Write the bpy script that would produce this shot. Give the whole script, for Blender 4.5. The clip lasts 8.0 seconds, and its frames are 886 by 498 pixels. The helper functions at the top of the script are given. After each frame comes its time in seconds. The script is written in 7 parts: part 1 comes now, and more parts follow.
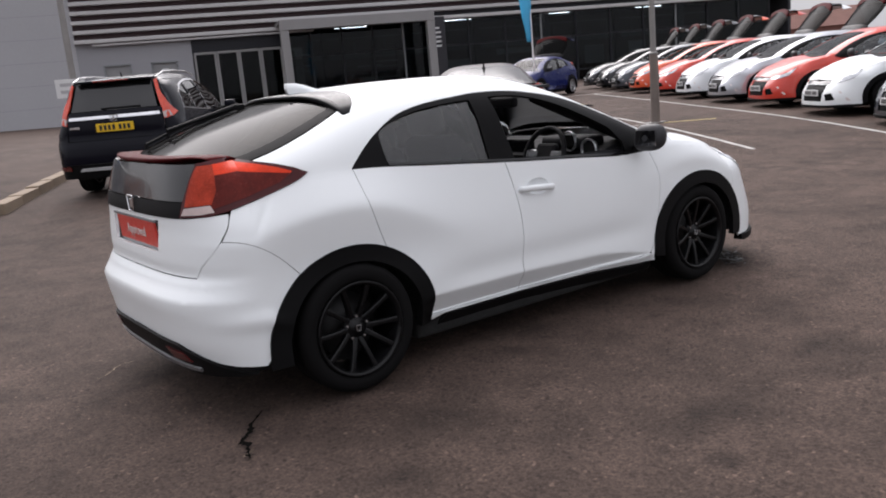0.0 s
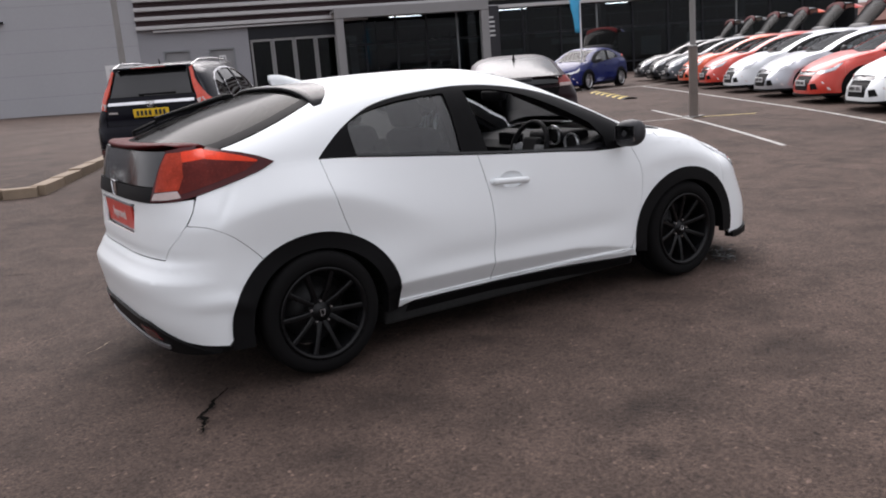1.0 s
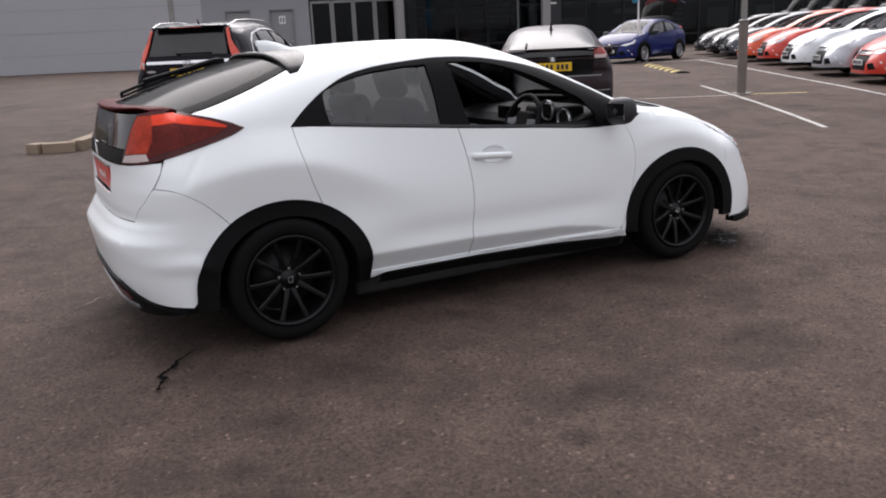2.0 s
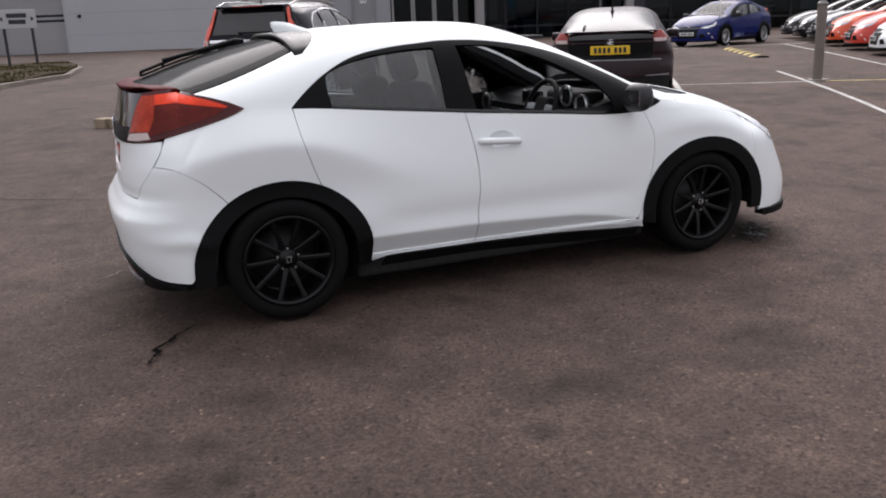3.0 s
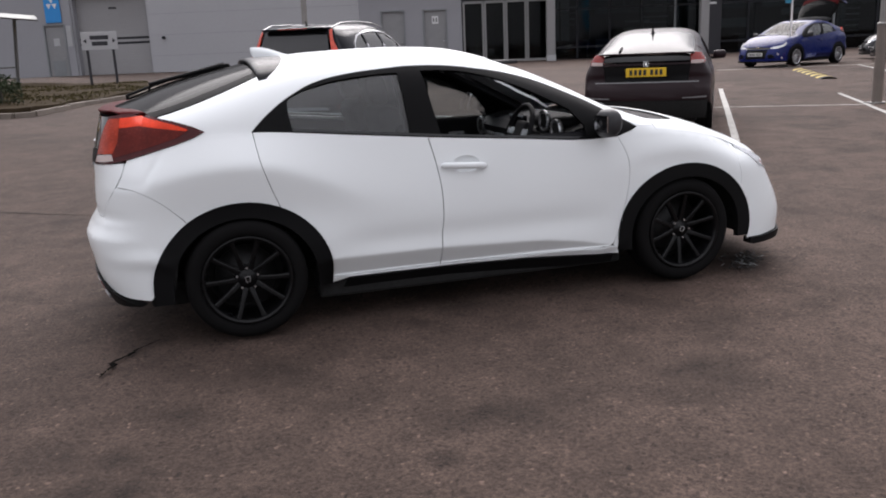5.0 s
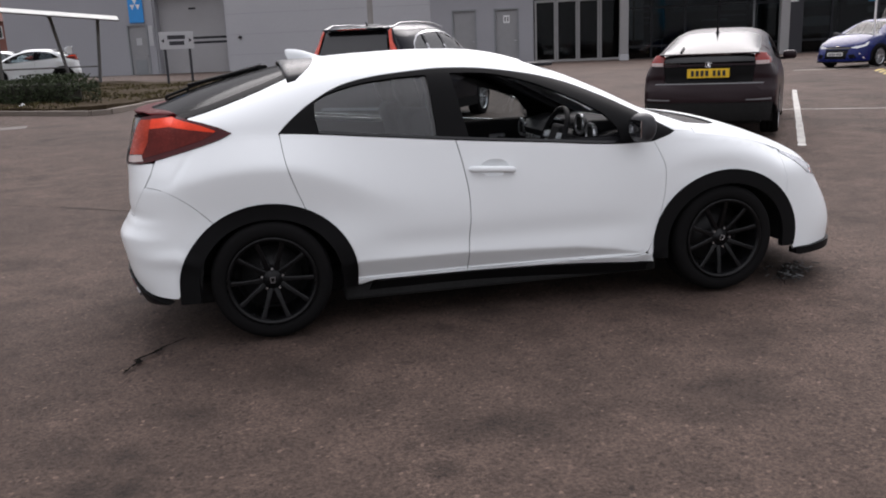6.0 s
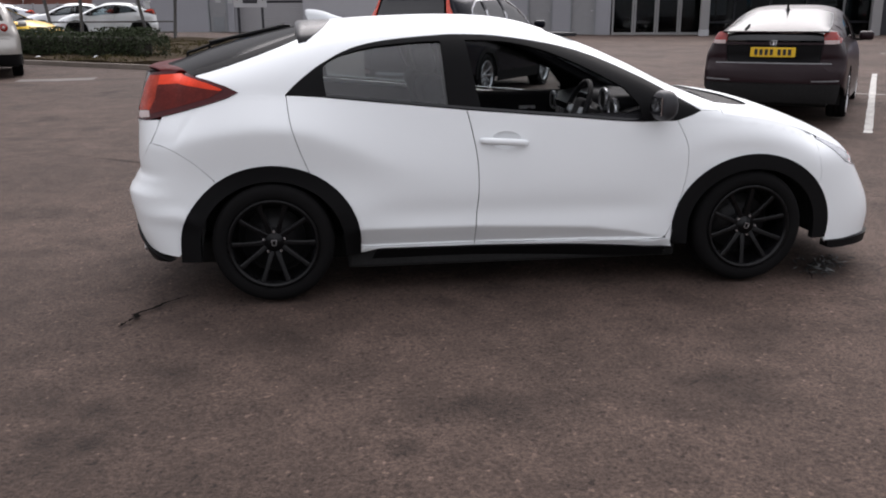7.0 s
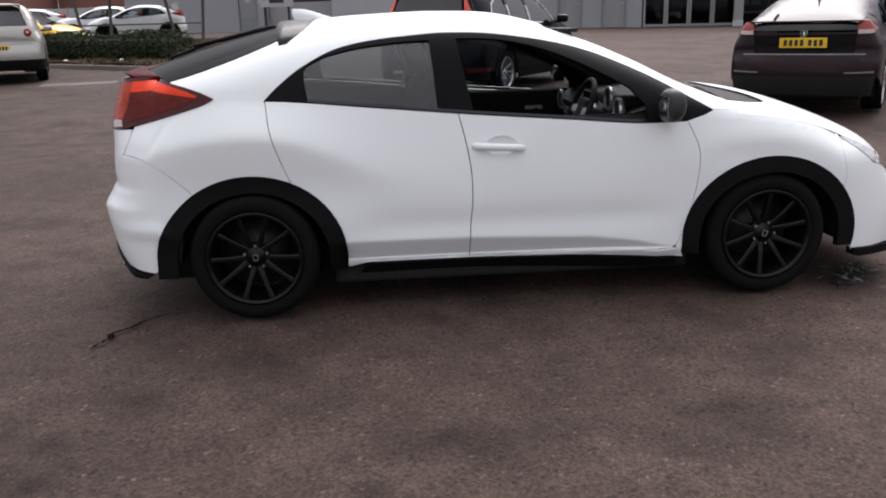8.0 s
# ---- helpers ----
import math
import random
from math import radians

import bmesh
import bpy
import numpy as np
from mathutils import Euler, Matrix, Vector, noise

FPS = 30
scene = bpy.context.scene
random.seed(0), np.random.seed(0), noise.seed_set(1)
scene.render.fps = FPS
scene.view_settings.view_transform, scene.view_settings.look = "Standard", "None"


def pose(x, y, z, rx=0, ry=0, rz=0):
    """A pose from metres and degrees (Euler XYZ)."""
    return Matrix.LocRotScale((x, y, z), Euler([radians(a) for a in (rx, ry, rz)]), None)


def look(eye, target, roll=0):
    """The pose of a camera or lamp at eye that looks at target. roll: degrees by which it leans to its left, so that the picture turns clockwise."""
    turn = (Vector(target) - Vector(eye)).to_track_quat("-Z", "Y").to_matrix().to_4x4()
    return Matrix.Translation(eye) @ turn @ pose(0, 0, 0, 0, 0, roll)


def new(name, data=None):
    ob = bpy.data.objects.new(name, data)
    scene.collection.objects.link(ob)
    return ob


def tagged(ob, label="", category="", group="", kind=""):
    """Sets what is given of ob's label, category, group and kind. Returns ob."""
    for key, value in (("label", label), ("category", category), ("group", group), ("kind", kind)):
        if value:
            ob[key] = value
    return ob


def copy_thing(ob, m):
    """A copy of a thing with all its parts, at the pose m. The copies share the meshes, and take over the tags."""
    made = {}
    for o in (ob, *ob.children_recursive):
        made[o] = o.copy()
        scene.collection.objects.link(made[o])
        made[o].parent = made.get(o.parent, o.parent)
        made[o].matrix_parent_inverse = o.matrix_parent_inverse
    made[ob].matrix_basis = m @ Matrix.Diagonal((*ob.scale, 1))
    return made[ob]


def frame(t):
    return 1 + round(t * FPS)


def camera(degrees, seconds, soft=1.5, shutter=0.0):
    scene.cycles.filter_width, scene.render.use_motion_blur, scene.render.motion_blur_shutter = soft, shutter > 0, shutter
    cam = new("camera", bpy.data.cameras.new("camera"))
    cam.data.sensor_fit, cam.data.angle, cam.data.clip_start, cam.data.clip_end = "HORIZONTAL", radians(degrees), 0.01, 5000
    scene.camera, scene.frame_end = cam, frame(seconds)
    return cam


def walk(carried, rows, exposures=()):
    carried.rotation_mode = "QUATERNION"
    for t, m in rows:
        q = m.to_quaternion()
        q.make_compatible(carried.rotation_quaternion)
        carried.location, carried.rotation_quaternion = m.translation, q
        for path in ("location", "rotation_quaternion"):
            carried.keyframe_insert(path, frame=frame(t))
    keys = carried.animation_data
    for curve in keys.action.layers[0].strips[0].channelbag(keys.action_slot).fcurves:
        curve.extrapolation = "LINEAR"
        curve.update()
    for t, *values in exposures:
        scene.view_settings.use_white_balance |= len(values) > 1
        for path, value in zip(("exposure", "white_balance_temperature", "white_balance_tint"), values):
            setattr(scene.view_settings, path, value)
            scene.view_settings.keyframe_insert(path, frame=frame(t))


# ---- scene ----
cam = camera(55.7, 8.0, soft=1.9)
PATH = [
    (0, (-1.918, -4.271, 1.467), (-0.773, -2.682, 1.064), -5.1),
    (0.5, (-1.774, -4.482, 1.468), (-0.775, -2.807, 1.022), -4.8),
    (1, (-1.607, -4.625, 1.455), (-0.574, -2.964, 1.038), -4.4),
    (1.2, (-1.528, -4.658, 1.445), (-0.497, -3.0, 1.011), -4.4),
    (2.3, (-1.106, -4.904, 1.456), (-0.286, -3.148, 0.964), -1.8),
    (2.5, (-1.033, -4.949, 1.456), (-0.264, -3.172, 0.958), -1.5),
    (3, (-0.831, -4.982, 1.451), (-0.101, -3.194, 0.932), -2.3),
    (3.5, (-0.665, -5.024, 1.466), (0.053, -3.212, 1.016), -3.1),
    (4, (-0.504, -5.154, 1.453), (0.114, -3.308, 0.994), -1.7),
    (4.5, (-0.369, -5.236, 1.467), (0.212, -3.376, 1.019), -1.4),
    (4.7, (-0.317, -5.211, 1.456), (0.268, -3.355, 0.995), -1.9),
    (6, (0.001, -5.216, 1.463), (0.403, -3.313, 0.999), -2.4),
    (6.5, (0.197, -5.254, 1.463), (0.481, -3.327, 1.009), -0.2),
    (7, (0.346, -5.168, 1.447), (0.587, -3.255, 0.915), -0.3),
    (7.5, (0.457, -5.018, 1.455), (0.627, -3.101, 0.909), 0.3),
    (8, (0.593, -4.898, 1.452), (0.752, -2.979, 0.912), -1.5),
]

walk(cam, [(t, look(eye, target, roll)) for t, eye, target, roll in PATH], [(0.0, 0.84, 6450, 15), (8.0, 0.84, 6450, 15)])

# ---------------------------------------------------------------- daylight, overcast
SUN_UP, SUN_TURN = radians(48), radians(20)
world = bpy.data.worlds.new("sky")
scene.world = world
world.use_nodes = True
WT = world.node_tree
SKY = WT.nodes["Background"]
nish = WT.nodes.new("ShaderNodeTexSky")
nish.sky_type = "NISHITA"
nish.sun_disc = False
nish.sun_elevation, nish.sun_rotation = SUN_UP, SUN_TURN
nish.air_density, nish.dust_density, nish.ozone_density = 1.0, 6.0, 1.0
# a closed cloud cover: mostly even grey-white, brighter overhead, a little of the sky's colour left in it
co = WT.nodes.new("ShaderNodeTexCoord")
sep = WT.nodes.new("ShaderNodeSeparateXYZ")
ramp = WT.nodes.new("ShaderNodeMapRange")
ramp.inputs["From Min"].default_value, ramp.inputs["From Max"].default_value = 0.0, 1.0
ramp.inputs["To Min"].default_value, ramp.inputs["To Max"].default_value = 4.6, 11.8
cl = WT.nodes.new("ShaderNodeTexNoise")
cl.inputs["Scale"].default_value, cl.inputs["Detail"].default_value = 2.2, 5.0
clr = WT.nodes.new("ShaderNodeMapRange")
clr.inputs["From Min"].default_value, clr.inputs["From Max"].default_value = 0.3, 0.7
clr.inputs["To Min"].default_value, clr.inputs["To Max"].default_value = 0.82, 1.15
mulc = WT.nodes.new("ShaderNodeMath")
mulc.operation = "MULTIPLY"
cloud = WT.nodes.new("ShaderNodeVectorMath")
cloud.operation = "SCALE"
cloud.inputs[0].default_value = (0.965, 0.98, 1.015)
mixs = WT.nodes.new("ShaderNodeMix")
mixs.data_type = "RGBA"
mixs.inputs["Factor"].default_value = 0.88
WT.links.new(co.outputs["Generated"], sep.inputs[0])
WT.links.new(co.outputs["Generated"], cl.inputs["Vector"])
WT.links.new(sep.outputs["Z"], ramp.inputs["Value"])
WT.links.new(cl.outputs["Fac"], clr.inputs["Value"])
WT.links.new(ramp.outputs[0], mulc.inputs[0])
WT.links.new(clr.outputs[0], mulc.inputs[1])
WT.links.new(mulc.outputs[0], cloud.inputs["Scale"])
WT.links.new(nish.outputs[0], mixs.inputs[6])
WT.links.new(cloud.outputs[0], mixs.inputs[7])
WT.links.new(mixs.outputs[2], SKY.inputs["Color"])
SKY.inputs["Strength"].default_value = 0.082
lamp = bpy.data.lights.new("sun", "SUN")
lamp.energy, lamp.angle, lamp.color = 1.9, radians(60), (1.0, 0.975, 0.95)
sun = new("sun", lamp)
sun.matrix_basis = look((0, 0, 60), (0 - 60 * math.cos(SUN_UP) * math.sin(SUN_TURN), 0 - 60 * math.cos(SUN_UP) * math.cos(SUN_TURN), 60 - 60 * math.sin(SUN_UP)))

# ---------------------------------------------------------------- tools
def mesh_object(name, verts, faces, material, parent=None, label="", smooth=True, normals=None):
    me = bpy.data.meshes.new(name)
    me.from_pydata([tuple(map(float, v)) for v in verts], [], faces)
    me.materials.append(material)
    if smooth:
        me.polygons.foreach_set("use_smooth", [True] * len(me.polygons))
    if normals is not None:
        me.normals_split_custom_set(normals)
    ob = new(name, me)
    ob.parent = parent
    if label:
        tagged(ob, label)
    return ob


def part(name, bm, material, parent, label="", smooth=False):
    """Link a bmesh as one mesh object under a thing."""
    me = bpy.data.meshes.new(name)
    if smooth:
        for f in bm.faces:
            f.smooth = True
    bm.to_mesh(me)
    bm.free()
    me.materials.append(material)
    ob = new(name, me)
    ob.parent = parent
    if label:
        tagged(ob, label)
    return ob


def thing(name, label, category, m=None, group="", kind=""):
    ob = new(name)
    ob.empty_display_size = 0.1
    if m is not None:
        ob.matrix_basis = m
    return tagged(ob, label, category, group, kind)


def bx(bm, c, s, bevel=0.0, m=None, seg=2):
    """Add a bevelled box to bm, centre c, size s, under the matrix m."""
    made = bmesh.ops.create_cube(bm, size=1)
    vs = made["verts"]
    bmesh.ops.scale(bm, vec=s, verts=vs)
    if bevel > 0:
        es = list({e for v in vs for e in v.link_edges})
        out = bmesh.ops.bevel(bm, geom=es, offset=bevel, segments=seg, profile=0.5, affect="EDGES")
        vs = list({v for f in out["faces"] for v in f.verts} | {v for v in vs if v.is_valid})
    bmesh.ops.translate(bm, vec=c, verts=vs)
    if m is not None:
        bmesh.ops.transform(bm, matrix=m, verts=vs)
    return bm


def box(c, s, bevel=0.0, m=None, seg=2):
    return bx(bmesh.new(), c, s, bevel, m, seg)


def rod(bm, a, b, r, r2=None, n=10):
    """Add a tapered round bar from a to b."""
    a, b = Vector(a), Vector(b)
    d = b - a
    made = bmesh.ops.create_cone(bm, cap_ends=True, segments=n, radius1=r, radius2=r if r2 is None else r2, depth=d.length)
    m = Matrix.Translation((a + b) / 2) @ d.to_track_quat("Z", "Y").to_matrix().to_4x4()
    bmesh.ops.transform(bm, matrix=m, verts=made["verts"])
    return bm


def revolve(profile, n, closed=True, axis="Y"):
    """Verts and faces of a profile [(radius, along)] turned about the y axis."""
    verts, faces = [], []
    k = len(profile)
    for i in range(n):
        a = 2 * math.pi * i / n
        for r, h in profile:
            verts.append((r * math.cos(a), h, r * math.sin(a)))
    for i in range(n):
        j = (i + 1) % n
        for p in range(k if closed else k - 1):
            q = (p + 1) % k
            faces.append((i * k + p, i * k + q, j * k + q, j * k + p))
    return verts, faces


def curve(*pts):
    """A smooth function through (x, y) pairs, level beyond its ends."""
    xs = np.array([p[0] for p in pts], float)
    ys = np.array([p[1] for p in pts], float)
    h = np.diff(xs)
    m = np.diff(ys) / h
    d = np.zeros(len(xs))
    d[0], d[-1] = m[0], m[-1]
    for i in range(1, len(xs) - 1):
        d[i] = (m[i - 1] * h[i] + m[i] * h[i - 1]) / (h[i] + h[i - 1])

    def at(x):
        x = np.clip(np.asarray(x, float), xs[0], xs[-1])
        i = np.clip(np.searchsorted(xs, x) - 1, 0, len(xs) - 2)
        t = (x - xs[i]) / h[i]
        return ((2 * t**3 - 3 * t**2 + 1) * ys[i] + (t**3 - 2 * t**2 + t) * h[i] * d[i]
                + (3 * t**2 - 2 * t**3) * ys[i + 1] + (t**3 - t**2) * h[i] * d[i + 1])
    return at


def step(a, b, x):
    t = np.clip((np.asarray(x, float) - a) / (b - a), 0, 1)
    return t * t * (3 - 2 * t)


def bend(pts, k=5):
    """A smooth open line through pts (Catmull-Rom), k pieces to a stretch."""
    p = [np.array(q, float) for q in pts]
    out = []
    for i in range(len(p) - 1):
        a, b, c, d = p[max(i - 1, 0)], p[i], p[i + 1], p[min(i + 2, len(p) - 1)]
        for j in range(k):
            t = j / k
            out.append(tuple(0.5 * (2 * b + (c - a) * t + (2 * a - 5 * b + 4 * c - d) * t**2 + (3 * b - 3 * c + d - a) * t**3)))
    out.append(tuple(p[-1]))
    return out


def arc(cx, cz, a, b, t0, t1, k=20):
    return [(cx + a * math.cos(radians(t0 + (t1 - t0) * i / k)), cz + b * math.sin(radians(t0 + (t1 - t0) * i / k))) for i in range(k + 1)]


def panel(name, fmap, outline, material, parent, holes=(), res=0.06, off=0.0, rim=0.012, flip=False, label="", cuts=()):
    """A sheet cut to an outline in two parameters, laid on the form fmap(u, v) -> places, with turned-in edges."""
    bm = bmesh.new()
    for loop in (outline, *holes):
        clean = [p for i, p in enumerate(loop) if (Vector(p) - Vector(loop[i - 1])).length > 1e-4]
        vs = [bm.verts.new((p[0], p[1], 0)) for p in clean]
        for i in range(len(vs)):
            bm.edges.new((vs[i - 1], vs[i]))
    bmesh.ops.triangle_fill(bm, use_beauty=True, use_dissolve=False, edges=bm.edges[:], normal=(0, 0, 1))
    us = [v.co.x for v in bm.verts]
    ws = [v.co.y for v in bm.verts]
    for axis, lo, hi in ((0, min(us), max(us)), (1, min(ws), max(ws))):
        n = max(1, int((hi - lo) / res))
        no = (1, 0, 0) if axis == 0 else (0, 1, 0)
        for i in range(1, n):
            c = lo + (hi - lo) * i / n
            co = (c, 0, 0) if axis == 0 else (0, c, 0)
            bmesh.ops.bisect_plane(bm, geom=bm.verts[:] + bm.edges[:] + bm.faces[:], plane_co=co, plane_no=no, dist=1e-5)
    for c in cuts:
        bmesh.ops.bisect_plane(bm, geom=bm.verts[:] + bm.edges[:] + bm.faces[:], plane_co=(0, c, 0), plane_no=(0, 1, 0), dist=1e-5)
    bm.normal_update()
    for f in bm.faces:
        if f.normal.z < 0:
            f.normal_flip()
    bm.verts.index_update()
    u = np.array([v.co.x for v in bm.verts])
    w = np.array([v.co.y for v in bm.verts])
    faces = [[v.index for v in f.verts] for f in bm.faces]
    edge = [(lp.vert.index, lp.link_loop_next.vert.index) for e in bm.edges if len(e.link_loops) == 1 for lp in e.link_loops]
    bm.free()
    e = 3e-3
    P = fmap(u, w)
    N = np.cross(fmap(u + e, w) - fmap(u - e, w), fmap(u, w + e) - fmap(u, w - e))
    N /= np.maximum(np.linalg.norm(N, axis=1, keepdims=True), 1e-12)
    if flip:
        N = -N
        faces = [f[::-1] for f in faces]
        edge = [(b, a) for a, b in edge]
    P = P + N * off
    verts = list(P)
    normals = [tuple(N[i]) for f in faces for i in f]
    if rim > 0:
        inner = {}
        for a, b in edge:
            for i in (a, b):
                if i not in inner:
                    inner[i] = len(verts)
                    verts.append(P[i] - N[i] * rim)
        for a, b in edge:
            q = [b, a, inner[a], inner[b]]
            fn = np.cross(verts[q[1]] - verts[q[0]], verts[q[2]] - verts[q[0]])
            fn = fn / max(np.linalg.norm(fn), 1e-12)
            faces.append(q)
            normals += [tuple(fn)] * 4
    return mesh_object(name, verts, faces, material, parent, label, True, normals)


def inset(loop, g):
    """The loop (either sense) drawn in by g."""
    p = [Vector(q) for i, q in enumerate(loop) if (Vector(q) - Vector(loop[i - 1])).length > 1e-4]
    area = sum(p[i - 1].x * p[i].y - p[i].x * p[i - 1].y for i in range(len(p)))
    s = 1 if area > 0 else -1
    out = []
    for i in range(len(p)):
        d0 = (p[i] - p[i - 1]).normalized()
        d1 = (p[(i + 1) % len(p)] - p[i]).normalized()
        n = Vector((-(d0 + d1).y, (d0 + d1).x))
        if n.length < 1e-6:
            n = Vector((-d1.y, d1.x))
        n.normalize()
        n /= max(0.5, n.dot(Vector((-d1.y, d1.x))))
        out.append(tuple(p[i] + n * g * s))
    return out


class Form:
    """The outer skin of a car: x ahead from the rear axle, y across, z up. side() is wrapped round tail and nose."""

    def __init__(self, zc, zb, yb, zs, w, n, k, ymax, tail, nose, side_extra=None):
        self.zc, self.zb, self.yb, self.zs, self.w, self.n, self.k, self.ymax = zc, zb, yb, zs, w, n, k, ymax
        self.extra = side_extra
        self.s0, ta, tm, self.tail_off = tail
        self.s1, na, nm, self.nose_off = nose
        self.T = self.wrap(self.s0, -ta, tm)
        self.F = self.wrap(self.s1, na, nm)

    def wrap(self, s0, a, m):
        f = np.linspace(0, math.pi, 801)
        c, s = np.cos(f), np.sin(f)
        x = s0 + a * np.abs(s) ** (2 / m)
        y = -0.80 * np.sign(c) * np.abs(c) ** (2 / m)
        tx, ty = np.gradient(x), np.gradient(y)
        ln = np.hypot(tx, ty)
        l = np.concatenate([[0], np.cumsum(np.hypot(np.diff(x), np.diff(y)))])
        nx, ny = ty / ln, -tx / ln
        sg = np.sign(a)
        nx, ny = sg * np.abs(nx), np.where(y < 0, -np.abs(ny), np.abs(ny))
        return l, x, y, nx, ny

    def Y1(self, x, z):
        zb, zc, yb, zs, w = self.zb(x), self.zc(x), self.yb(x), self.zs(x), self.w(x)
        h = np.maximum(zc - zb, 0.02)
        r = np.clip((z - zb) / h, 0, 1)
        n = self.n(x)
        up = (yb - self.k(x) * (z - zb)) * np.maximum(1 - r**n, 0) ** (1 / n)
        sp = w * np.logaddexp(0, (z - zs) / w)
        sb = w * np.logaddexp(0, (zb - zs) / w)
        ym = self.ymax(x)
        lo = ym - (ym - yb) * sp / sb
        if self.extra is not None:
            lo = lo + self.extra(x, z)
        return np.where(z > zb, up, lo)

    def Y(self, x, z):
        q = 0.03 * np.exp(-((z - self.zb(x)) / 0.05) ** 2) + 1e-4
        return (self.Y1(x, z - q) + 2 * self.Y1(x, z) + self.Y1(x, z + q)) / 4

    def side(self, s, z):
        s, z = np.asarray(s, float), np.asarray(z, float)
        xc = np.clip(s, self.s0 - 0.15, self.s1 + 0.2)
        Y = self.Y(xc, z)
        P = np.stack([s, -Y, z + 0 * s], -1)
        for tab, l, off in ((self.T, self.s0 - s, self.tail_off(z)), (self.F, s - self.s1, self.nose_off(z))):
            L, cx, cy, nx, ny = tab
            k = l > 0
            g = [np.interp(l, L, q) for q in (cx, cy, nx, ny)]
            wg = np.abs(g[2]) ** 1.5
            o = (1 - wg) * (Y - 0.80) + wg * off
            past = np.maximum(l - L[-1], 0) * (1 if tab is self.T else -1)
            Q = np.stack([g[0] + g[2] * o + past, g[1] + g[3] * o, z + 0 * s], -1)
            P = np.where(k[..., None], Q, P)
        return P

    def sx(self, x):
        """Parameter s of the side at the place x."""
        L, cx = self.T[0], self.T[1]
        i = len(L) // 2
        L2, fx = self.F[0], self.F[1]
        if x < self.s0:
            return self.s0 - float(np.interp(self.s0 - x, self.s0 - cx[:i], L[:i]))
        if x > self.s1:
            return self.s1 + float(np.interp(x - self.s1, fx[:i] - self.s1, L2[:i]))
        return x

    def sy(self, y, nose=False):
        """Parameter s of tail (or nose) at the place y."""
        L, cy = (self.F if nose else self.T)[0], (self.F if nose else self.T)[2]
        l = float(np.interp(y, cy, L))
        return self.s1 + l if nose else self.s0 - l

    def top(self, x, y, soft=False):
        reach = self.Y if soft else self.Y1
        x, y = np.asarray(x, float), np.asarray(y, float)
        lo, hi = self.zb(x) + (-0.01 if soft else 1e-4), self.zc(x) - 1e-5
        a = np.abs(y)
        for _ in range(34):
            mid = (lo + hi) / 2
            out = reach(x, mid) > a
            lo, hi = np.where(out, mid, lo), np.where(out, hi, mid)
        return np.stack([x + 0 * y, y + 0 * x, (lo + hi) / 2], -1)

    def hood(self, x, y):
        return self.top(x, y, True)

    def S(self, pts):
        return [(self.sx(p[0]), p[1]) for p in pts]

    def left(self, s, z):
        return self.side(s, z) * np.array([1, -1, 1])


def both(name, form, outline, material, parent, **kw):
    """The same panel on the right-hand and on the left-hand side."""
    a = panel(name, form.side, outline, material, parent, **kw)
    b = panel(name, form.left, outline, material, parent, flip=True, **kw)
    return a, b

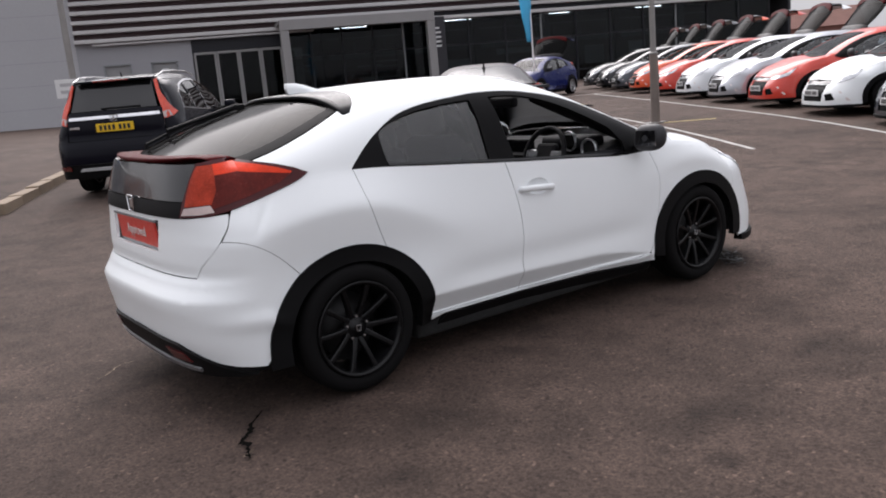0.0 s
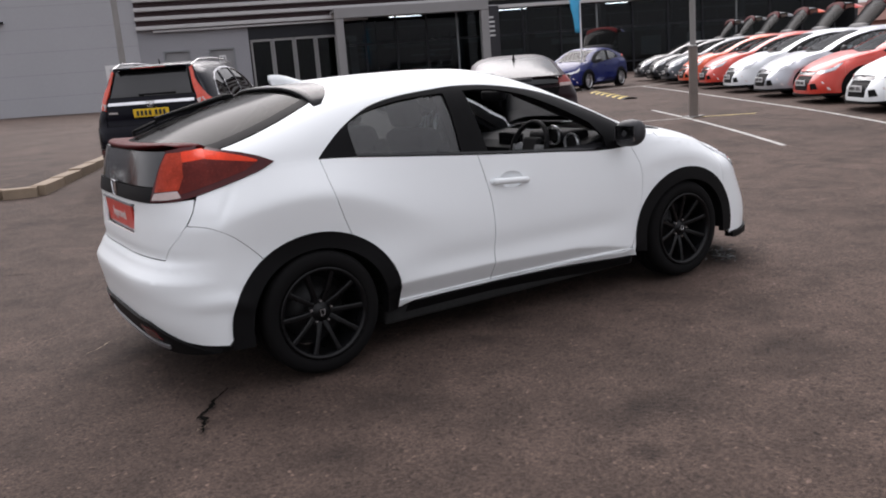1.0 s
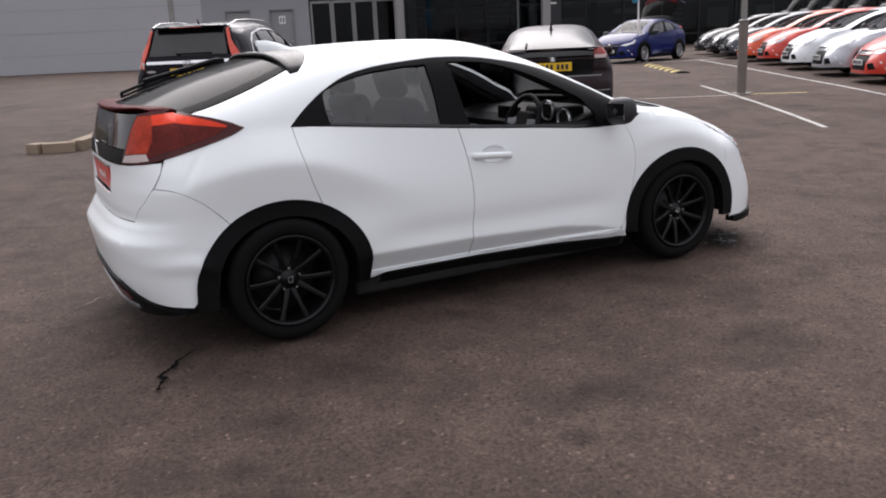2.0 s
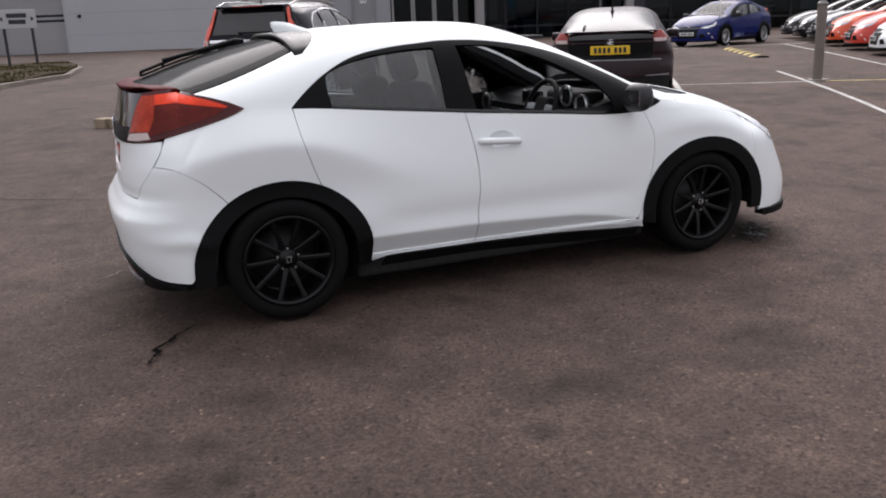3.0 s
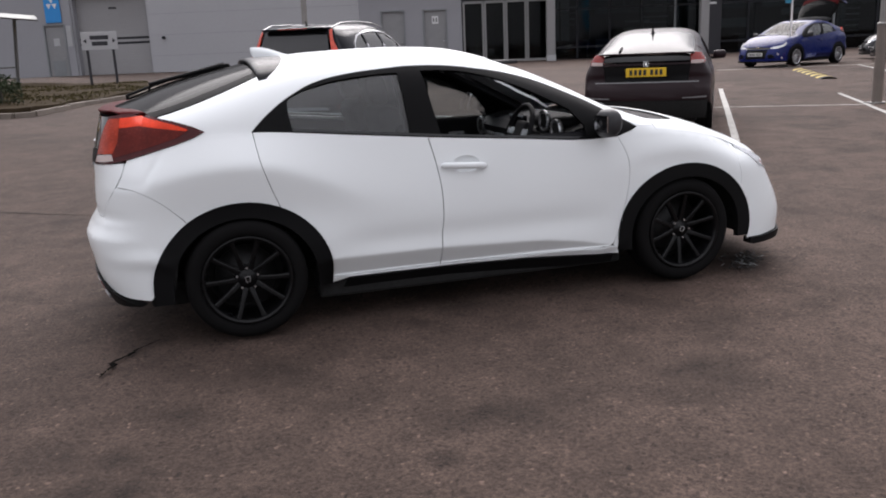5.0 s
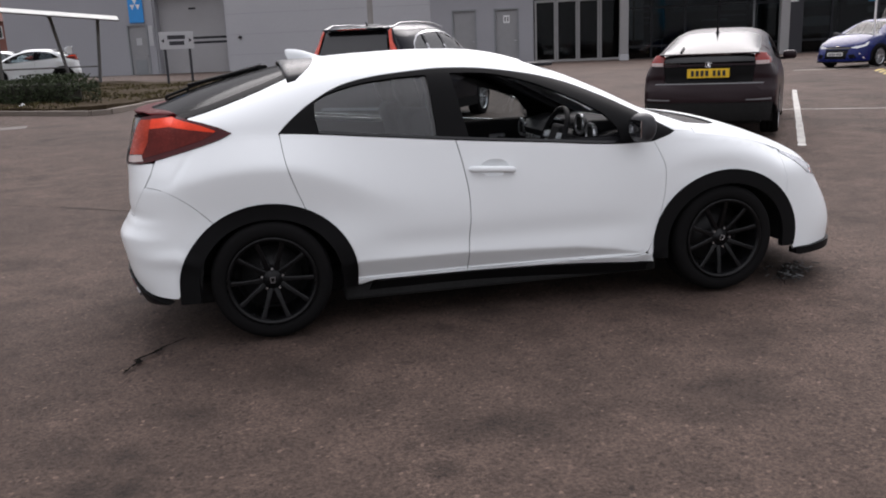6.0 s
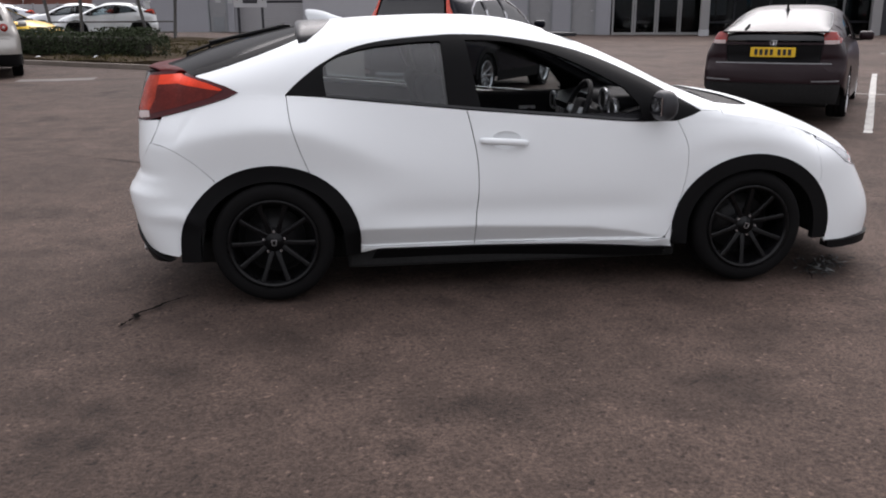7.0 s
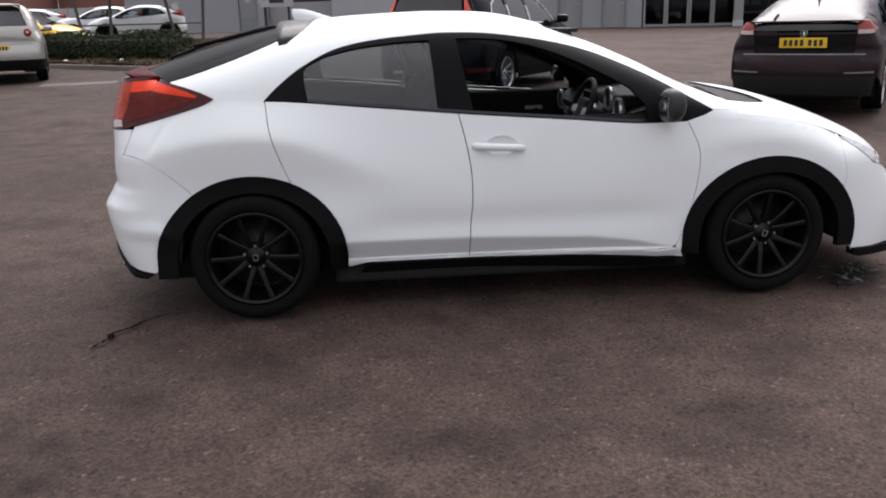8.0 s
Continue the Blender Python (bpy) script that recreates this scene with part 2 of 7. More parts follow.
# ---------------------------------------------------------------- materials
def surf(name, c, rough=0.5, metal=0.0, coat=0.0, var=0.12, scale=3.0, fine=40.0, bump=0.0, trans=0.0, ior=1.45, spec=0.5, rvar=0.08, emit=None):
    """A surface with tone varied at two scales, and fine relief."""
    m = bpy.data.materials.new(name)
    m.use_nodes = True
    t = m.node_tree
    b = t.nodes["Principled BSDF"]
    b.inputs["Roughness"].default_value = rough
    b.inputs["Metallic"].default_value = metal
    b.inputs["Coat Weight"].default_value = coat
    b.inputs["Coat Roughness"].default_value = 0.04
    b.inputs["Transmission Weight"].default_value = trans
    b.inputs["IOR"].default_value = ior
    b.inputs["Specular IOR Level"].default_value = spec
    b.inputs["Base Color"].default_value = (*c, 1)
    if emit:
        b.inputs["Emission Color"].default_value = (*c, 1)
        b.inputs["Emission Strength"].default_value = emit
    if var > 0 or bump > 0:
        co = t.nodes.new("ShaderNodeTexCoord")
        n1, n2 = t.nodes.new("ShaderNodeTexNoise"), t.nodes.new("ShaderNodeTexNoise")
        for n, s in ((n1, scale), (n2, fine)):
            n.inputs["Scale"].default_value = s
            n.inputs["Detail"].default_value = 6
            t.links.new(co.outputs["Object"], n.inputs["Vector"])
        add = t.nodes.new("ShaderNodeMath")
        add.operation = "ADD"
        t.links.new(n1.outputs["Fac"], add.inputs[0])
        t.links.new(n2.outputs["Fac"], add.inputs[1])
        rng = t.nodes.new("ShaderNodeMapRange")
        rng.inputs["From Min"].default_value, rng.inputs["From Max"].default_value = 0.6, 1.4
        rng.inputs["To Min"].default_value, rng.inputs["To Max"].default_value = 1 - var, 1 + var
        t.links.new(add.outputs[0], rng.inputs["Value"])
        mul = t.nodes.new("ShaderNodeVectorMath")
        mul.operation = "SCALE"
        mul.inputs[0].default_value = c
        t.links.new(rng.outputs[0], mul.inputs["Scale"])
        t.links.new(mul.outputs[0], b.inputs["Base Color"])
        r2 = t.nodes.new("ShaderNodeMapRange")
        r2.inputs["From Min"].default_value, r2.inputs["From Max"].default_value = 0.3, 0.7
        r2.inputs["To Min"].default_value, r2.inputs["To Max"].default_value = max(0.02, rough - rvar), min(1, rough + rvar)
        t.links.new(n2.outputs["Fac"], r2.inputs["Value"])
        t.links.new(r2.outputs[0], b.inputs["Roughness"])
        if bump > 0:
            bp = t.nodes.new("ShaderNodeBump")
            bp.inputs["Strength"].default_value = min(1.0, bump)
            bp.inputs["Distance"].default_value = 0.004
            t.links.new(n2.outputs["Fac"], bp.inputs["Height"])
            t.links.new(bp.outputs[0], b.inputs["Normal"])
    return m


def glass(name, tint, clear=0.6, rough=0.02, ior=1.8, tone=0.9):
    """Tinted window glass: partly clear, with a mirror-like front."""
    m = bpy.data.materials.new(name)
    m.use_nodes = True
    t = m.node_tree
    out = t.nodes["Material Output"]
    t.nodes.remove(t.nodes["Principled BSDF"])
    tr, gl, mix, fr = (t.nodes.new(k) for k in ("ShaderNodeBsdfTransparent", "ShaderNodeBsdfGlossy", "ShaderNodeMixShader", "ShaderNodeFresnel"))
    tr.inputs["Color"].default_value = (*[clear * q for q in tint], 1)
    gl.inputs["Roughness"].default_value = rough
    gl.inputs["Color"].default_value = (tone, tone, tone, 1)
    fr.inputs["IOR"].default_value = ior
    t.links.new(fr.outputs[0], mix.inputs[0])
    t.links.new(tr.outputs[0], mix.inputs[1])
    t.links.new(gl.outputs[0], mix.inputs[2])
    t.links.new(mix.outputs[0], out.inputs[0])
    return m


def paint(name, c, flake=0.0):
    return surf(name, c, rough=0.3, metal=flake, coat=0.45, var=0.02, scale=1.5, fine=500, rvar=0.03)


WHITE = surf("pearl_white_paint", (0.772, 0.800, 0.808), rough=0.36, spec=0.4, coat=0.3, var=0.02, scale=1.5, fine=500, rvar=0.03)
BLACK_TRIM = surf("black_trim", (0.005, 0.005, 0.0054), 0.55, spec=0.11, var=0.2, fine=300, bump=0.05)
GLOSS_BLACK = surf("gloss_black", (0.006, 0.006, 0.007), 0.15, coat=0.3, var=0.1)
SATIN_BLACK = surf("satin_black", (0.006, 0.006, 0.007), 0.33, spec=0.24, var=0.1)
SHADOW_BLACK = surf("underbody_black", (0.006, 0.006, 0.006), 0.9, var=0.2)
RUBBER = surf("tyre_rubber", (0.006, 0.0058, 0.006), 0.85, var=0.25, fine=120, bump=0.2, spec=0.1)
RIM_BLACK = surf("black_alloy", (0.0045, 0.0045, 0.005), 0.33, coat=0.06, spec=0.2, var=0.15)
ALLOY = surf("alloy", (0.45, 0.45, 0.46), 0.3, metal=0.9, var=0.1)
CHROME = surf("chrome", (0.75, 0.75, 0.77), 0.12, metal=1.0, var=0.04)
TRIM_GREY = surf("grey_trim", (0.16, 0.16, 0.165), 0.35, coat=0.2, var=0.1)
DASH = surf("grey_dash_plastic", (0.022, 0.0225, 0.025), 0.6, spec=0.18, var=0.15, fine=200, bump=0.1)
DISC = surf("dark_brake_disc", (0.03, 0.03, 0.031), 0.5, metal=0.5, var=0.15)
CABIN = surf("cabin_black", (0.014, 0.014, 0.016), 0.65, spec=0.2, var=0.2, fine=200, bump=0.1)
FABRIC = surf("seat_fabric", (0.03, 0.03, 0.034), 0.9, var=0.25, fine=260, bump=0.3)
SILVER_TRIM = surf("silver_trim", (0.55, 0.56, 0.58), 0.3, metal=0.7, var=0.05)
LAMP_RED = surf("red_lamp_lens", (0.24, 0.012, 0.007), 0.2, coat=0.35, var=0.35, scale=9, fine=60, rvar=0.04)
LAMP_DARK = surf("dark_red_lens", (0.065, 0.006, 0.006), 0.22, coat=0.25, var=0.3, scale=7, fine=50, rvar=0.04)
LAMP_ORANGE = surf("bright_red_reflector", (0.52, 0.045, 0.018), 0.2, coat=0.35, var=0.3, scale=14, fine=90, rvar=0.04)
LAMP_CLEAR = surf("clear_lamp_lens", (0.42, 0.33, 0.31), 0.15, coat=0.4, metal=0.3, var=0.15, scale=30, fine=120, rvar=0.04)


LENS_SMOKE = surf("smoked_red_lens", (0.050, 0.006, 0.007), 0.2, coat=0.08, spec=0.2, var=0.2, scale=9, fine=70, rvar=0.03)
LENS_MID = surf("brown_red_reflector", (0.090, 0.010, 0.007), 0.24, coat=0.0, spec=0.14, var=0.35, scale=16, fine=110, bump=0.25, rvar=0.05)
LENS_BAND = surf("bright_red_light_band", (0.60, 0.042, 0.014), 0.22, coat=0.0, spec=0.16, var=0.25, scale=18, fine=120, bump=0.25, rvar=0.05)
LENS_INNER = surf("orange_red_reflector", (0.32, 0.032, 0.013), 0.24, coat=0.0, spec=0.16, var=0.4, scale=22, fine=140, bump=0.3, rvar=0.05)


WING_RED = surf("dark_red_wing", (0.060, 0.005, 0.006), 0.5, spec=0.05, var=0.15)
HEADLAMP = surf("headlamp_lens", (0.5, 0.51, 0.53), 0.08, coat=1.0, metal=0.5, var=0.45, scale=16, fine=60)
PLATE_RED = surf("red_show_plate", (0.55, 0.045, 0.03), 0.35, var=0.06)
PLATE_YELLOW = surf("yellow_plate", (0.72, 0.46, 0.02), 0.4, var=0.06)
PLATE_WHITE = surf("white_plate", (0.62, 0.62, 0.62), 0.4, var=0.05)
PLATE_INK = surf("plate_ink", (0.02, 0.02, 0.02), 0.5, var=0)
WHITE_INK = surf("white_ink", (0.62, 0.56, 0.54), 0.5, var=0)
TINT = glass("tinted_glass", (0.66, 0.74, 0.76), 0.72, ior=1.75)
DISPLAY_TINT = glass("dark_display_glass", (0.35, 0.37, 0.38), 0.10, 0.08, 1.3, 0.22)
REAR_TINT = glass("dark_rear_glass", (0.35, 0.37, 0.38), 0.05, 0.12, 1.5, 0.32)
DARK_TINT = glass("dark_tinted_glass", (0.35, 0.37, 0.38), 0.12)
SCREEN_TINT = glass("display_windscreen_glass", (0.50, 0.54, 0.56), 0.5, ior=1.45, tone=0.4)
CLEAR_GLASS = glass("clear_glass", (0.92, 0.96, 0.95), 0.92)

# ---------------------------------------------------------------- the hatchback
def make_wheel(parent, x, y, rim_mat, side, r=0.317, lod=0, face=None, turn=0.0):
    """A wheel with tyre, rim, spokes, nuts and cap; side -1 faces right."""
    n = 56 if lod == 0 else 28
    w = 0.112
    tyre_prof = [(0.225, -w + 0.012), (0.25, -w - 0.004), (0.285, -w - 0.006), (r - 0.012, -w + 0.008), (r - 0.002, -w + 0.03), (r, -0.035),
                 (r - 0.006, -0.032), (r - 0.006, -0.026), (r, -0.023), (r, 0.023), (r - 0.006, 0.026), (r - 0.006, 0.032), (r, 0.035), (r - 0.002, w - 0.03), (r - 0.012, w - 0.008), (0.285, w), (0.225, w - 0.012)]
    wheel = new("wheel")
    wheel.parent = parent
    wheel.matrix_basis = pose(x, y, r, 0, 0, 0 if side < 0 else 180) @ pose(0, 0, 0, 0, turn, 0)
    v, f = revolve(tyre_prof, n)
    mesh_object("tyre", v, f, RUBBER, wheel)
    rim_prof = [(0.228, -w + 0.010), (0.236, -w - 0.002), (0.230, -w - 0.008), (0.219, -w - 0.004), (0.212, -w + 0.02), (0.206, -0.02), (0.20, 0.06), (0.20, w - 0.01), (0.228, w - 0.01), (0.225, 0.0)]
    v, f = revolve(rim_prof, n)
    mesh_object("rim", v, f, rim_mat, wheel)
    v, f = revolve([(0.0, 0.03), (0.16, 0.03), (0.16, 0.045), (0.0, 0.045)], 28, closed=False)
    mesh_object("brake_disc", v, f, DISC, wheel)
    v, f = revolve([(0.001, 0.09), (0.20, 0.09)], 24, closed=False)
    mesh_object("wheel_back", v, f, SHADOW_BLACK, wheel)
    fm = face or rim_mat
    for i in range(5):
        a0 = 270 + 72 * i
        bm = bmesh.new()
        for da in (-1, 1):
            p0 = np.array([0.050 * math.cos(radians(a0 + 13 * da)), 0.050 * math.sin(radians(a0 + 13 * da))])
            p1 = np.array([0.213 * math.cos(radians(a0 + 17.5 * da)), 0.213 * math.sin(radians(a0 + 17.5 * da))])
            cols = []
            for k, hw, yo in ((0.0, 0.015, -0.068), (0.33, 0.0125, -0.084), (0.7, 0.0115, -0.096), (1.0, 0.0135, -0.104)):
                px, pz = p0 + (p1 - p0) * k
                rr, aa = math.hypot(px, pz), math.atan2(pz, px)
                c = np.array([rr * math.cos(aa), yo, rr * math.sin(aa)])
                tdir = np.array([-math.sin(aa), 0, math.cos(aa)])
                ring = [c - tdir * hw + (0, 0.028, 0), c - tdir * hw + (0, 0.004, 0), c - tdir * hw * 0.55, c + tdir * hw * 0.55, c + tdir * hw + (0, 0.004, 0), c + tdir * hw + (0, 0.028, 0)]
                cols.append([bm.verts.new(p) for p in ring])
            for p, q in zip(cols, cols[1:]):
                for j in range(5):
                    bm.faces.new((p[j], p[j + 1], q[j + 1], q[j]))
        bmesh.ops.recalc_face_normals(bm, faces=bm.faces[:])
        part("spoke", bm, fm, wheel)
    v, f = revolve([(0.0, -0.084), (0.022, -0.084), (0.030, -0.080), (0.034, -0.07), (0.068, -0.064), (0.072, -0.05), (0.06, -0.03)], 24, closed=False)
    mesh_object("hub", v, f, rim_mat, wheel)
    if lod == 0:
        for i in range(5):
            a = radians(90 + 72 * i)
            bm = bmesh.new()
            c = Vector((0.057 * math.cos(a), 0, 0.057 * math.sin(a)))
            rod(bm, c + Vector((0, -0.05, 0)), c + Vector((0, -0.076, 0)), 0.0065, n=6)
            part("wheel_nut", bm, ALLOY, wheel)
        bm = bmesh.new()
        for p, q in zip(((-0.013, 0.014), (0.013, 0.014), (0.009, -0.014), (-0.009, -0.014)), ((0.013, 0.014), (0.009, -0.014), (-0.009, -0.014), (-0.013, 0.014))):
            rod(bm, (p[0], -0.087, p[1]), (q[0], -0.087, q[1]), 0.0022, n=6)
        part("cap_badge", bm, ALLOY, wheel)
    return wheel


def badge(parent, m, s, material):
    bm = bmesh.new()
    ring = [(-0.62, 0.44), (-0.5, 0.5), (0.5, 0.5), (0.62, 0.44), (0.46, -0.44), (0.36, -0.5), (-0.36, -0.5), (-0.46, -0.44)]
    for p, q in zip(ring, ring[1:] + ring[:1]):
        rod(bm, m @ Vector((p[0] * s, 0, p[1] * s)), m @ Vector((q[0] * s, 0, q[1] * s)), 0.06 * s, n=6)
    bx(bm, (0, 0.004, 0), (0.42 * s, 0.010, 0.6 * s), 0.003, m)
    return part("badge", bm, material, parent)


def number_plate(parent, m, w, h, base, bars=7, ink=None, label=""):
    """A plate with plain bars for its characters; it lies in the x-z plane of m and faces -y."""
    p = part("number_plate", box((0, 0, 0), (w, 0.012, h), 0.004, m), base, parent, label)
    if bars:
        cw = w * 0.86 / (bars + 0.5)
        for i in range(bars):
            x = -w * 0.43 + cw * (i + 0.5 + (0.5 if i >= 4 else 0))
            part("plate_bar", box((x, -0.0085, 0), (cw * 0.62, 0.004, h * 0.62), 0, m), ink or PLATE_INK, p)
    return p


ZS = curve((-0.75, 0.80), (-0.48, 0.845), (-0.19, 0.900), (0.0, 0.912), (0.18, 0.893), (0.415, 0.815), (0.62, 0.725), (0.85, 0.665), (1.3, 0.64), (1.8, 0.66), (2.1, 0.74), (2.35, 0.81), (2.6, 0.83), (2.9, 0.76), (3.2, 0.64))
RIDGE = curve((-0.75, 0.575), (-0.62, 0.553), (-0.5, 0.50), (-0.4, 0.45), (-0.28, 0.425))
DENT = curve((0.7, -0.50), (0.84, -0.455), (1.0, -0.36), (1.1, -0.32))
HATCH = Form(
    zc=curve((-0.78, 1.16), (-0.55, 1.222), (-0.325, 1.298), (-0.14, 1.348), (0.05, 1.392), (0.2, 1.424), (0.4, 1.448), (0.7, 1.464), (1.0, 1.468), (1.3, 1.447),
             (1.6, 1.366), (1.95, 1.222), (2.26, 1.078), (2.42, 1.032), (2.52, 1.02), (2.7, 0.998), (2.93, 0.93), (3.13, 0.85), (3.30, 0.765), (3.40, 0.69), (3.46, 0.63)),
    zb=curve((-0.8, 1.06), (-0.3, 1.072), (0.1, 1.072), (0.6, 1.027), (1.03, 0.985), (1.53, 0.943), (2.0, 0.908), (2.2, 0.915), (2.4, 0.925), (2.7, 0.89), (3.0, 0.80), (3.1, 0.757), (3.2, 0.702), (3.3, 0.638), (3.4, 0.575), (3.46, 0.545)),
    yb=curve((-0.76, 0.30), (-0.70, 0.50), (-0.6, 0.67), (-0.45, 0.75), (-0.3, 0.785), (0.1, 0.797), (0.6, 0.815), (1.0, 0.830), (1.6, 0.845), (2.1, 0.850), (2.4, 0.845), (2.7, 0.82), (2.9, 0.775), (3.0, 0.738), (3.1, 0.738), (3.2, 0.722), (3.3, 0.655), (3.35, 0.60), (3.40, 0.50), (3.46, 0.34)),
    zs=ZS,
    w=curve((-0.5, 0.016), (0.2, 0.018), (0.6, 0.04), (1.2, 0.07), (1.9, 0.06), (2.5, 0.028), (3.2, 0.03)),
    n=curve((-0.7, 2.1), (-0.35, 2.3), (0.13, 3.2), (0.5, 4.2), (1.5, 4.4), (2.1, 3.6), (2.4, 2.4), (3.4, 2.2)),
    k=curve((-0.5, 0.30), (0.3, 0.28), (0.8, 0.22), (2.2, 0.20), (2.5, 0.1), (3.4, 0.1)),
    ymax=curve((-0.6, 0.875), (0.0, 0.887), (0.6, 0.882), (1.2, 0.878), (2.0, 0.882), (2.6, 0.89), (2.95, 0.87), (3.3, 0.84)),
    tail=(-0.30, 0.41, 3.5, curve((0.2, -0.01), (0.28, 0.03), (0.36, 0.060), (0.46, 0.078), (0.545, 0.093), (0.570, 0.094), (0.590, 0.082), (0.62, 0.060), (0.645, 0.048), (0.67, 0.030), (0.74, 0.026), (0.82, 0.020), (0.88, 0.014), (0.96, 0.010), (1.04, -0.010), (1.12, -0.032), (1.2, -0.055))),
    nose=(2.80, 0.70, 3.1, curve((0.15, 0.066), (0.24, 0.082), (0.32, 0.088), (0.39, 0.075), (0.46, 0.045), (0.53, 0.002), (0.63, -0.077), (0.745, -0.18), (0.85, -0.24))),
    side_extra=lambda x, z: (
        -0.010 * step(0.35, 0.75, x) * step(2.2, 1.85, x) * np.exp(-((z - 0.45) / 0.07) ** 2)
        + 0.020 * step(0.280, 0.262, z) * step(0.36, 0.45, x) * step(2.16, 2.0, x)
        - 0.66 * 0.0035 * np.logaddexp(0, (np.interp(x, (0.4, 1.07, 1.69, 1.92, 2.15), (0.378, 0.374, 0.348, 0.316, 0.262)) - z) / 0.0035) * step(0.3, 0.45, x) * step(2.2, 2.1, x)
        - 0.50 * 0.005 * np.logaddexp(0, (RIDGE(x) - z) / 0.005) * step(-0.45, -0.60, x)
        + 0.016 * np.exp(-((z - RIDGE(x)) / 0.042) ** 2) * step(-0.28, -0.48, x)
        - 0.10 * 0.007 * np.logaddexp(0, (ZS(x) - 0.012 - z) / 0.007) * step(-0.50, -0.30, x) * step(0.85, 0.35, x) * step(0.45, 0.72, z)
        - 0.006 * np.exp(-((x - DENT(z)) / 0.020) ** 2) * step(0.80, 0.86, z) * step(1.04, 0.98, z)
        - 0.10 * 0.02 * np.logaddexp(0, (ZS(x) - 0.02 - z) / 0.02) * step(2.2, 2.4, x) * step(3.0, 2.8, x) * step(0.66, 0.78, z)),
)
EDGE = curve((-0.7, 0.40), (-0.35, 0.45), (-0.1, 0.60), (0.131, 0.765), (0.3, 0.88), (0.5, 0.92), (1.6, 0.945), (1.95, 0.955), (2.11, 0.93), (2.3, 0.84), (2.42, 0.60))


def hatch_edge(x):
    """Height of the line where the sides turn into roof and screens."""
    return float(HATCH.zb(x) + EDGE(x) * (HATCH.zc(x) - HATCH.zb(x)))


def hatchback(name, label, paint_mat, m, lod=0, group="", rim_mat=None, tailgate_open=False):
    F = HATCH
    car = thing(name, label, "car", m, group)
    res = 0.018 if lod == 0 else 0.16
    g = 0.0025
    K = dict(res=res, rim=0.014)
    S, SX = F.S, F.sx
    sill_cuts = [0.262 + 0.006 * i for i in range(22)] if lod == 0 else ()
    arch_r = [(0.450, 0.25), (0.452, 0.285)] + arc(0.0, 0.318, 0.452, 0.405, 0, 180, 28) + [(-0.454, 0.285), (-0.456, 0.25)]
    arch_f = arc(2.612, 0.318, 0.458, 0.405, -12, 192, 28)
    rear_seam = bend([(0.097, 1.072), (0.116, 0.93), (0.157, 0.793), (0.200, 0.681)])
    b_seam = bend([(1.067, 0.270), (1.069, 0.431), (1.081, 0.556), (1.077, 0.711), (1.051, 0.864), (1.021, 0.986)])
    f_seam = bend([(2.163, 0.911), (2.221, 0.77), (2.217, 0.611), (2.181, 0.451), (2.153, 0.354), (2.125, 0.29)])
    belt = lambda a, b, n=10: [(a + (b - a) * i / n, float(F.zb(a + (b - a) * i / n))) for i in range(n + 1)]

    # rear door: seam down, round the arch, along the sill, up the middle seam, back along the belt
    cut = [p for p in arch_r if p[0] > 0.198 and p[1] > 0.262][::-1]
    rear_door = rear_seam + cut + [(0.450, 0.268)] + b_seam + belt(1.021, 0.097)[1:-1]
    front_door = b_seam[::-1] + [(1.5, 0.268), (1.9, 0.265), (2.10, 0.27)] + f_seam[::-1] + belt(2.163, 1.021, 12)[1:-1]
    for sg, fm in ((1, F.side), (-1, F.left)):
        fl = sg < 0
        d = panel("rear_door", fm, inset(rear_door, g), paint_mat, car, flip=fl, cuts=sill_cuts, **K)
        cup = arc(1.228, 0.826, 0.082, 0.047, 0, 360, 28)[:-1]
        d2 = panel("front_door", fm, inset(front_door, g), paint_mat, car, flip=fl, holes=(cup,) if lod == 0 else (), cuts=sill_cuts, **K)
        # handle with its scooped cup
        bm = bmesh.new()
        pts = [(1.085, 0.826, 0.004), (1.105, 0.826, 0.020), (1.15, 0.824, 0.030), (1.22, 0.820, 0.032), (1.29, 0.815, 0.030), (1.325, 0.811, 0.020), (1.345, 0.809, 0.004)]
        rings = []
        for i, (x, z, o) in enumerate(pts):
            base = float(F.Y(np.array(x), np.array(z)))
            hh = 0.018 if 0 < i < 6 else 0.011
            rings.append([bm.verts.new((x, -sg * (base + o + dy), z + dz)) for dy, dz in ((-0.010, -hh), (0.002, -hh * 0.9), (0.008, -hh * 0.3), (0.008, hh * 0.4), (0.002, hh * 0.95), (-0.010, hh))])
        for p, q in zip(rings, rings[1:]):
            for j in range(6):
                bm.faces.new((p[j], p[(j + 1) % 6], q[(j + 1) % 6], q[j]))
        bm.faces.new(rings[0])
        bm.faces.new(rings[-1])
        bmesh.ops.recalc_face_normals(bm, faces=bm.faces[:])
        part("handle", bm, paint_mat, d2, smooth=True)
        if lod == 0:
            hollow = lambda u, v, fm=fm, sg=sg: fm(u, v) + np.stack([0 * u, sg * 0.017 * np.clip(1 - ((u - 1.228) / 0.082) ** 2 - ((v - 0.826) / 0.047) ** 2, 0, 1) ** 0.8, 0 * u], -1)
            panel("handle_cup", hollow, cup, paint_mat, d2, flip=fl, rim=0, res=0.008)

    # black window surround with real openings
    dlo_top = bend([(2.297, 0.959), (2.11, 1.07), (1.955, 1.150), (1.736, 1.243), (1.547, 1.298), (1.359, 1.333), (1.171, 1.357), (0.985, 1.364), (0.861, 1.359), (0.615, 1.337), (0.433, 1.298), (0.281, 1.224), (0.175, 1.148), (0.094, 1.074)], 4)
    dlo = dlo_top + belt(0.094, 2.10, 20)[1:] + [(2.163, 0.912), (2.25, 0.938)]
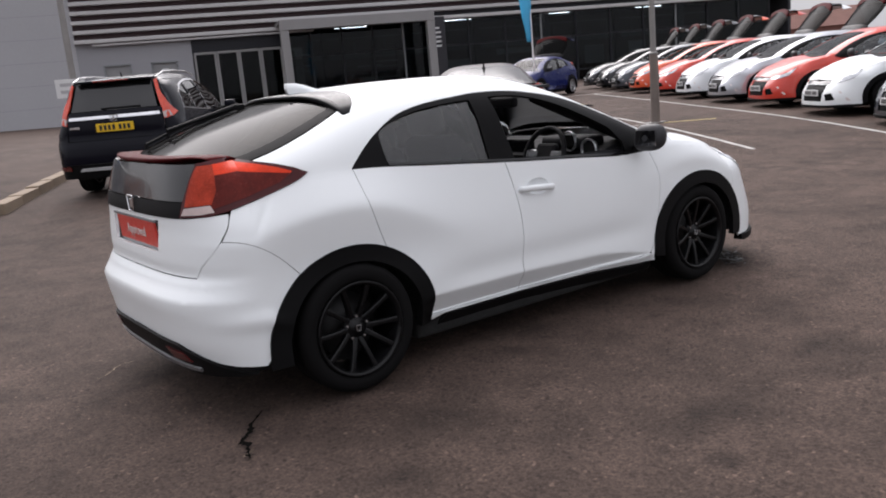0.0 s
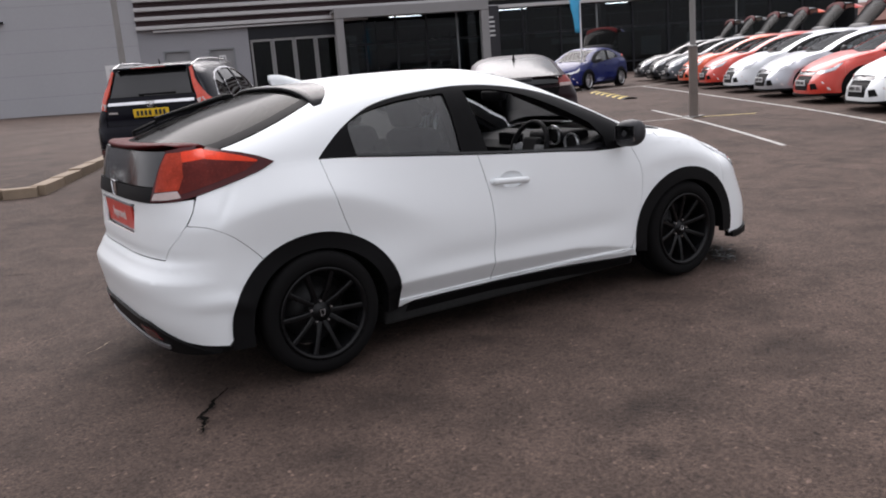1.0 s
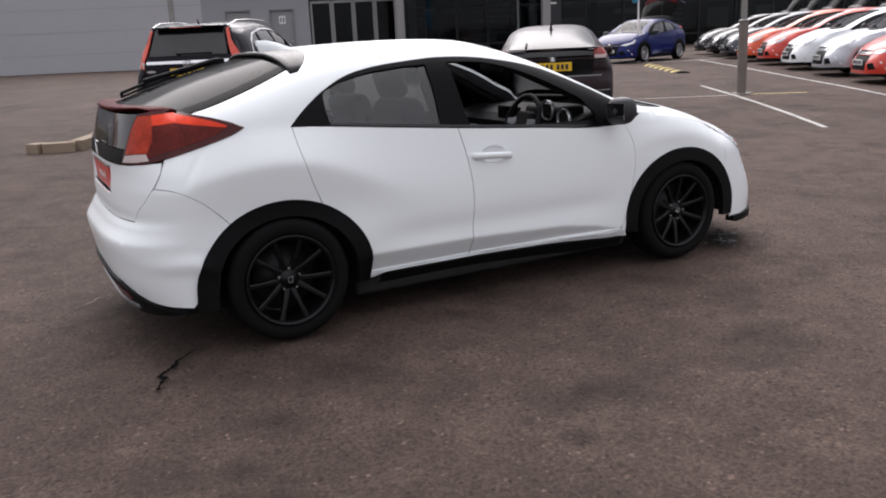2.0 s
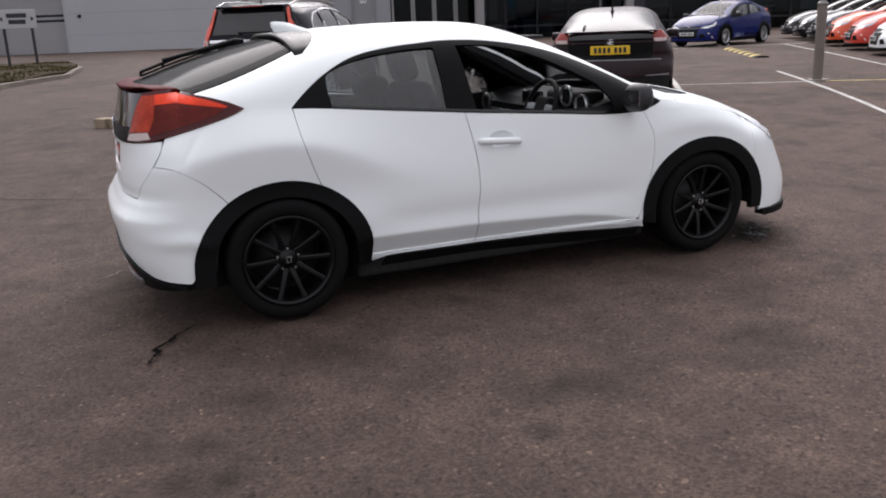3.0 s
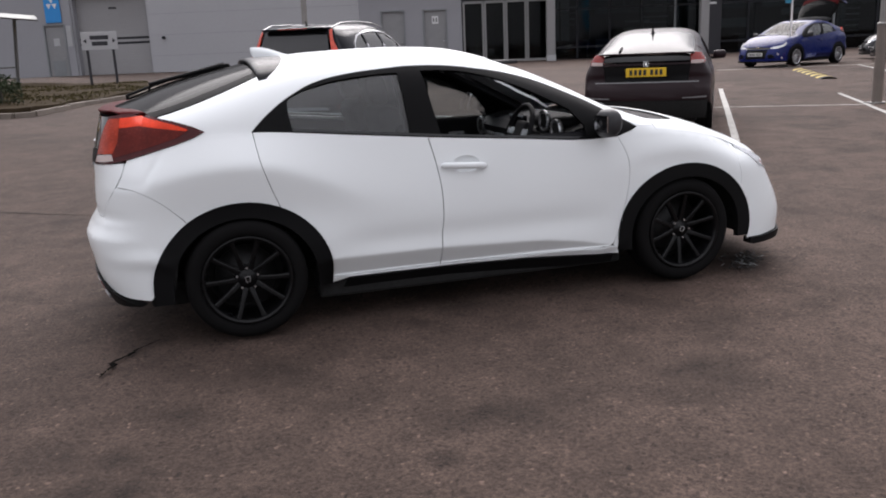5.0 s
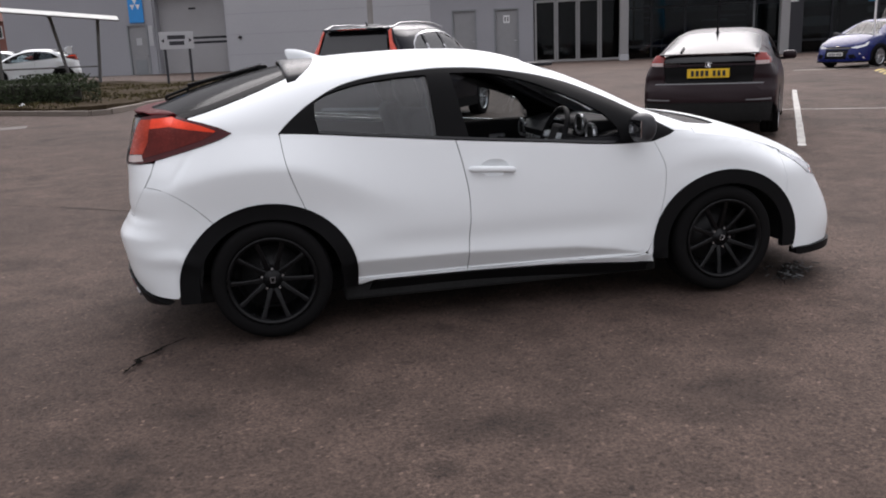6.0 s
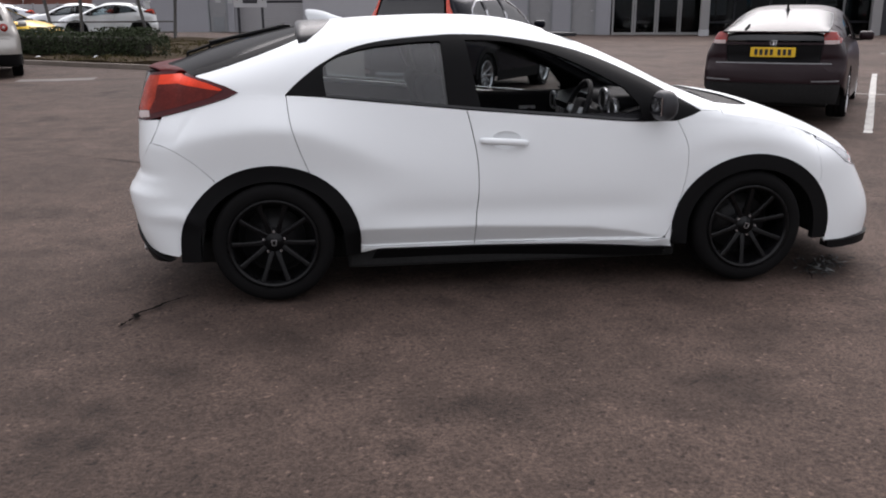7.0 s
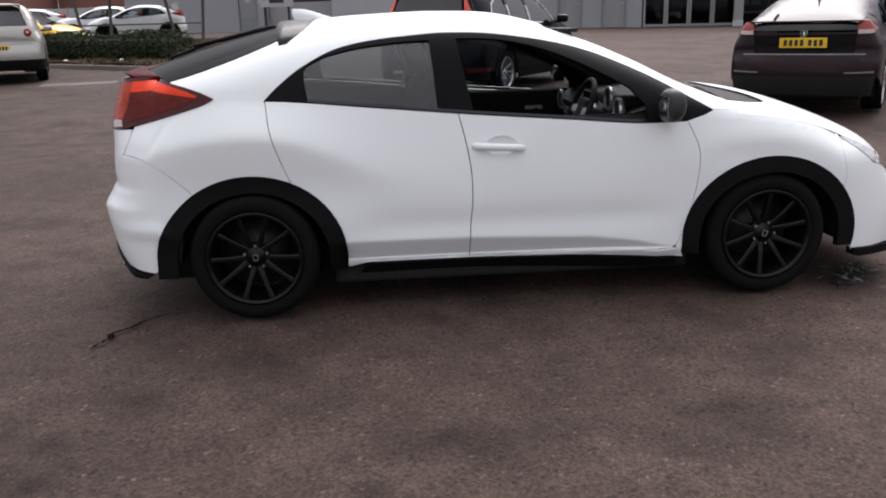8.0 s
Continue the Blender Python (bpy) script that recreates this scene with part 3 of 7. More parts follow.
    hole_r = bend([(0.301, 1.066), (0.289, 1.15), (0.292, 1.215), (0.33, 1.243), (0.402, 1.272), (0.553, 1.306), (0.736, 1.325), (0.885, 1.332)], 3) + [(0.896, 1.328), (0.924, 1.003), (0.6, 1.038)]
    hole_f = [(1.026, 1.336), (1.060, 1.16), (1.098, 0.990), (1.518, 0.953), (1.965, 0.925), (1.955, 0.99), (1.875, 1.082)] + bend([(1.829, 1.108), (1.653, 1.197), (1.459, 1.275), (1.266, 1.322), (1.12, 1.335)], 3)
    for sg, fm in ((1, F.side), (-1, F.left)):
        fl = sg < 0
        panel("window_surround", fm, inset(dlo, 0.001), BLACK_TRIM, car, holes=(hole_r, hole_f), off=-0.001, flip=fl, **K)
        w = panel("rear_side_window", fm, inset(hole_r, -0.01), TINT, car, off=-0.009, flip=fl, res=0.1, rim=0)
        w.visible_shadow = False
        if lod or sg < 0:
            w = panel("front_side_window", fm, inset(hole_f, -0.01), TINT, car, off=-0.009, flip=fl, res=0.1, rim=0)
            w.visible_shadow = False
        if lod == 0:
            mould = [(p[0], p[1]) for p in belt(0.30, 1.99, 20)]
            strip = [(x, z + 0.004) for x, z in mould] + [(x, z + 0.017) for x, z in mould[::-1]]
            panel("belt_moulding", fm, strip, GLOSS_BLACK, car, off=0.004, flip=fl, res=0.1, rim=0.008)
            bp = [(0.945, 1.352), (1.013, 0.998), (1.028, 0.997), (0.963, 1.354)]
            panel("pillar_joint", fm, bp, BLACK_TRIM, car, off=0.0008, flip=fl, res=0.1, rim=0)

    # body side: pillars, roof frame and rear quarter in one pressing
    lamp_tip = (-0.139, 1.088)
    lamp_bottom = [(-0.139, 1.088), (-0.20, 1.060), (-0.30, 1.030), (-0.42, 0.998), (-0.52, 0.972), (-0.60, 0.952)]
    lamp_top = [(-0.36, 1.158), (-0.28, 1.143), (-0.20, 1.118)]
    edge_line = [(x, hatch_edge(x)) for x in np.linspace(-0.36, 2.42, 46)]
    arch_back = [p for p in arch_r if p[0] < 0.200 and p[1] > 0.645]
    quarter = (dlo_top + rear_seam[1:-1] + arch_back
               + bend([(-0.272, 0.643), (-0.31, 0.685), (-0.40, 0.770), (-0.49, 0.828), (-0.560, 0.842)], 4) + [(-0.549, 0.87), (-0.537, 0.90), (-0.528, 0.945)]
               + bend([p for p in lamp_bottom[::-1] if p[0] > -0.55], 4) + bend([lamp_tip] + lamp_top[::-1], 4)[1:-1] + edge_line + [(2.44, 0.985), (2.40, 0.955)])
    both("body_side", F, inset(S(quarter), 0.001), paint_mat, car, **K)

    # sill and skirt
    sill = [(0.432, 0.232), (0.47, 0.236), (0.55, 0.256), (1.1, 0.255), (1.56, 0.247), (2.05, 0.222), (2.16, 0.220), (2.145, 0.262), (2.11, 0.268), (1.9, 0.262), (1.0, 0.267), (0.45, 0.266)]
    both("side_sill", F, sill, paint_mat, car, **K)
    skirt = [(0.50, 0.185), (0.56, 0.252), (1.1, 0.251), (1.56, 0.243), (2.05, 0.218), (2.13, 0.218), (2.13, 0.170), (1.3, 0.162)]
    both("side_skirt", F, skirt, BLACK_TRIM, car, off=0.008, res=0.2, rim=0.03)

    # front wing
    fender_top = [(x, float(F.zb(x)) + 0.014) for x in np.linspace(2.42, 3.02, 12)]
    fender = (f_seam[::-1] + [(2.25, 0.938), (2.297, 0.959), (2.40, 0.955)] + fender_top + bend([(3.02, 0.79), (3.00, 0.72), (3.005, 0.66), (3.012, 0.60), (2.999, 0.540)], 3)
              + [p for p in arch_f if p[0] > 2.16 and p[1] > 0.24 and not (p[0] > 3.0 and p[1] < 0.545)] + [(2.150, 0.255), (2.12, 0.275)])
    flange = [(x, float(F.zb(x)) - 0.03) for x in np.linspace(2.36, 3.02, 10)] + [(x, float(F.zb(x)) + 0.03 + 0.035 * float(step(2.62, 2.46, x))) for x in np.linspace(3.02, 2.36, 14)]
    both("wing_flange", F, S(flange), paint_mat, car, off=-0.004, rim=0, res=0.03 if lod == 0 else 0.2)
    both("front_wing", F, inset(S(fender), 0.0006), paint_mat, car, **K)

    # arch trims, inner wells and wheels
    for cx, a in ((0.0, 0.452), (2.612, 0.458)):
        outer = [(cx + a, 0.235)] + arc(cx, 0.318, a + 0.002, 0.407, 0, 180, 30) + [(cx - a - 0.004, 0.235)]
        if cx > 1:
            outer = arc(cx, 0.318, a + 0.002, 0.407, -12, 190, 30)
        inner = [(cx - a + 0.085, 0.235)] + arc(cx, 0.318, a - 0.085, 0.325, 180, 0, 30) + [(cx + a - 0.085, 0.235)]
        both("arch_trim", F, S(outer + inner), BLACK_TRIM, car, off=0.010, res=0.2, rim=0.035)
        for sg in (1, -1):
            bm = bmesh.new()
            rows = []
            for i in range(25):
                t = radians(-10 + 200 * i / 24)
                p = (cx + 0.41 * math.cos(t), 0.318 + 0.36 * math.sin(t))
                rows.append([bm.verts.new((p[0], -sg * y, p[1])) for y in (0.84, 0.50)] + [bm.verts.new((cx, -sg * 0.50, 0.30))])
            for p, q in zip(rows, rows[1:]):
                bm.faces.new((p[0], p[1], q[1], q[0]))
                bm.faces.new((p[1], p[2], q[1]))
            part("wheel_well", bm, SHADOW_BLACK, car)
    for x in (0.0, 2.6):
        for sg in (1, -1):
            make_wheel(car, x, -sg * 0.775, rim_mat or RIM_BLACK, -sg, lod=lod, turn=0 if x < 1 else 22)

    # roof, bonnet and the two screens
    def span(x0, x1, inner=0.0, n=24):
        xs = np.linspace(x0, x1, n)
        r = [(x, -(float(F.Y1(np.array(x), np.array(hatch_edge(x)))) - inner)) for x in xs]
        return r + [(x, -y) for x, y in r[::-1]]
    roof = span(0.205, 1.50)
    panel("roof", F.top, roof, paint_mat, car, **K)
    if lod == 0:
        for sg in (1, -1):
            strip = [(x, sg * (0.535 + 0.02 * math.sin((x - 0.3) * 2.4))) for x in np.linspace(0.42, 1.48, 16)]
            panel("roof_moulding", F.top, strip + [(x, y + 0.007) for x, y in strip[::-1]], TRIM_GREY, car, off=0.0015, rim=0.004, res=0.3)
    screen = span(1.505, 2.42, 0.004)
    w = panel("windscreen", F.top, screen, CLEAR_GLASS if lod == 0 else SCREEN_TINT, car, off=-0.004, rim=0, res=0.1)
    w.visible_shadow = False
    cow = [(2.425, -0.70), (2.52, -0.71), (2.64, -0.68), (2.71, -0.59), (2.68, -0.4), (2.62, -0.2), (2.61, 0), (2.62, 0.2), (2.68, 0.4), (2.71, 0.59), (2.64, 0.68), (2.52, 0.71), (2.425, 0.70), (2.425, 0)]
    hood_back = bend([(2.42, 0.81), (2.44, 0.72), (2.54, 0.695), (2.63, 0.65), (2.665, 0.58), (2.64, 0.4), (2.57, 0.15), (2.56, 0), (2.57, -0.15), (2.64, -0.4), (2.665, -0.58), (2.63, -0.65), (2.54, -0.695), (2.44, -0.72), (2.42, -0.81)], 4)
    xs = np.linspace(2.42, 3.22, 16)
    rim_l = [(x, -(float(F.yb(x)) - 0.007)) for x in xs]
    hood = rim_l + bend([(3.22, -0.705), (3.29, -0.65), (3.35, -0.57), (3.40, -0.44), (3.43, -0.25), (3.44, 0), (3.43, 0.25), (3.40, 0.44), (3.35, 0.57), (3.29, 0.65), (3.22, 0.705)], 4)[1:-1] + [(x, -y) for x, y in rim_l[::-1]] + hood_back[1:-1]
    bonnet = panel("bonnet", F.hood, hood, paint_mat, car, res=res, rim=0.003)
    for sg in (1, -1):
        v, f = [], []
        for i, x in enumerate(np.linspace(2.425, 3.20, 40 if lod == 0 else 14)):
            pa = F.hood(np.array([x]), np.array([-(float(F.yb(x)) - 0.0062)]))[0]
            pb = F.side(np.array([SX(x)]), np.array([float(F.zb(x)) + 0.008]))[0]
            v += [(p[0], sg * p[1], p[2]) for p in (pa + (0, 0, 0.0012), (pa + pb) / 2 + (0, -0.001, 0.001), pb + (0, -0.0006, 0))]
            if i:
                f += [(3 * i - 3 + j, 3 * i + j, 3 * i + j + 1, 3 * i + j - 2)[::sg] for j in (0, 1)]
        mesh_object("bonnet_edge", v, f, paint_mat, bonnet)
    panel("scuttle", F.hood, cow, BLACK_TRIM, car, off=-0.010, res=0.1, rim=0)

    # tail: screen, wing, lamps, black panel, tailgate, bumper
    c_s = F.sy(0.0)
    mir = lambda pts: pts + [(2 * c_s - s, z) for s, z in pts[::-1]]
    gate = new("tailgate")
    gate.parent = car
    if tailgate_open:
        hinge = Matrix.Translation((0.28, 0, 1.42))
        gate.matrix_basis = hinge @ Matrix.Rotation(radians(66), 4, "Y") @ hinge.inverted()
    rg = [(x, -(float(F.Y1(np.array(x), np.array(hatch_edge(x)))) - 0.006)) for x in np.linspace(-0.40, 0.20, 14)]
    rg = [(-0.66, -0.30), (-0.625, -0.48), (-0.55, -0.60), (-0.46, -0.655)] + rg
    rear_screen = rg + [(x, -y) for x, y in rg[::-1]] + [(-0.675, 0.0)]
    if lod == 0:
        panel("screen_border", F.top, inset(rear_screen, 0.002), BLACK_TRIM, gate, holes=(inset(rear_screen, 0.055),), off=-0.0015, rim=0, res=0.06)
    w = panel("rear_screen", F.top, rear_screen, REAR_TINT if not tailgate_open else DISPLAY_TINT, gate, off=-0.003, rim=0.004, res=0.08)
    w.visible_shadow = False
    # roof spoiler
    bm = bmesh.new()
    rows = []
    tz = lambda x, y: float(F.top(np.array([x]), np.array([y]))[0, 2])
    for i in range(25):
        y = -0.638 + 1.276 * i / 24
        q = abs(y) / 0.638
        xb = 0.140 + 0.030 * q**4
        fx = 0.330 - 0.12 * q**6
        lift = 0.014 * (1 - q**6) + 0.006
        at = lambda t, up: (xb + (fx - xb) * t, y, tz(xb + (fx - xb) * t, y) + 0.003 + lift * (1 - t) ** 1.2 * up)
        rows.append([bm.verts.new(p) for p in (at(1, 1), at(0.6, 1), at(0.25, 1), at(0.02, 1), (xb - 0.004, y, at(0, 1)[2] - 0.008), (xb + 0.004, y, at(0, 1)[2] - 0.02), (xb + 0.05, y, tz(xb + 0.05, y) - 0.006))])
    for p, q in zip(rows, rows[1:]):
        for j in range(6):
            bm.faces.new((p[j], p[j + 1], q[j + 1], q[j]))
    bm.faces.new(rows[0])
    bm.faces.new(rows[-1][::-1])
    bmesh.ops.recalc_face_normals(bm, faces=bm.faces[:])
    part("roof_spoiler", bm, SATIN_BLACK, gate, smooth=True)
    # aerial fin
    if lod == 0:
        bm = bmesh.new()
        cols = []
        for x, z0, z1, hw in ((0.405, 1.442, 1.450, 0.012), (0.35, 1.438, 1.468, 0.021), (0.30, 1.434, 1.486, 0.022), (0.255, 1.430, 1.497, 0.018), (0.205, 1.438, 1.500, 0.013), (0.190, 1.470, 1.496, 0.008)):
            cols.append([bm.verts.new(p) for p in ((x, -hw, z0), (x, -hw * 0.7, (z0 + z1) / 2), (x, -0.006, z1), (x, 0.006, z1), (x, hw * 0.7, (z0 + z1) / 2), (x, hw, z0))])
        for p, q in zip(cols, cols[1:]):
            for j in range(5):
                bm.faces.new((p[j], p[j + 1], q[j + 1], q[j]))
        bm.faces.new(cols[0])
        bm.faces.new(cols[-1])
        bmesh.ops.recalc_face_normals(bm, faces=bm.faces[:])
        part("aerial_fin", bm, paint_mat, car, smooth=True)
        bm = bmesh.new()
        zt = lambda x, y: float(F.top(np.array([x]), np.array([y]))[0, 2])
        at = lambda t, up: Vector((-0.535 + 0.585 * t, 0.225 + 0.115 * t, zt(-0.535 + 0.585 * t, 0.225 + 0.115 * t) + up))
        for t in range(12):
            rod(bm, at(t / 12, 0.030), at((t + 1) / 12, 0.030), 0.009, n=6)
            rod(bm, at(t / 12, 0.008), at((t + 1) / 12, 0.008), 0.006, n=6)
        for t in (0.0, 0.22, 0.6, 1.0):
            rod(bm, at(t, 0.004), at(t, 0.032), 0.010, n=6)
        rod(bm, at(0.22, 0.045), at(0.95, 0.022), 0.011, 0.016, 8)
        bx(bm, at(1.0, 0.014), (0.07, 0.05, 0.035), 0.01)
        part("rear_wiper", bm, BLACK_TRIM, gate)

    # light units: dark lens with red, bright and clear fields set into it
    sy = F.sy
    y55 = sy(-0.57)
    lamp = [(SX(-0.139), 1.088)] + S(bend(lamp_bottom, 3))[1:] + [(sy(-0.60), 0.950), (y55, 0.946), (sy(-0.585), 1.02), (sy(-0.61), 1.10), (sy(-0.635), 1.178)] + [(SX(-0.60), 1.188), (SX(-0.48), 1.190), (SX(-0.36), 1.162)] + S(lamp_top[1:])
    band = [(SX(-0.600), 1.168), (SX(-0.47), 1.172), (SX(-0.36), 1.148), (SX(-0.28), 1.126), (SX(-0.215), 1.102), (SX(-0.225), 1.094), (SX(-0.32), 1.108), (SX(-0.46), 1.126), (SX(-0.580), 1.122)]
    inner_field = [(sy(-0.645), 1.166), (SX(-0.601), 1.167), (SX(-0.580), 1.122), (SX(-0.572), 1.058), (SX(-0.585), 1.002), (sy(-0.605), 0.994), (sy(-0.610), 1.05), (sy(-0.625), 1.11)]
    mid_field = [(SX(-0.600), 1.140), (SX(-0.46), 1.140), (SX(-0.33), 1.114), (SX(-0.225), 1.092), (SX(-0.28), 1.062), (SX(-0.44), 1.018), (SX(-0.585), 0.982), (SX(-0.598), 1.002)]
    clear = [(SX(-0.575), 0.968), (SX(-0.62), 0.960), (sy(-0.60), 0.958), (sy(-0.585), 0.957), (sy(-0.602), 0.988), (SX(-0.62), 0.996), (SX(-0.590), 0.998)]
    for sg, fm in ((1, F.side), (-1, F.left)):
        fl = sg < 0
        lp = panel("tail_lamp", fm, lamp, LENS_SMOKE, car, flip=fl, off=0.006, rim=0.03, res=0.012 if lod == 0 else 0.06)
        for nm, field, mt, up in (("light_band", band, LENS_BAND, 0.0092), ("inner_reflector", inner_field, LENS_INNER, 0.0092), ("reflector", mid_field, LENS_MID, 0.0080)):
            panel(nm, fm, field, mt, lp, flip=fl, off=up, rim=0, res=0.012 if lod == 0 else 0.05)
        panel("clear_lens", fm, clear, LAMP_CLEAR, lp, flip=fl, off=0.0092, rim=0, res=0.012 if lod == 0 else 0.05)
    # wing across the tail
    bm = bmesh.new()
    rows = []
    for i in range(33):
        y = -0.650 + 1.30 * i / 32
        q = abs(y) / 0.650
        th = 1 - 0.88 * q**2.5
        xw = -0.680 + 0.120 * q**2.4 + 0.03 * q**12
        zt = 1.206 + 0.010 * q**4 - 0.03 * q**16
        rows.append([bm.verts.new(p) for p in ((xw + 0.16 - 0.03 * q, y * (1 - 0.02 * q), zt - 0.006 + 0.006 * (1 - q**2)), (xw + 0.012, y, zt), (xw, y, zt - 0.009 * th), (xw + 0.008, y, zt - 0.020 * th), (xw + 0.05, y * 0.985, zt - 0.050 * th), (xw + 0.16, y * 0.96, zt - 0.065 * th))])
    for p, q in zip(rows, rows[1:]):
        for j in range(5):
            bm.faces.new((p[j], p[j + 1], q[j + 1], q[j]))
    bm.faces.new(rows[0])
    bm.faces.new(rows[-1])
    bmesh.ops.recalc_face_normals(bm, faces=bm.faces[:])
    part("tail_wing", bm, WING_RED, gate, smooth=True)
    panel("lower_screen", F.side, mir([(sy(-0.580), 1.018), (sy(-0.605), 1.10), (sy(-0.630), 1.178)]), GLOSS_BLACK, gate, off=0.002, rim=0.02, res=0.06)
    panel("garnish", F.side, mir([(sy(-0.565), 0.944), (sy(-0.579), 1.013)]), BLACK_TRIM, gate, off=0.006, rim=0.02, res=0.06)
    if tailgate_open:
        panel("gate_lining", F.side, inset(mir([(sy(-0.60), 1.16), (sy(-0.60), 0.70)]), 0.01), BLACK_TRIM, gate, off=-0.03, rim=0, res=0.2)
        panel("gate_frame", F.top, inset(rear_screen, 0.01), BLACK_TRIM, gate, off=-0.03, rim=0, res=0.2, holes=(inset(rear_screen, 0.13),))
    badge(gate, Matrix.Translation((-0.725, 0, 0.985)) @ Matrix.Rotation(radians(-90), 4, "Z"), 0.075, CHROME)
    gate_line = [(sy(-0.60), 0.944), (sy(-0.768), 0.960), (sy(-0.763), 0.90), (sy(-0.730), 0.805), (sy(-0.672), 0.73), (sy(-0.640), 0.678)]
    hole = [(sy(-0.33), 0.775), (sy(-0.36), 0.925), (sy(0.36), 0.925), (sy(0.33), 0.775)]
    panel("tailgate_skin", F.side, inset(mir((gate_line[:1] + bend(gate_line[1:], 4))[::-1]), 0.0016), paint_mat, gate, holes=(hole,), **K)
    part("plate_recess", box((-0.682, 0, 0.85), (0.03, 0.78, 0.18), 0.004), paint_mat, gate)
    part("lamp_bar", box((-0.712, 0, 0.918), (0.03, 0.66, 0.014), 0.004), TRIM_GREY, gate)
    pm = Matrix.Translation((-0.710, 0, 0.848)) @ Matrix.Rotation(radians(-90), 4, "Z") @ Matrix.Rotation(radians(4), 4, "X")
    if lod == 0:
        pl = number_plate(gate, pm, 0.60, 0.125, PLATE_RED, 0, label="red show plate with white lettering")
        cu = bpy.data.curves.new("lettering", "FONT")
        cu.body, cu.size, cu.align_x, cu.align_y, cu.extrude = "Approved", 0.072, "CENTER", "CENTER", 0.001
        tx = new("lettering_text", cu)
        me = bpy.data.meshes.new_from_object(tx.evaluated_get(bpy.context.evaluated_depsgraph_get()))
        bpy.data.objects.remove(tx)
        me.materials.append(WHITE_INK)
        lt = new("lettering", me)
        lt.parent = pl
        lt.matrix_basis = pm @ pose(0, -0.0085, 0, 90, 0, 0)
    else:
        number_plate(gate, pm, 0.52, 0.11, PLATE_YELLOW, 7)
    # rear bumper, wrapped from arch to arch
    low = [p for p in arch_r if p[0] < -0.2 and p[1] < 0.640 and p[1] > 0.262]
    bump = S(low) + [(SX(-0.47), 0.262), (SX(-0.56), 0.272), (sy(-0.70), 0.285), (sy(-0.60), 0.315), (sy(-0.50), 0.350), (sy(-0.2), 0.362)]
    top_edge = [(sy(-0.2), 0.675), (sy(-0.640), 0.675), (sy(-0.672), 0.727), (sy(-0.730), 0.802), (sy(-0.742), 0.832)] + S(bend([(-0.562, 0.840), (-0.49, 0.8265), (-0.40, 0.7685), (-0.311, 0.683), (-0.274, 0.641)], 3))
    half = top_edge + bump
    other = [(2 * c_s - s, z) for s, z in half[::-1]]
    panel("rear_bumper", F.side, half + other, paint_mat, car, res=0.025 if lod == 0 else 0.16, rim=0.014)
    dif = [(SX(-0.50), 0.235), (sy(-0.66), 0.300), (sy(-0.58), 0.330), (sy(-0.48), 0.362), (sy(-0.2), 0.372)]
    dif2 = [(sy(-0.2), 0.215), (sy(-0.55), 0.215)]
    panel("diffuser", F.side, dif + [(2 * c_s - s, z) for s, z in dif[::-1]] + [(2 * c_s - s, z) for s, z in dif2[::-1]] + dif2, BLACK_TRIM, car, off=0.016, rim=0.05, res=0.06)
    ln = [(sy(-0.60), 0.246), (sy(-0.3), 0.240), (sy(0.3), 0.240), (sy(0.60), 0.246), (sy(0.60), 0.262), (sy(0.3), 0.268), (sy(-0.3), 0.268), (sy(-0.60), 0.262)]
    panel("diffuser_lip", F.side, ln, TRIM_GREY, car, off=0.026, rim=0.015, res=0.06)
    if lod == 0:
        fog = [(sy(-0.56), 0.285), (sy(-0.40), 0.285), (sy(-0.36), 0.335), (sy(-0.52), 0.325)]
        both("fog_lamp", F, fog, LAMP_DARK, car, off=0.022, rim=0.01, res=0.06)

    # nose: bumper, grille, headlamps, intakes, splitter
    n_s = F.sy(0.0, True)
    ny = lambda y: F.sy(y, True)
    mirn = lambda pts: pts + [(2 * n_s - s, z) for s, z in pts[::-1]]
    lowf = [p for p in arch_f if p[0] > 3.0 and p[1] < 0.56 and p[1] > 0.215]
    nose = S(bend([(3.0210, 0.786), (3.0010, 0.72), (3.0060, 0.66), (3.0130, 0.60), (3.0000, 0.540)], 3)) + S(lowf[::-1]) + [(SX(3.075), 0.205), (SX(3.2), 0.200), (ny(-0.5), 0.20), (ny(-0.2), 0.20)]
    nose = nose[::-1] + [(SX(3.03), 0.775), (SX(3.10), 0.722), (SX(3.18), 0.652)] + [(ny(-0.62), 0.585), (ny(-0.45), 0.600), (ny(-0.2), 0.62)]
    ring = nose[::-1]
    intake = [(ny(-0.60), 0.30), (ny(-0.44), 0.28), (ny(-0.40), 0.40), (ny(-0.54), 0.42)]
    intake_l = [(2 * n_s - s, z) for s, z in intake]
    mid = [(ny(-0.34), 0.27), (ny(0.34), 0.27), (ny(0.38), 0.56), (ny(-0.38), 0.56)]
    panel("front_bumper", F.side, mirn(ring), paint_mat, car, holes=(intake, intake_l, mid), **K)
    for q in (intake, intake_l, mid):
        panel("intake_grille", F.side, inset(q, -0.008), BLACK_TRIM, car, off=-0.02, rim=0, res=0.15)
    gr = [(ny(-0.42), 0.57), (ny(-0.47), 0.66), (ny(-0.2), 0.665), (ny(0.2), 0.665), (ny(0.47), 0.66), (ny(0.42), 0.57)]
    panel("upper_grille", F.side, gr, GLOSS_BLACK, car, off=0.006, rim=0.02, res=0.12)
    hl = [(ny(-0.44), 0.602), (ny(-0.62), 0.587), (SX(3.18), 0.654), (SX(3.10), 0.724), (SX(3.025), 0.780), (SX(3.03), 0.790), (SX(3.10), 0.760), (SX(3.2), 0.706), (ny(-0.62), 0.655), (ny(-0.44), 0.662)]
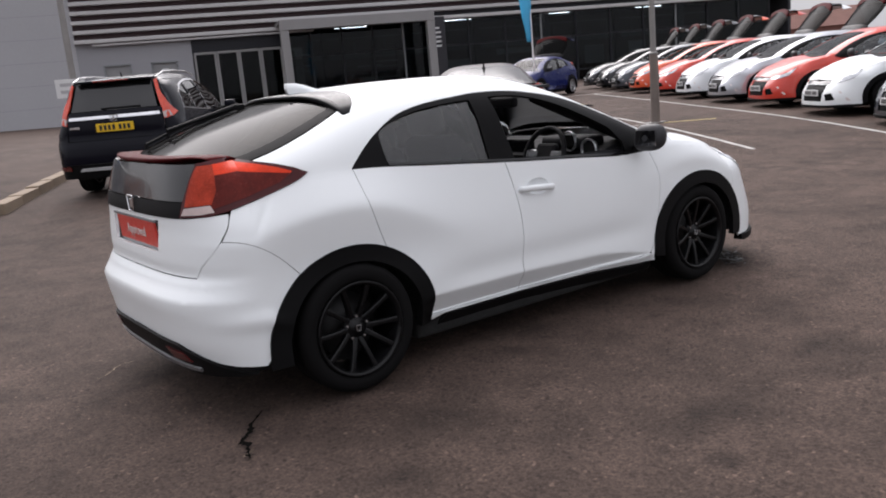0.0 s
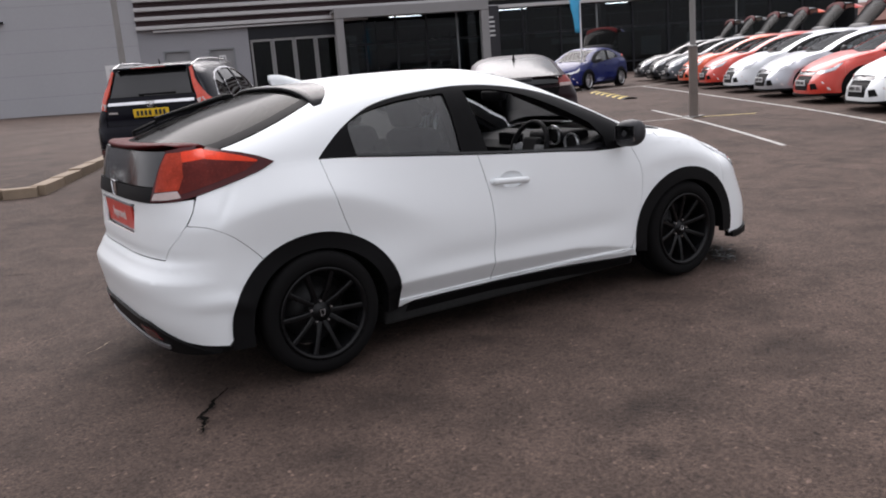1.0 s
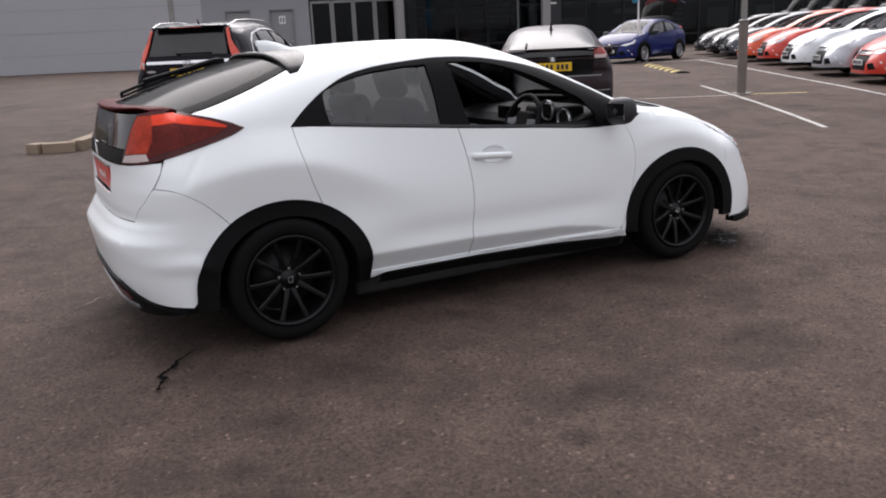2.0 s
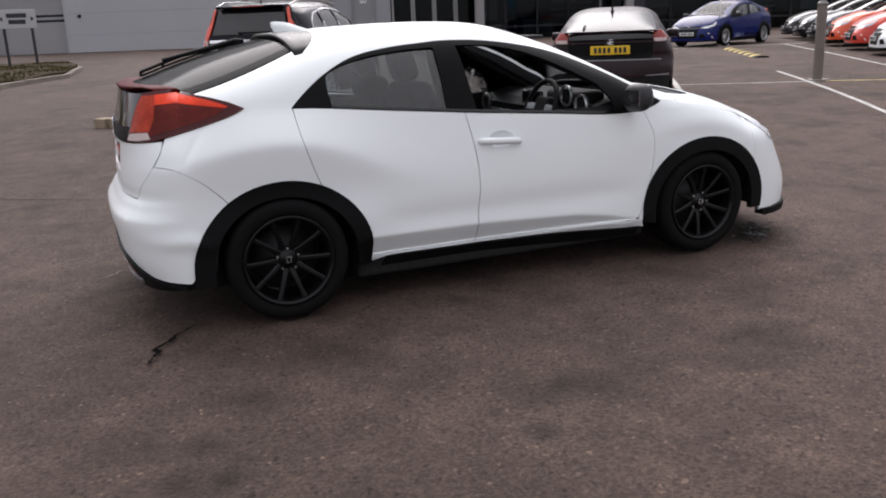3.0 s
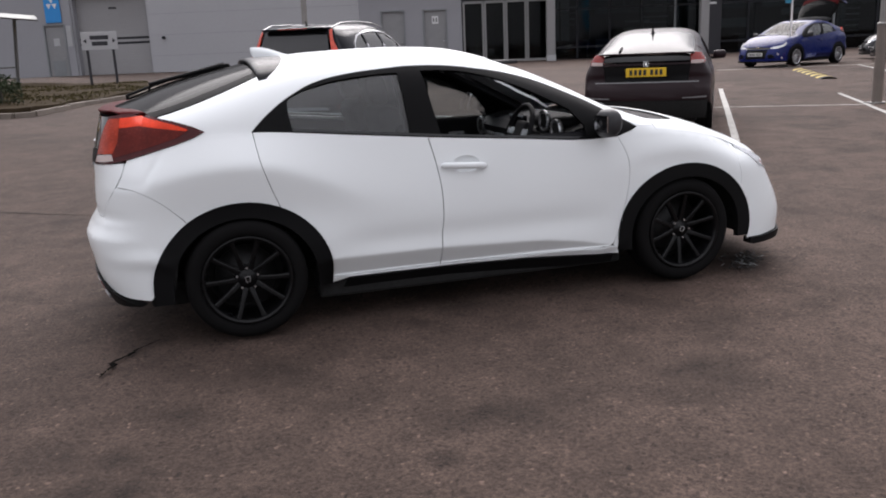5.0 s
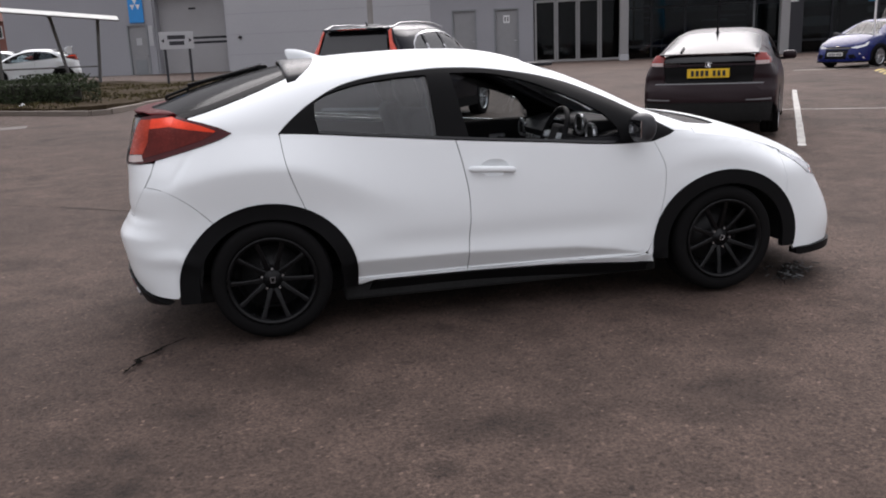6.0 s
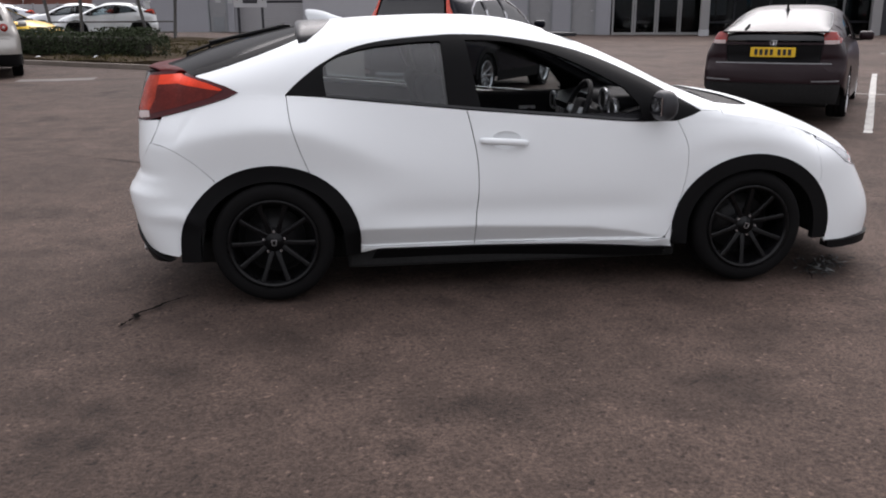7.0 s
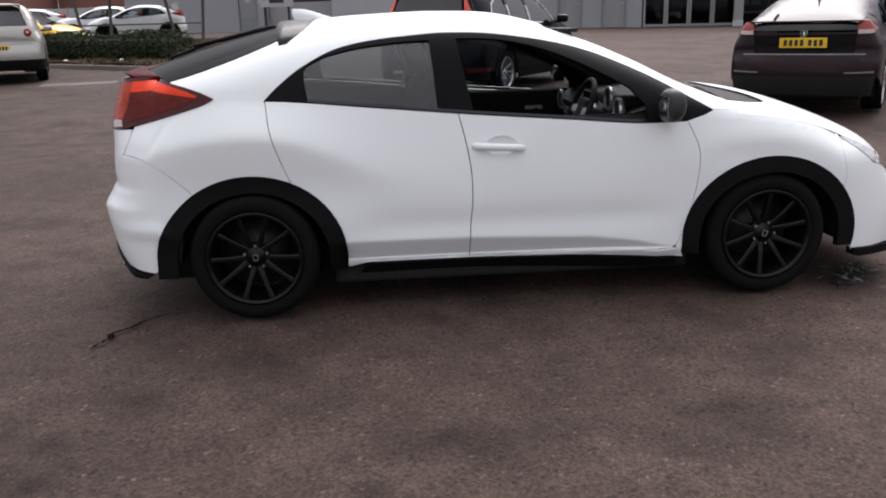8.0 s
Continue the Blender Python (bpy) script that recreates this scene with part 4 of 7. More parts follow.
    for lp in both("headlamp", F, hl, HEADLAMP, car, off=0.004, rim=0.02, res=0.08):
        pass
    if lod:
        drl = [(ny(-0.74), 0.28), (ny(-0.72), 0.28), (ny(-0.635), 0.44), (ny(-0.655), 0.45)]
        both("running_light", F, drl, WHITE_INK, car, off=0.006, rim=0.01, res=0.1)
    zz = F.side(np.array([n_s]), np.array([0.62]))[0]
    badge(car, Matrix.Translation((zz[0] + 0.012, 0, 0.615)) @ Matrix.Rotation(radians(90), 4, "Z"), 0.08, CHROME)
    zz = F.side(np.array([n_s]), np.array([0.42]))[0]
    number_plate(car, Matrix.Translation((zz[0] + 0.012, 0, 0.42)) @ Matrix.Rotation(radians(90), 4, "Z"), 0.52, 0.11, PLATE_WHITE, 7)
    lipo = S([(3.075, 0.178), (3.075, 0.214), (3.18, 0.212), (3.27, 0.218)]) + [(ny(-0.4), 0.205), (ny(-0.1), 0.205)]
    lipo = lipo + [(2 * n_s - s, z) for s, z in lipo[::-1]]
    low2 = S([(3.10, 0.170), (3.3, 0.170)]) + [(ny(-0.3), 0.165)]
    panel("splitter", F.side, lipo + [(2 * n_s - s, z) for s, z in low2] + low2[::-1], BLACK_TRIM, car, off=0.022, rim=0.06, res=0.1)

    # mirrors
    for sg in (1, -1):
        bm = bmesh.new()
        bmesh.ops.create_uvsphere(bm, u_segments=20, v_segments=12, radius=1)
        for v in bm.verts:
            x, y, z = v.co
            p = lambda q, e: math.copysign(abs(q) ** e, q)
            v.co = (2.025 + 0.044 * p(x, 0.9) + (0.012 if x > 0 else 0) * (1 - abs(z)), -sg * (0.982 + 0.112 * p(y, 0.72)), 1.004 + 0.080 * p(z, 0.72) + 0.012 * y)
        if sg > 0:
            bmesh.ops.reverse_faces(bm, faces=bm.faces[:])
        mo = part("door_mirror", bm, surf_mirror, car, smooth=True)
        bm = box((2.06, -sg * 0.89, 0.945), (0.07, 0.10, 0.03), 0.01)
        part("stalk", bm, BLACK_TRIM, mo)
        part("mirror_glass", box((1.984, -sg * 0.985, 1.004), (0.004, 0.150, 0.090), 0), CHROME, mo)

    # dark lining behind the skin, floor and cabin
    roof_line = span(0.2, 1.55, 0.03)
    panel("roof_lining", F.top, roof_line, CABIN, car, off=-0.03, rim=0, res=0.15)
    inner = [(-0.36, 0.30), (-0.30, 0.62), (-0.62, 0.70), (-0.62, 0.95), (-0.30, 1.05), (0.09, 1.05)] + [(x, z - 0.02) for x, z in belt(0.2, 2.1, 12)] + [(2.5, 0.88), (2.95, 0.78), (3.0, 0.60), (3.0, 0.50)] + arc(2.612, 0.318, 0.43, 0.385, 30, 180, 12) + [(2.15, 0.24), (0.44, 0.24)] + arc(0, 0.318, 0.43, 0.385, 0, 160, 14)
    both("lining", F, S(inner), SHADOW_BLACK, car, off=-0.022, rim=0, res=0.2)
    part("floor_pan", box((1.30, 0, 0.20), (1.84, 1.58, 0.12), 0.02), SHADOW_BLACK, car)
    part("underbody", box((1.25, 0, 0.22), (3.5, 1.22, 0.14), 0.02), SHADOW_BLACK, car)
    part("engine_bay", box((2.62, 0, 0.55), (0.5, 1.1, 0.6), 0.02), SHADOW_BLACK, car)
    part("boot_floor", box((-0.35, 0, 0.55), (0.5, 1.1, 0.5), 0.02), SHADOW_BLACK, car)
    dash = bmesh.new()
    prof = [(2.40, 0.96), (2.25, 0.985), (2.05, 0.975), (1.93, 0.945), (1.86, 0.90), (1.90, 0.80), (1.88, 0.66), (1.98, 0.55), (2.40, 0.50)]
    ra = [dash.verts.new((x, -0.72, z)) for x, z in prof]
    rb = [dash.verts.new((x, 0.72, z)) for x, z in prof]
    for i in range(len(prof)):
        j = (i + 1) % len(prof)
        dash.faces.new((ra[i], ra[j], rb[j], rb[i]))
    dash.faces.new(ra[::-1])
    dash.faces.new(rb)
    bmesh.ops.recalc_face_normals(dash, faces=dash.faces[:])
    dp = part("dashboard", dash, DASH, car)
    for y in (-0.38, 0.38):
        seat = new("seat")
        seat.parent = car
        back = Matrix.Translation((1.02, y, 0.60)) @ Matrix.Rotation(radians(-16), 4, "Y")
        part("cushion", box((1.24, y, 0.50), (0.52, 0.50, 0.17), 0.06, seg=3), FABRIC, seat, smooth=True)
        bm = box((0, 0, 0.26), (0.15, 0.46, 0.60), 0.06, back, 3)
        bx(bm, (0.05, 0.21, 0.22), (0.13, 0.09, 0.46), 0.04, back, 3)
        bx(bm, (0.05, -0.21, 0.22), (0.13, 0.09, 0.46), 0.04, back, 3)
        part("backrest", bm, FABRIC, seat, smooth=True)
        bm = box((0.0, 0, 0.66), (0.11, 0.26, 0.18), 0.045, back, 3)
        part("headrest", bm, FABRIC, seat, smooth=True)
    bench = new("rear_seat")
    bench.parent = car
    back = Matrix.Translation((0.28, 0, 0.62)) @ Matrix.Rotation(radians(-22), 4, "Y")
    part("cushion", box((0.52, 0, 0.54), (0.5, 1.24, 0.18), 0.06, seg=3), FABRIC, bench, smooth=True)
    part("backrest", box((0, 0, 0.22), (0.15, 1.24, 0.52), 0.05, back, 3), FABRIC, bench, smooth=True)
    if lod == 0:
        for y in (-0.40, 0.40):
            part("headrest", box((0.0, y, 0.52), (0.09, 0.26, 0.15), 0.04, back, 3), FABRIC, bench, smooth=True)
        # steering wheel and its column
        sm = Matrix.Translation((1.735, -0.38, 0.928)) @ Matrix.Rotation(radians(-68), 4, "Y")
        ring, rf = [], []
        for i in range(36):
            a = 2 * math.pi * i / 36
            for j in range(8):
                b = 2 * math.pi * j / 8
                rr = 0.170 + 0.016 * math.cos(b)
                ring.append(sm @ Vector((rr * math.cos(a), rr * math.sin(a), 0.016 * math.sin(b))))
        for i in range(36):
            for j in range(8):
                rf.append((i * 8 + j, ((i + 1) % 36) * 8 + j, ((i + 1) % 36) * 8 + (j + 1) % 8, i * 8 + (j + 1) % 8))
        sw = new("steering_wheel")
        sw.parent = car
        mesh_object("wheel_ring", ring, rf, CABIN, sw)
        bm = bmesh.new()
        bx(bm, (0, 0, -0.02), (0.15, 0.17, 0.05), 0.02, sm)
        bx(bm, (-0.10, 0, -0.01), (0.14, 0.05, 0.02), 0.008, sm)
        rod(bm, sm @ Vector((0, 0, -0.02)), sm @ Vector((0, 0, -0.25)), 0.045)
        part("wheel_boss", bm, CABIN, sw)
        for y in (-0.115, 0.115):
            part("wheel_spoke", box((0.0, y, 0.0), (0.045, 0.11, 0.016), 0.006, sm), SILVER_TRIM, sw)
        # instrument hoods, vents with bright rims, screen
        bm = box((1.97, -0.40, 0.985), (0.20, 0.40, 0.08), 0.035, seg=3)
        part("instrument_hood", bm, DASH, dp, smooth=True)
        for y, z in ((-0.64, 0.950), (-0.47, 0.995), (-0.13, 0.875), (0.66, 0.885)):
            v, f = revolve([(0.052, 0.0), (0.062, -0.012), (0.066, 0.0), (0.06, 0.02)], 24)
            o = mesh_object("vent_ring", v, f, SILVER_TRIM, dp)
            o.matrix_basis = pose(1.868, y, z, 0, 0, -90) @ pose(0, 0, 0, 0, 0, 0)
            part("vent", box((1.872, y, z), (0.02, 0.09, 0.08), 0.008), SHADOW_BLACK, dp)
        part("dash_trim", box((1.872, 0.33, 0.83), (0.02, 0.5, 0.05), 0.008), SILVER_TRIM, dp)
        part("screen", box((1.90, 0.02, 0.95), (0.03, 0.26, 0.10), 0.012), GLOSS_BLACK, dp)
        bm = box((1.72, 0.0, 0.62), (0.5, 0.24, 0.22), 0.04)
        part("console", bm, CABIN, car)
        part("gear_knob", box((1.66, 0.02, 0.80), (0.05, 0.05, 0.07), 0.02, seg=3), SILVER_TRIM, car)
        # far door card with its pull, interior mirror, sun visor
        for sg in (1, -1):
            dc = part("door_card", box((1.55, -sg * 0.775, 0.72), (0.95, 0.05, 0.46), 0.03), CABIN, car)
            part("armrest", box((1.45, -sg * 0.735, 0.76), (0.5, 0.07, 0.06), 0.02), CABIN, dc)
            part("door_pull", box((1.70, -sg * 0.742, 0.83), (0.12, 0.02, 0.025), 0.006), SILVER_TRIM, dc)
            part("sun_visor", box((1.60, -sg * 0.36, 1.355), (0.16, 0.34, 0.02), 0.008, None), CABIN, car)
        part("rear_view_mirror", box((1.76, 0, 1.262), (0.05, 0.24, 0.07), 0.02, seg=3), CABIN, car)
    for sg in (1, -1):
        for p0, p1, rr in (((2.32, 0.66, 0.925), (1.56, 0.49, 1.295), 0.03), ((0.97, 0.76, 0.97), (0.93, 0.62, 1.36), 0.05), ((0.10, 0.70, 1.05), (0.36, 0.55, 1.31), 0.035)):
            bm = bmesh.new()
            rod(bm, (p0[0], -sg * p0[1], p0[2]), (p1[0], -sg * p1[1], p1[2]), rr, n=8)
            part("pillar_lining", bm, CABIN, car)
    return car


surf_mirror = surf("mirror_cap", (0.035, 0.035, 0.038), 0.42, coat=0.0, spec=0.35, var=0.1)

# ---------------------------------------------------------------- ground
def rise(x, y):
    """Height of the tarmac: level round the cars, rising gently towards the building."""
    h = 0.35 * x + 0.94 * y
    l = 0.94 * x - 0.342 * y
    return SLOPE(h) + 0.22 * step(2, -16, l) * step(26, 46, h) + 0.28 * step(-3, -6.5, x) * step(31, 34, y) * step(46, 41, y)


SLOPE = curve((-5, 0), (1.6, 0), (4, 0.04), (7.2, 0.15), (8.5, 0.185), (13, 0.25), (23, 0.36), (35, 0.39), (50, 0.36))


def asphalt():
    m = bpy.data.materials.new("asphalt")
    m.use_nodes = True
    t = m.node_tree
    b = t.nodes["Principled BSDF"]
    co = t.nodes.new("ShaderNodeTexCoord")

    def tex(kind, s, **kw):
        n = t.nodes.new(kind)
        n.inputs["Scale"].default_value = s
        for k, v in kw.items():
            n.inputs[k].default_value = v
        t.links.new(co.outputs["Object"], n.inputs["Vector"])
        return n

    def rng(src, a, b2, c, d):
        n = t.nodes.new("ShaderNodeMapRange")
        for k, v in zip(("From Min", "From Max", "To Min", "To Max"), (a, b2, c, d)):
            n.inputs[k].default_value = v
        t.links.new(src, n.inputs["Value"])
        return n.outputs[0]

    def mul(a, b2):
        n = t.nodes.new("ShaderNodeMath")
        n.operation = "MULTIPLY"
        t.links.new(a, n.inputs[0])
        t.links.new(b2, n.inputs[1])
        return n.outputs[0]
    big = rng(tex("ShaderNodeTexNoise", 0.45, Detail=5.0, Roughness=0.6).outputs["Fac"], 0.3, 0.7, 0.76, 1.24)
    mid = rng(tex("ShaderNodeTexNoise", 3.4, Detail=7.0, Roughness=0.7).outputs["Fac"], 0.3, 0.7, 0.70, 1.30)
    grit = rng(tex("ShaderNodeTexNoise", 70.0, Detail=5.0, Roughness=0.8).outputs["Fac"], 0.36, 0.64, 0.44, 1.60)
    vor = tex("ShaderNodeTexVoronoi", 62.0)
    flake = rng(vor.outputs["Color"], 0.86, 0.97, 1.0, 2.3)
    pit = rng(tex("ShaderNodeTexVoronoi", 55.0).outputs["Color"], 0.10, 0.24, 0.55, 1.0)
    chip = mul(flake, pit)
    stain = rng(tex("ShaderNodeTexNoise", 1.15, Detail=3.0, Roughness=0.55).outputs["Fac"], 0.52, 0.70, 1.0, 0.62)
    val = mul(mul(mul(big, mid), mul(grit, chip)), stain)
    # tone rises slowly towards larger x, its course made uneven by noise
    site = t.nodes.new("ShaderNodeSeparateXYZ")
    t.links.new(co.outputs["Object"], site.inputs[0])
    wander = t.nodes.new("ShaderNodeMath")
    wander.operation = "MULTIPLY_ADD"
    wander.inputs[1].default_value = 2.0
    t.links.new(tex("ShaderNodeTexNoise", 0.7, Detail=4.0).outputs["Fac"], wander.inputs[0])
    t.links.new(site.outputs["X"], wander.inputs[2])
    val = mul(val, rng(wander.outputs[0], 1.0, 4.2, 0.94, 1.16))
    # oil spots and old drips, ragged by noise
    ragged = tex("ShaderNodeTexNoise", 9.0, Detail=5.0, Roughness=0.7)
    for x, y, r, dark in ((0.535, -2.52, 0.055, 0.45), (-0.57, -2.35, 0.055, 0.5), (-0.61, -2.06, 0.06, 0.6), (-0.80, -2.02, 0.07, 0.7), (-0.74, -2.30, 0.05, 0.65), (0.05, -1.37, 0.17, 0.62),
                          (0.30, -1.25, 0.10, 0.75), (0.80, -2.2, 0.05, 0.6), (1.35, -1.55, 0.06, 0.7), (3.20, -0.66, 0.24, 0.5), (0.9, -0.98, 0.05, 0.6), (-0.35, -1.75, 0.09, 0.75), (1.9, -2.1, 0.05, 0.65)):
        dist = t.nodes.new("ShaderNodeVectorMath")
        dist.operation = "DISTANCE"
        dist.inputs[1].default_value = (x, y, 0)
        t.links.new(co.outputs["Object"], dist.inputs[0])
        wob = t.nodes.new("ShaderNodeMath")
        wob.operation = "MULTIPLY_ADD"
        wob.inputs[1].default_value = 1.8 * r
        t.links.new(ragged.outputs["Fac"], wob.inputs[0])
        t.links.new(dist.outputs["Value"], wob.inputs[2])
        val = mul(val, rng(wob.outputs[0], 1.35 * r, 2.7 * r, dark, 1.0))
    sc = t.nodes.new("ShaderNodeVectorMath")
    sc.operation = "SCALE"
    sc.inputs[0].default_value = (0.0605, 0.0418, 0.0340)
    t.links.new(val, sc.inputs["Scale"])
    t.links.new(sc.outputs[0], b.inputs["Base Color"])
    b.inputs["Roughness"].default_value = 0.85
    b.inputs["Specular IOR Level"].default_value = 0.2
    bp = t.nodes.new("ShaderNodeBump")
    bp.inputs["Strength"].default_value = 0.5
    bp.inputs["Distance"].default_value = 0.006
    t.links.new(grit, bp.inputs["Height"])
    t.links.new(bp.outputs[0], b.inputs["Normal"])
    return m


ASPHALT = asphalt()
KERB = surf("kerb_concrete", (0.225, 0.172, 0.122), 0.85, var=0.25, scale=2, fine=60, bump=0.4)
KERB_DARK = surf("dark_kerb_concrete", (0.16, 0.135, 0.115), 0.85, var=0.25, scale=2, fine=60, bump=0.4)
PAINT_WHITE = surf("road_paint_white", (0.36, 0.35, 0.33), 0.8, var=0.5, scale=4, fine=50, bump=0.3)
PAINT_FAINT = surf("road_paint_worn", (0.105, 0.092, 0.085), 0.85, var=0.4, scale=3, fine=40, bump=0.3)
PAINT_YELLOW = surf("road_paint_yellow", (0.50, 0.40, 0.16), 0.8, var=0.35, scale=4, fine=50, bump=0.3)
SOIL = surf("soil", (0.040, 0.030, 0.019), 0.95, var=0.4, scale=1.5, fine=25, bump=0.6, spec=0.04)
PAVING = surf("paving", (0.22, 0.20, 0.18), 0.85, var=0.25, scale=1.5, fine=40, bump=0.3)
TAR = surf("tar", (0.024, 0.020, 0.018), 0.8, spec=0.1, var=0.4, scale=4)
CRACK = surf("crack_dark", (0.006, 0.0055, 0.005), 0.95, spec=0.02, var=0.2)

xs = np.concatenate([[-2500, -700, -200, -90], np.arange(-45, 60, 1.5), [75, 110, 250, 700, 2500]])
ys = np.concatenate([[-2500, -700, -200, -70, -30], np.arange(-16, 62, 1.5), [75, 110, 250, 700, 2500]])
gv = [(x, y, float(rise(x, y))) for y in ys for x in xs]
gf = [(j * len(xs) + i, j * len(xs) + i + 1, (j + 1) * len(xs) + i + 1, (j + 1) * len(xs) + i) for j in range(len(ys) - 1) for i in range(len(xs) - 1)]
tagged(mesh_object("ground", gv, gf, ASPHALT), "worn brown-grey tarmac of the dealer's forecourt", "ground", kind="structure")


def strip(name, a, b, w, material, label, category="marking", jag=0.008, seed=1, lift=0.005):
    """A painted line with worn edges, lying on the tarmac."""
    rnd = random.Random(seed)
    a, b = Vector(a), Vector(b)
    d = b - a
    n = max(2, int(d.length / 0.25))
    side = Vector((-d.y, d.x)).normalized()
    v, f = [], []
    for i in range(n + 1):
        p = a + d * i / n
        for s in (-1, 1):
            q = p + side * s * (w / 2 + rnd.uniform(-jag, jag * 0.3))
            v.append((q.x, q.y, float(rise(q.x, q.y)) + lift))
    for i in range(n):
        f.append((2 * i, 2 * i + 1, 2 * i + 3, 2 * i + 2))
    return tagged(mesh_object(name, v, f, material), label, category, kind="structure")


strip("bay_line", (6.55, 4.0), (11.5, 11.35), 0.10, PAINT_WHITE, "worn white bay line on the tarmac", seed=2)
strip("bay_line", (8.52, 2.60), (12.25, 8.55), 0.085, PAINT_WHITE, "worn white bay line ending at the lamp column", seed=3)
strip("bay_line", (8.4, 7.9), (11.0, 6.35), 0.07, PAINT_WHITE, "worn white cross line between the bays", seed=4)
strip("bay_line", (11.2, 6.3), (12.0, 5.7), 0.08, PAINT_YELLOW, "faded yellow line on the tarmac", seed=5)
strip("bay_line", (8.2, -1.9), (20.6, 17.0), 0.09, PAINT_WHITE, "white line along the noses of the display cars", seed=6)
strip("concrete_edging", (16.4, 18.5), (21.6, 16.6), 0.34, PAVING, "pale concrete edging across the forecourt", "edging", seed=7)
strip("faded_arrow", (-6.2, 13.5), (-4.7, 13.75), 0.75, PAINT_FAINT, "faded white road marking, nearly worn away", seed=8, jag=0.12)
strip("tar_seam", (-0.9, 3.2), (-2.7, 4.45), 0.035, TAR, "dark tar seam in the tarmac", "seam", seed=12, jag=0.03)


def crack(name, pts, w, label, seed, material=None, lift=0.004):
    rnd = random.Random(seed)
    line = bend([(p[0], p[1], 0) for p in pts], 5)
    v, f = [], []
    for i, p in enumerate(line):
        t = i / (len(line) - 1)
        ww = w * (0.25 + 0.75 * math.sin(math.pi * min(1, max(0.08, t)))) * rnd.uniform(0.5, 1.3)
        jx, jy = rnd.uniform(-0.007, 0.007), rnd.uniform(-0.004, 0.004)
        v += [(p[0] + jx - ww / 2, p[1] + jy, lift), (p[0] + jx + ww / 2, p[1] + jy + ww * 0.3, lift)]
    for i in range(len(line) - 1):
        f.append((2 * i, 2 * i + 1, 2 * i + 3, 2 * i + 2))
    return tagged(mesh_object(name, v, f, material or CRACK), label, "crack", kind="structure")


crack("crack", [(-0.745, -1.16), (-0.73, -1.11), (-0.69, -1.03), (-0.70, -0.98), (-0.63, -0.91), (-0.60, -0.845), (-0.53, -0.77), (-0.48, -0.71)], 0.036, "dark jagged crack in the tarmac behind the wheel", 3)
crack("twig", [(-0.765, -1.135), (-0.745, -1.118), (-0.72, -1.105), (-0.695, -1.085)], 0.008, "pale dry twig on the tarmac", 5, KERB, 0.006)
crack("straw", [(-0.98, 0.42), (-0.86, 0.49), (-0.77, 0.59), (-0.68, 0.60)], 0.014, "pale dry straw on the tarmac behind the bumper", 7, KERB, 0.006)


# wet leaf litter and twigs lying before the front wheel
LITTER_PALE = surf("pale_wet_leaf", (0.16, 0.165, 0.165), 0.5, var=0.4, scale=20, fine=90)
LITTER_DARK = surf("dark_wet_leaf", (0.012, 0.012, 0.012), 0.5, var=0.4, scale=20, fine=90)
rnd = random.Random(21)
for name, mat_, n, label in (("leaf_litter", LITTER_DARK, 70, "dark wet leaf litter on the tarmac by the front wheel"), ("leaf_crumbs", LITTER_PALE, 26, "small pale crumbs of leaf on the tarmac by the front wheel")):
    v, f = [], []
    for i in range(n):
        q = rnd.gauss(0, 0.5)
        c = Vector((3.20 + 0.17 * q + rnd.gauss(0, 0.05), -0.66 + 0.15 * q + rnd.gauss(0, 0.06), 0.006))
        a, ln, wd = rnd.uniform(0, 3.14), rnd.uniform(0.012, 0.05), rnd.uniform(0.004, 0.010)
        u, w = Vector((math.cos(a), math.sin(a), 0)), Vector((-math.sin(a), math.cos(a), 0))
        lift = Vector((0, 0, rnd.uniform(0.002, 0.014)))
        k = len(v)
        v += [tuple(c - u * ln), tuple(c - w * wd + lift), tuple(c + u * ln + lift * 0.4), tuple(c + w * wd + lift * 0.6)]
        f.append((k, k + 1, k + 2, k + 3))
    tagged(mesh_object(name, v, f, mat_, smooth=False), label, "litter", kind="stuff")
crack("twig", [(3.00, -0.92), (3.03, -0.86), (3.05, -0.80), (3.10, -0.74)], 0.010, "short dark twig on the tarmac by the front wheel", 9, CRACK, 0.006)

# ---------------------------------------------------------------- showroom and workshop building
# local frame: x along the front, y into the building, z up; 1 unit is 1.18 m
K = 1.18
BM = Matrix.Translation((17.75, 46.3, 1.46 * (1 - K))) @ Matrix.Rotation(radians(-20), 4, "Z") @ Matrix.Scale(K, 4)
WALL_GREY = surf("grey_metal_cladding", (0.255, 0.255, 0.272), 0.5, var=0.06, scale=0.4, fine=12, rvar=0.05)
WALL_PALE = surf("pale_metal_cladding", (0.345, 0.345, 0.36), 0.5, var=0.05, scale=0.3, fine=10, rvar=0.05)
FIN = surf("pale_grey_fin", (0.43, 0.42, 0.42), 0.45, var=0.06, scale=1.0, fine=20)
PORTAL_GREY = surf("grey_portal_cladding", (0.23, 0.225, 0.225), 0.45, var=0.06, scale=1.0, fine=20)
FIN_GAP = surf("dark_maroon_backing", (0.055, 0.032, 0.035), 0.7, var=0.15)
DARK_CLAD = surf("charcoal_cladding", (0.016, 0.017, 0.021), 0.4, spec=0.25, var=0.15, scale=0.6, fine=14)
FRAME_GREY = surf("grey_aluminium_frame", (0.20, 0.21, 0.22), 0.4, metal=0.3, var=0.08)
DOOR_GREY = surf("grey_door", (0.22, 0.22, 0.225), 0.5, var=0.08)
SHUTTER = surf("roller_shutter", (0.26, 0.255, 0.26), 0.5, var=0.08, scale=1.0, fine=18)
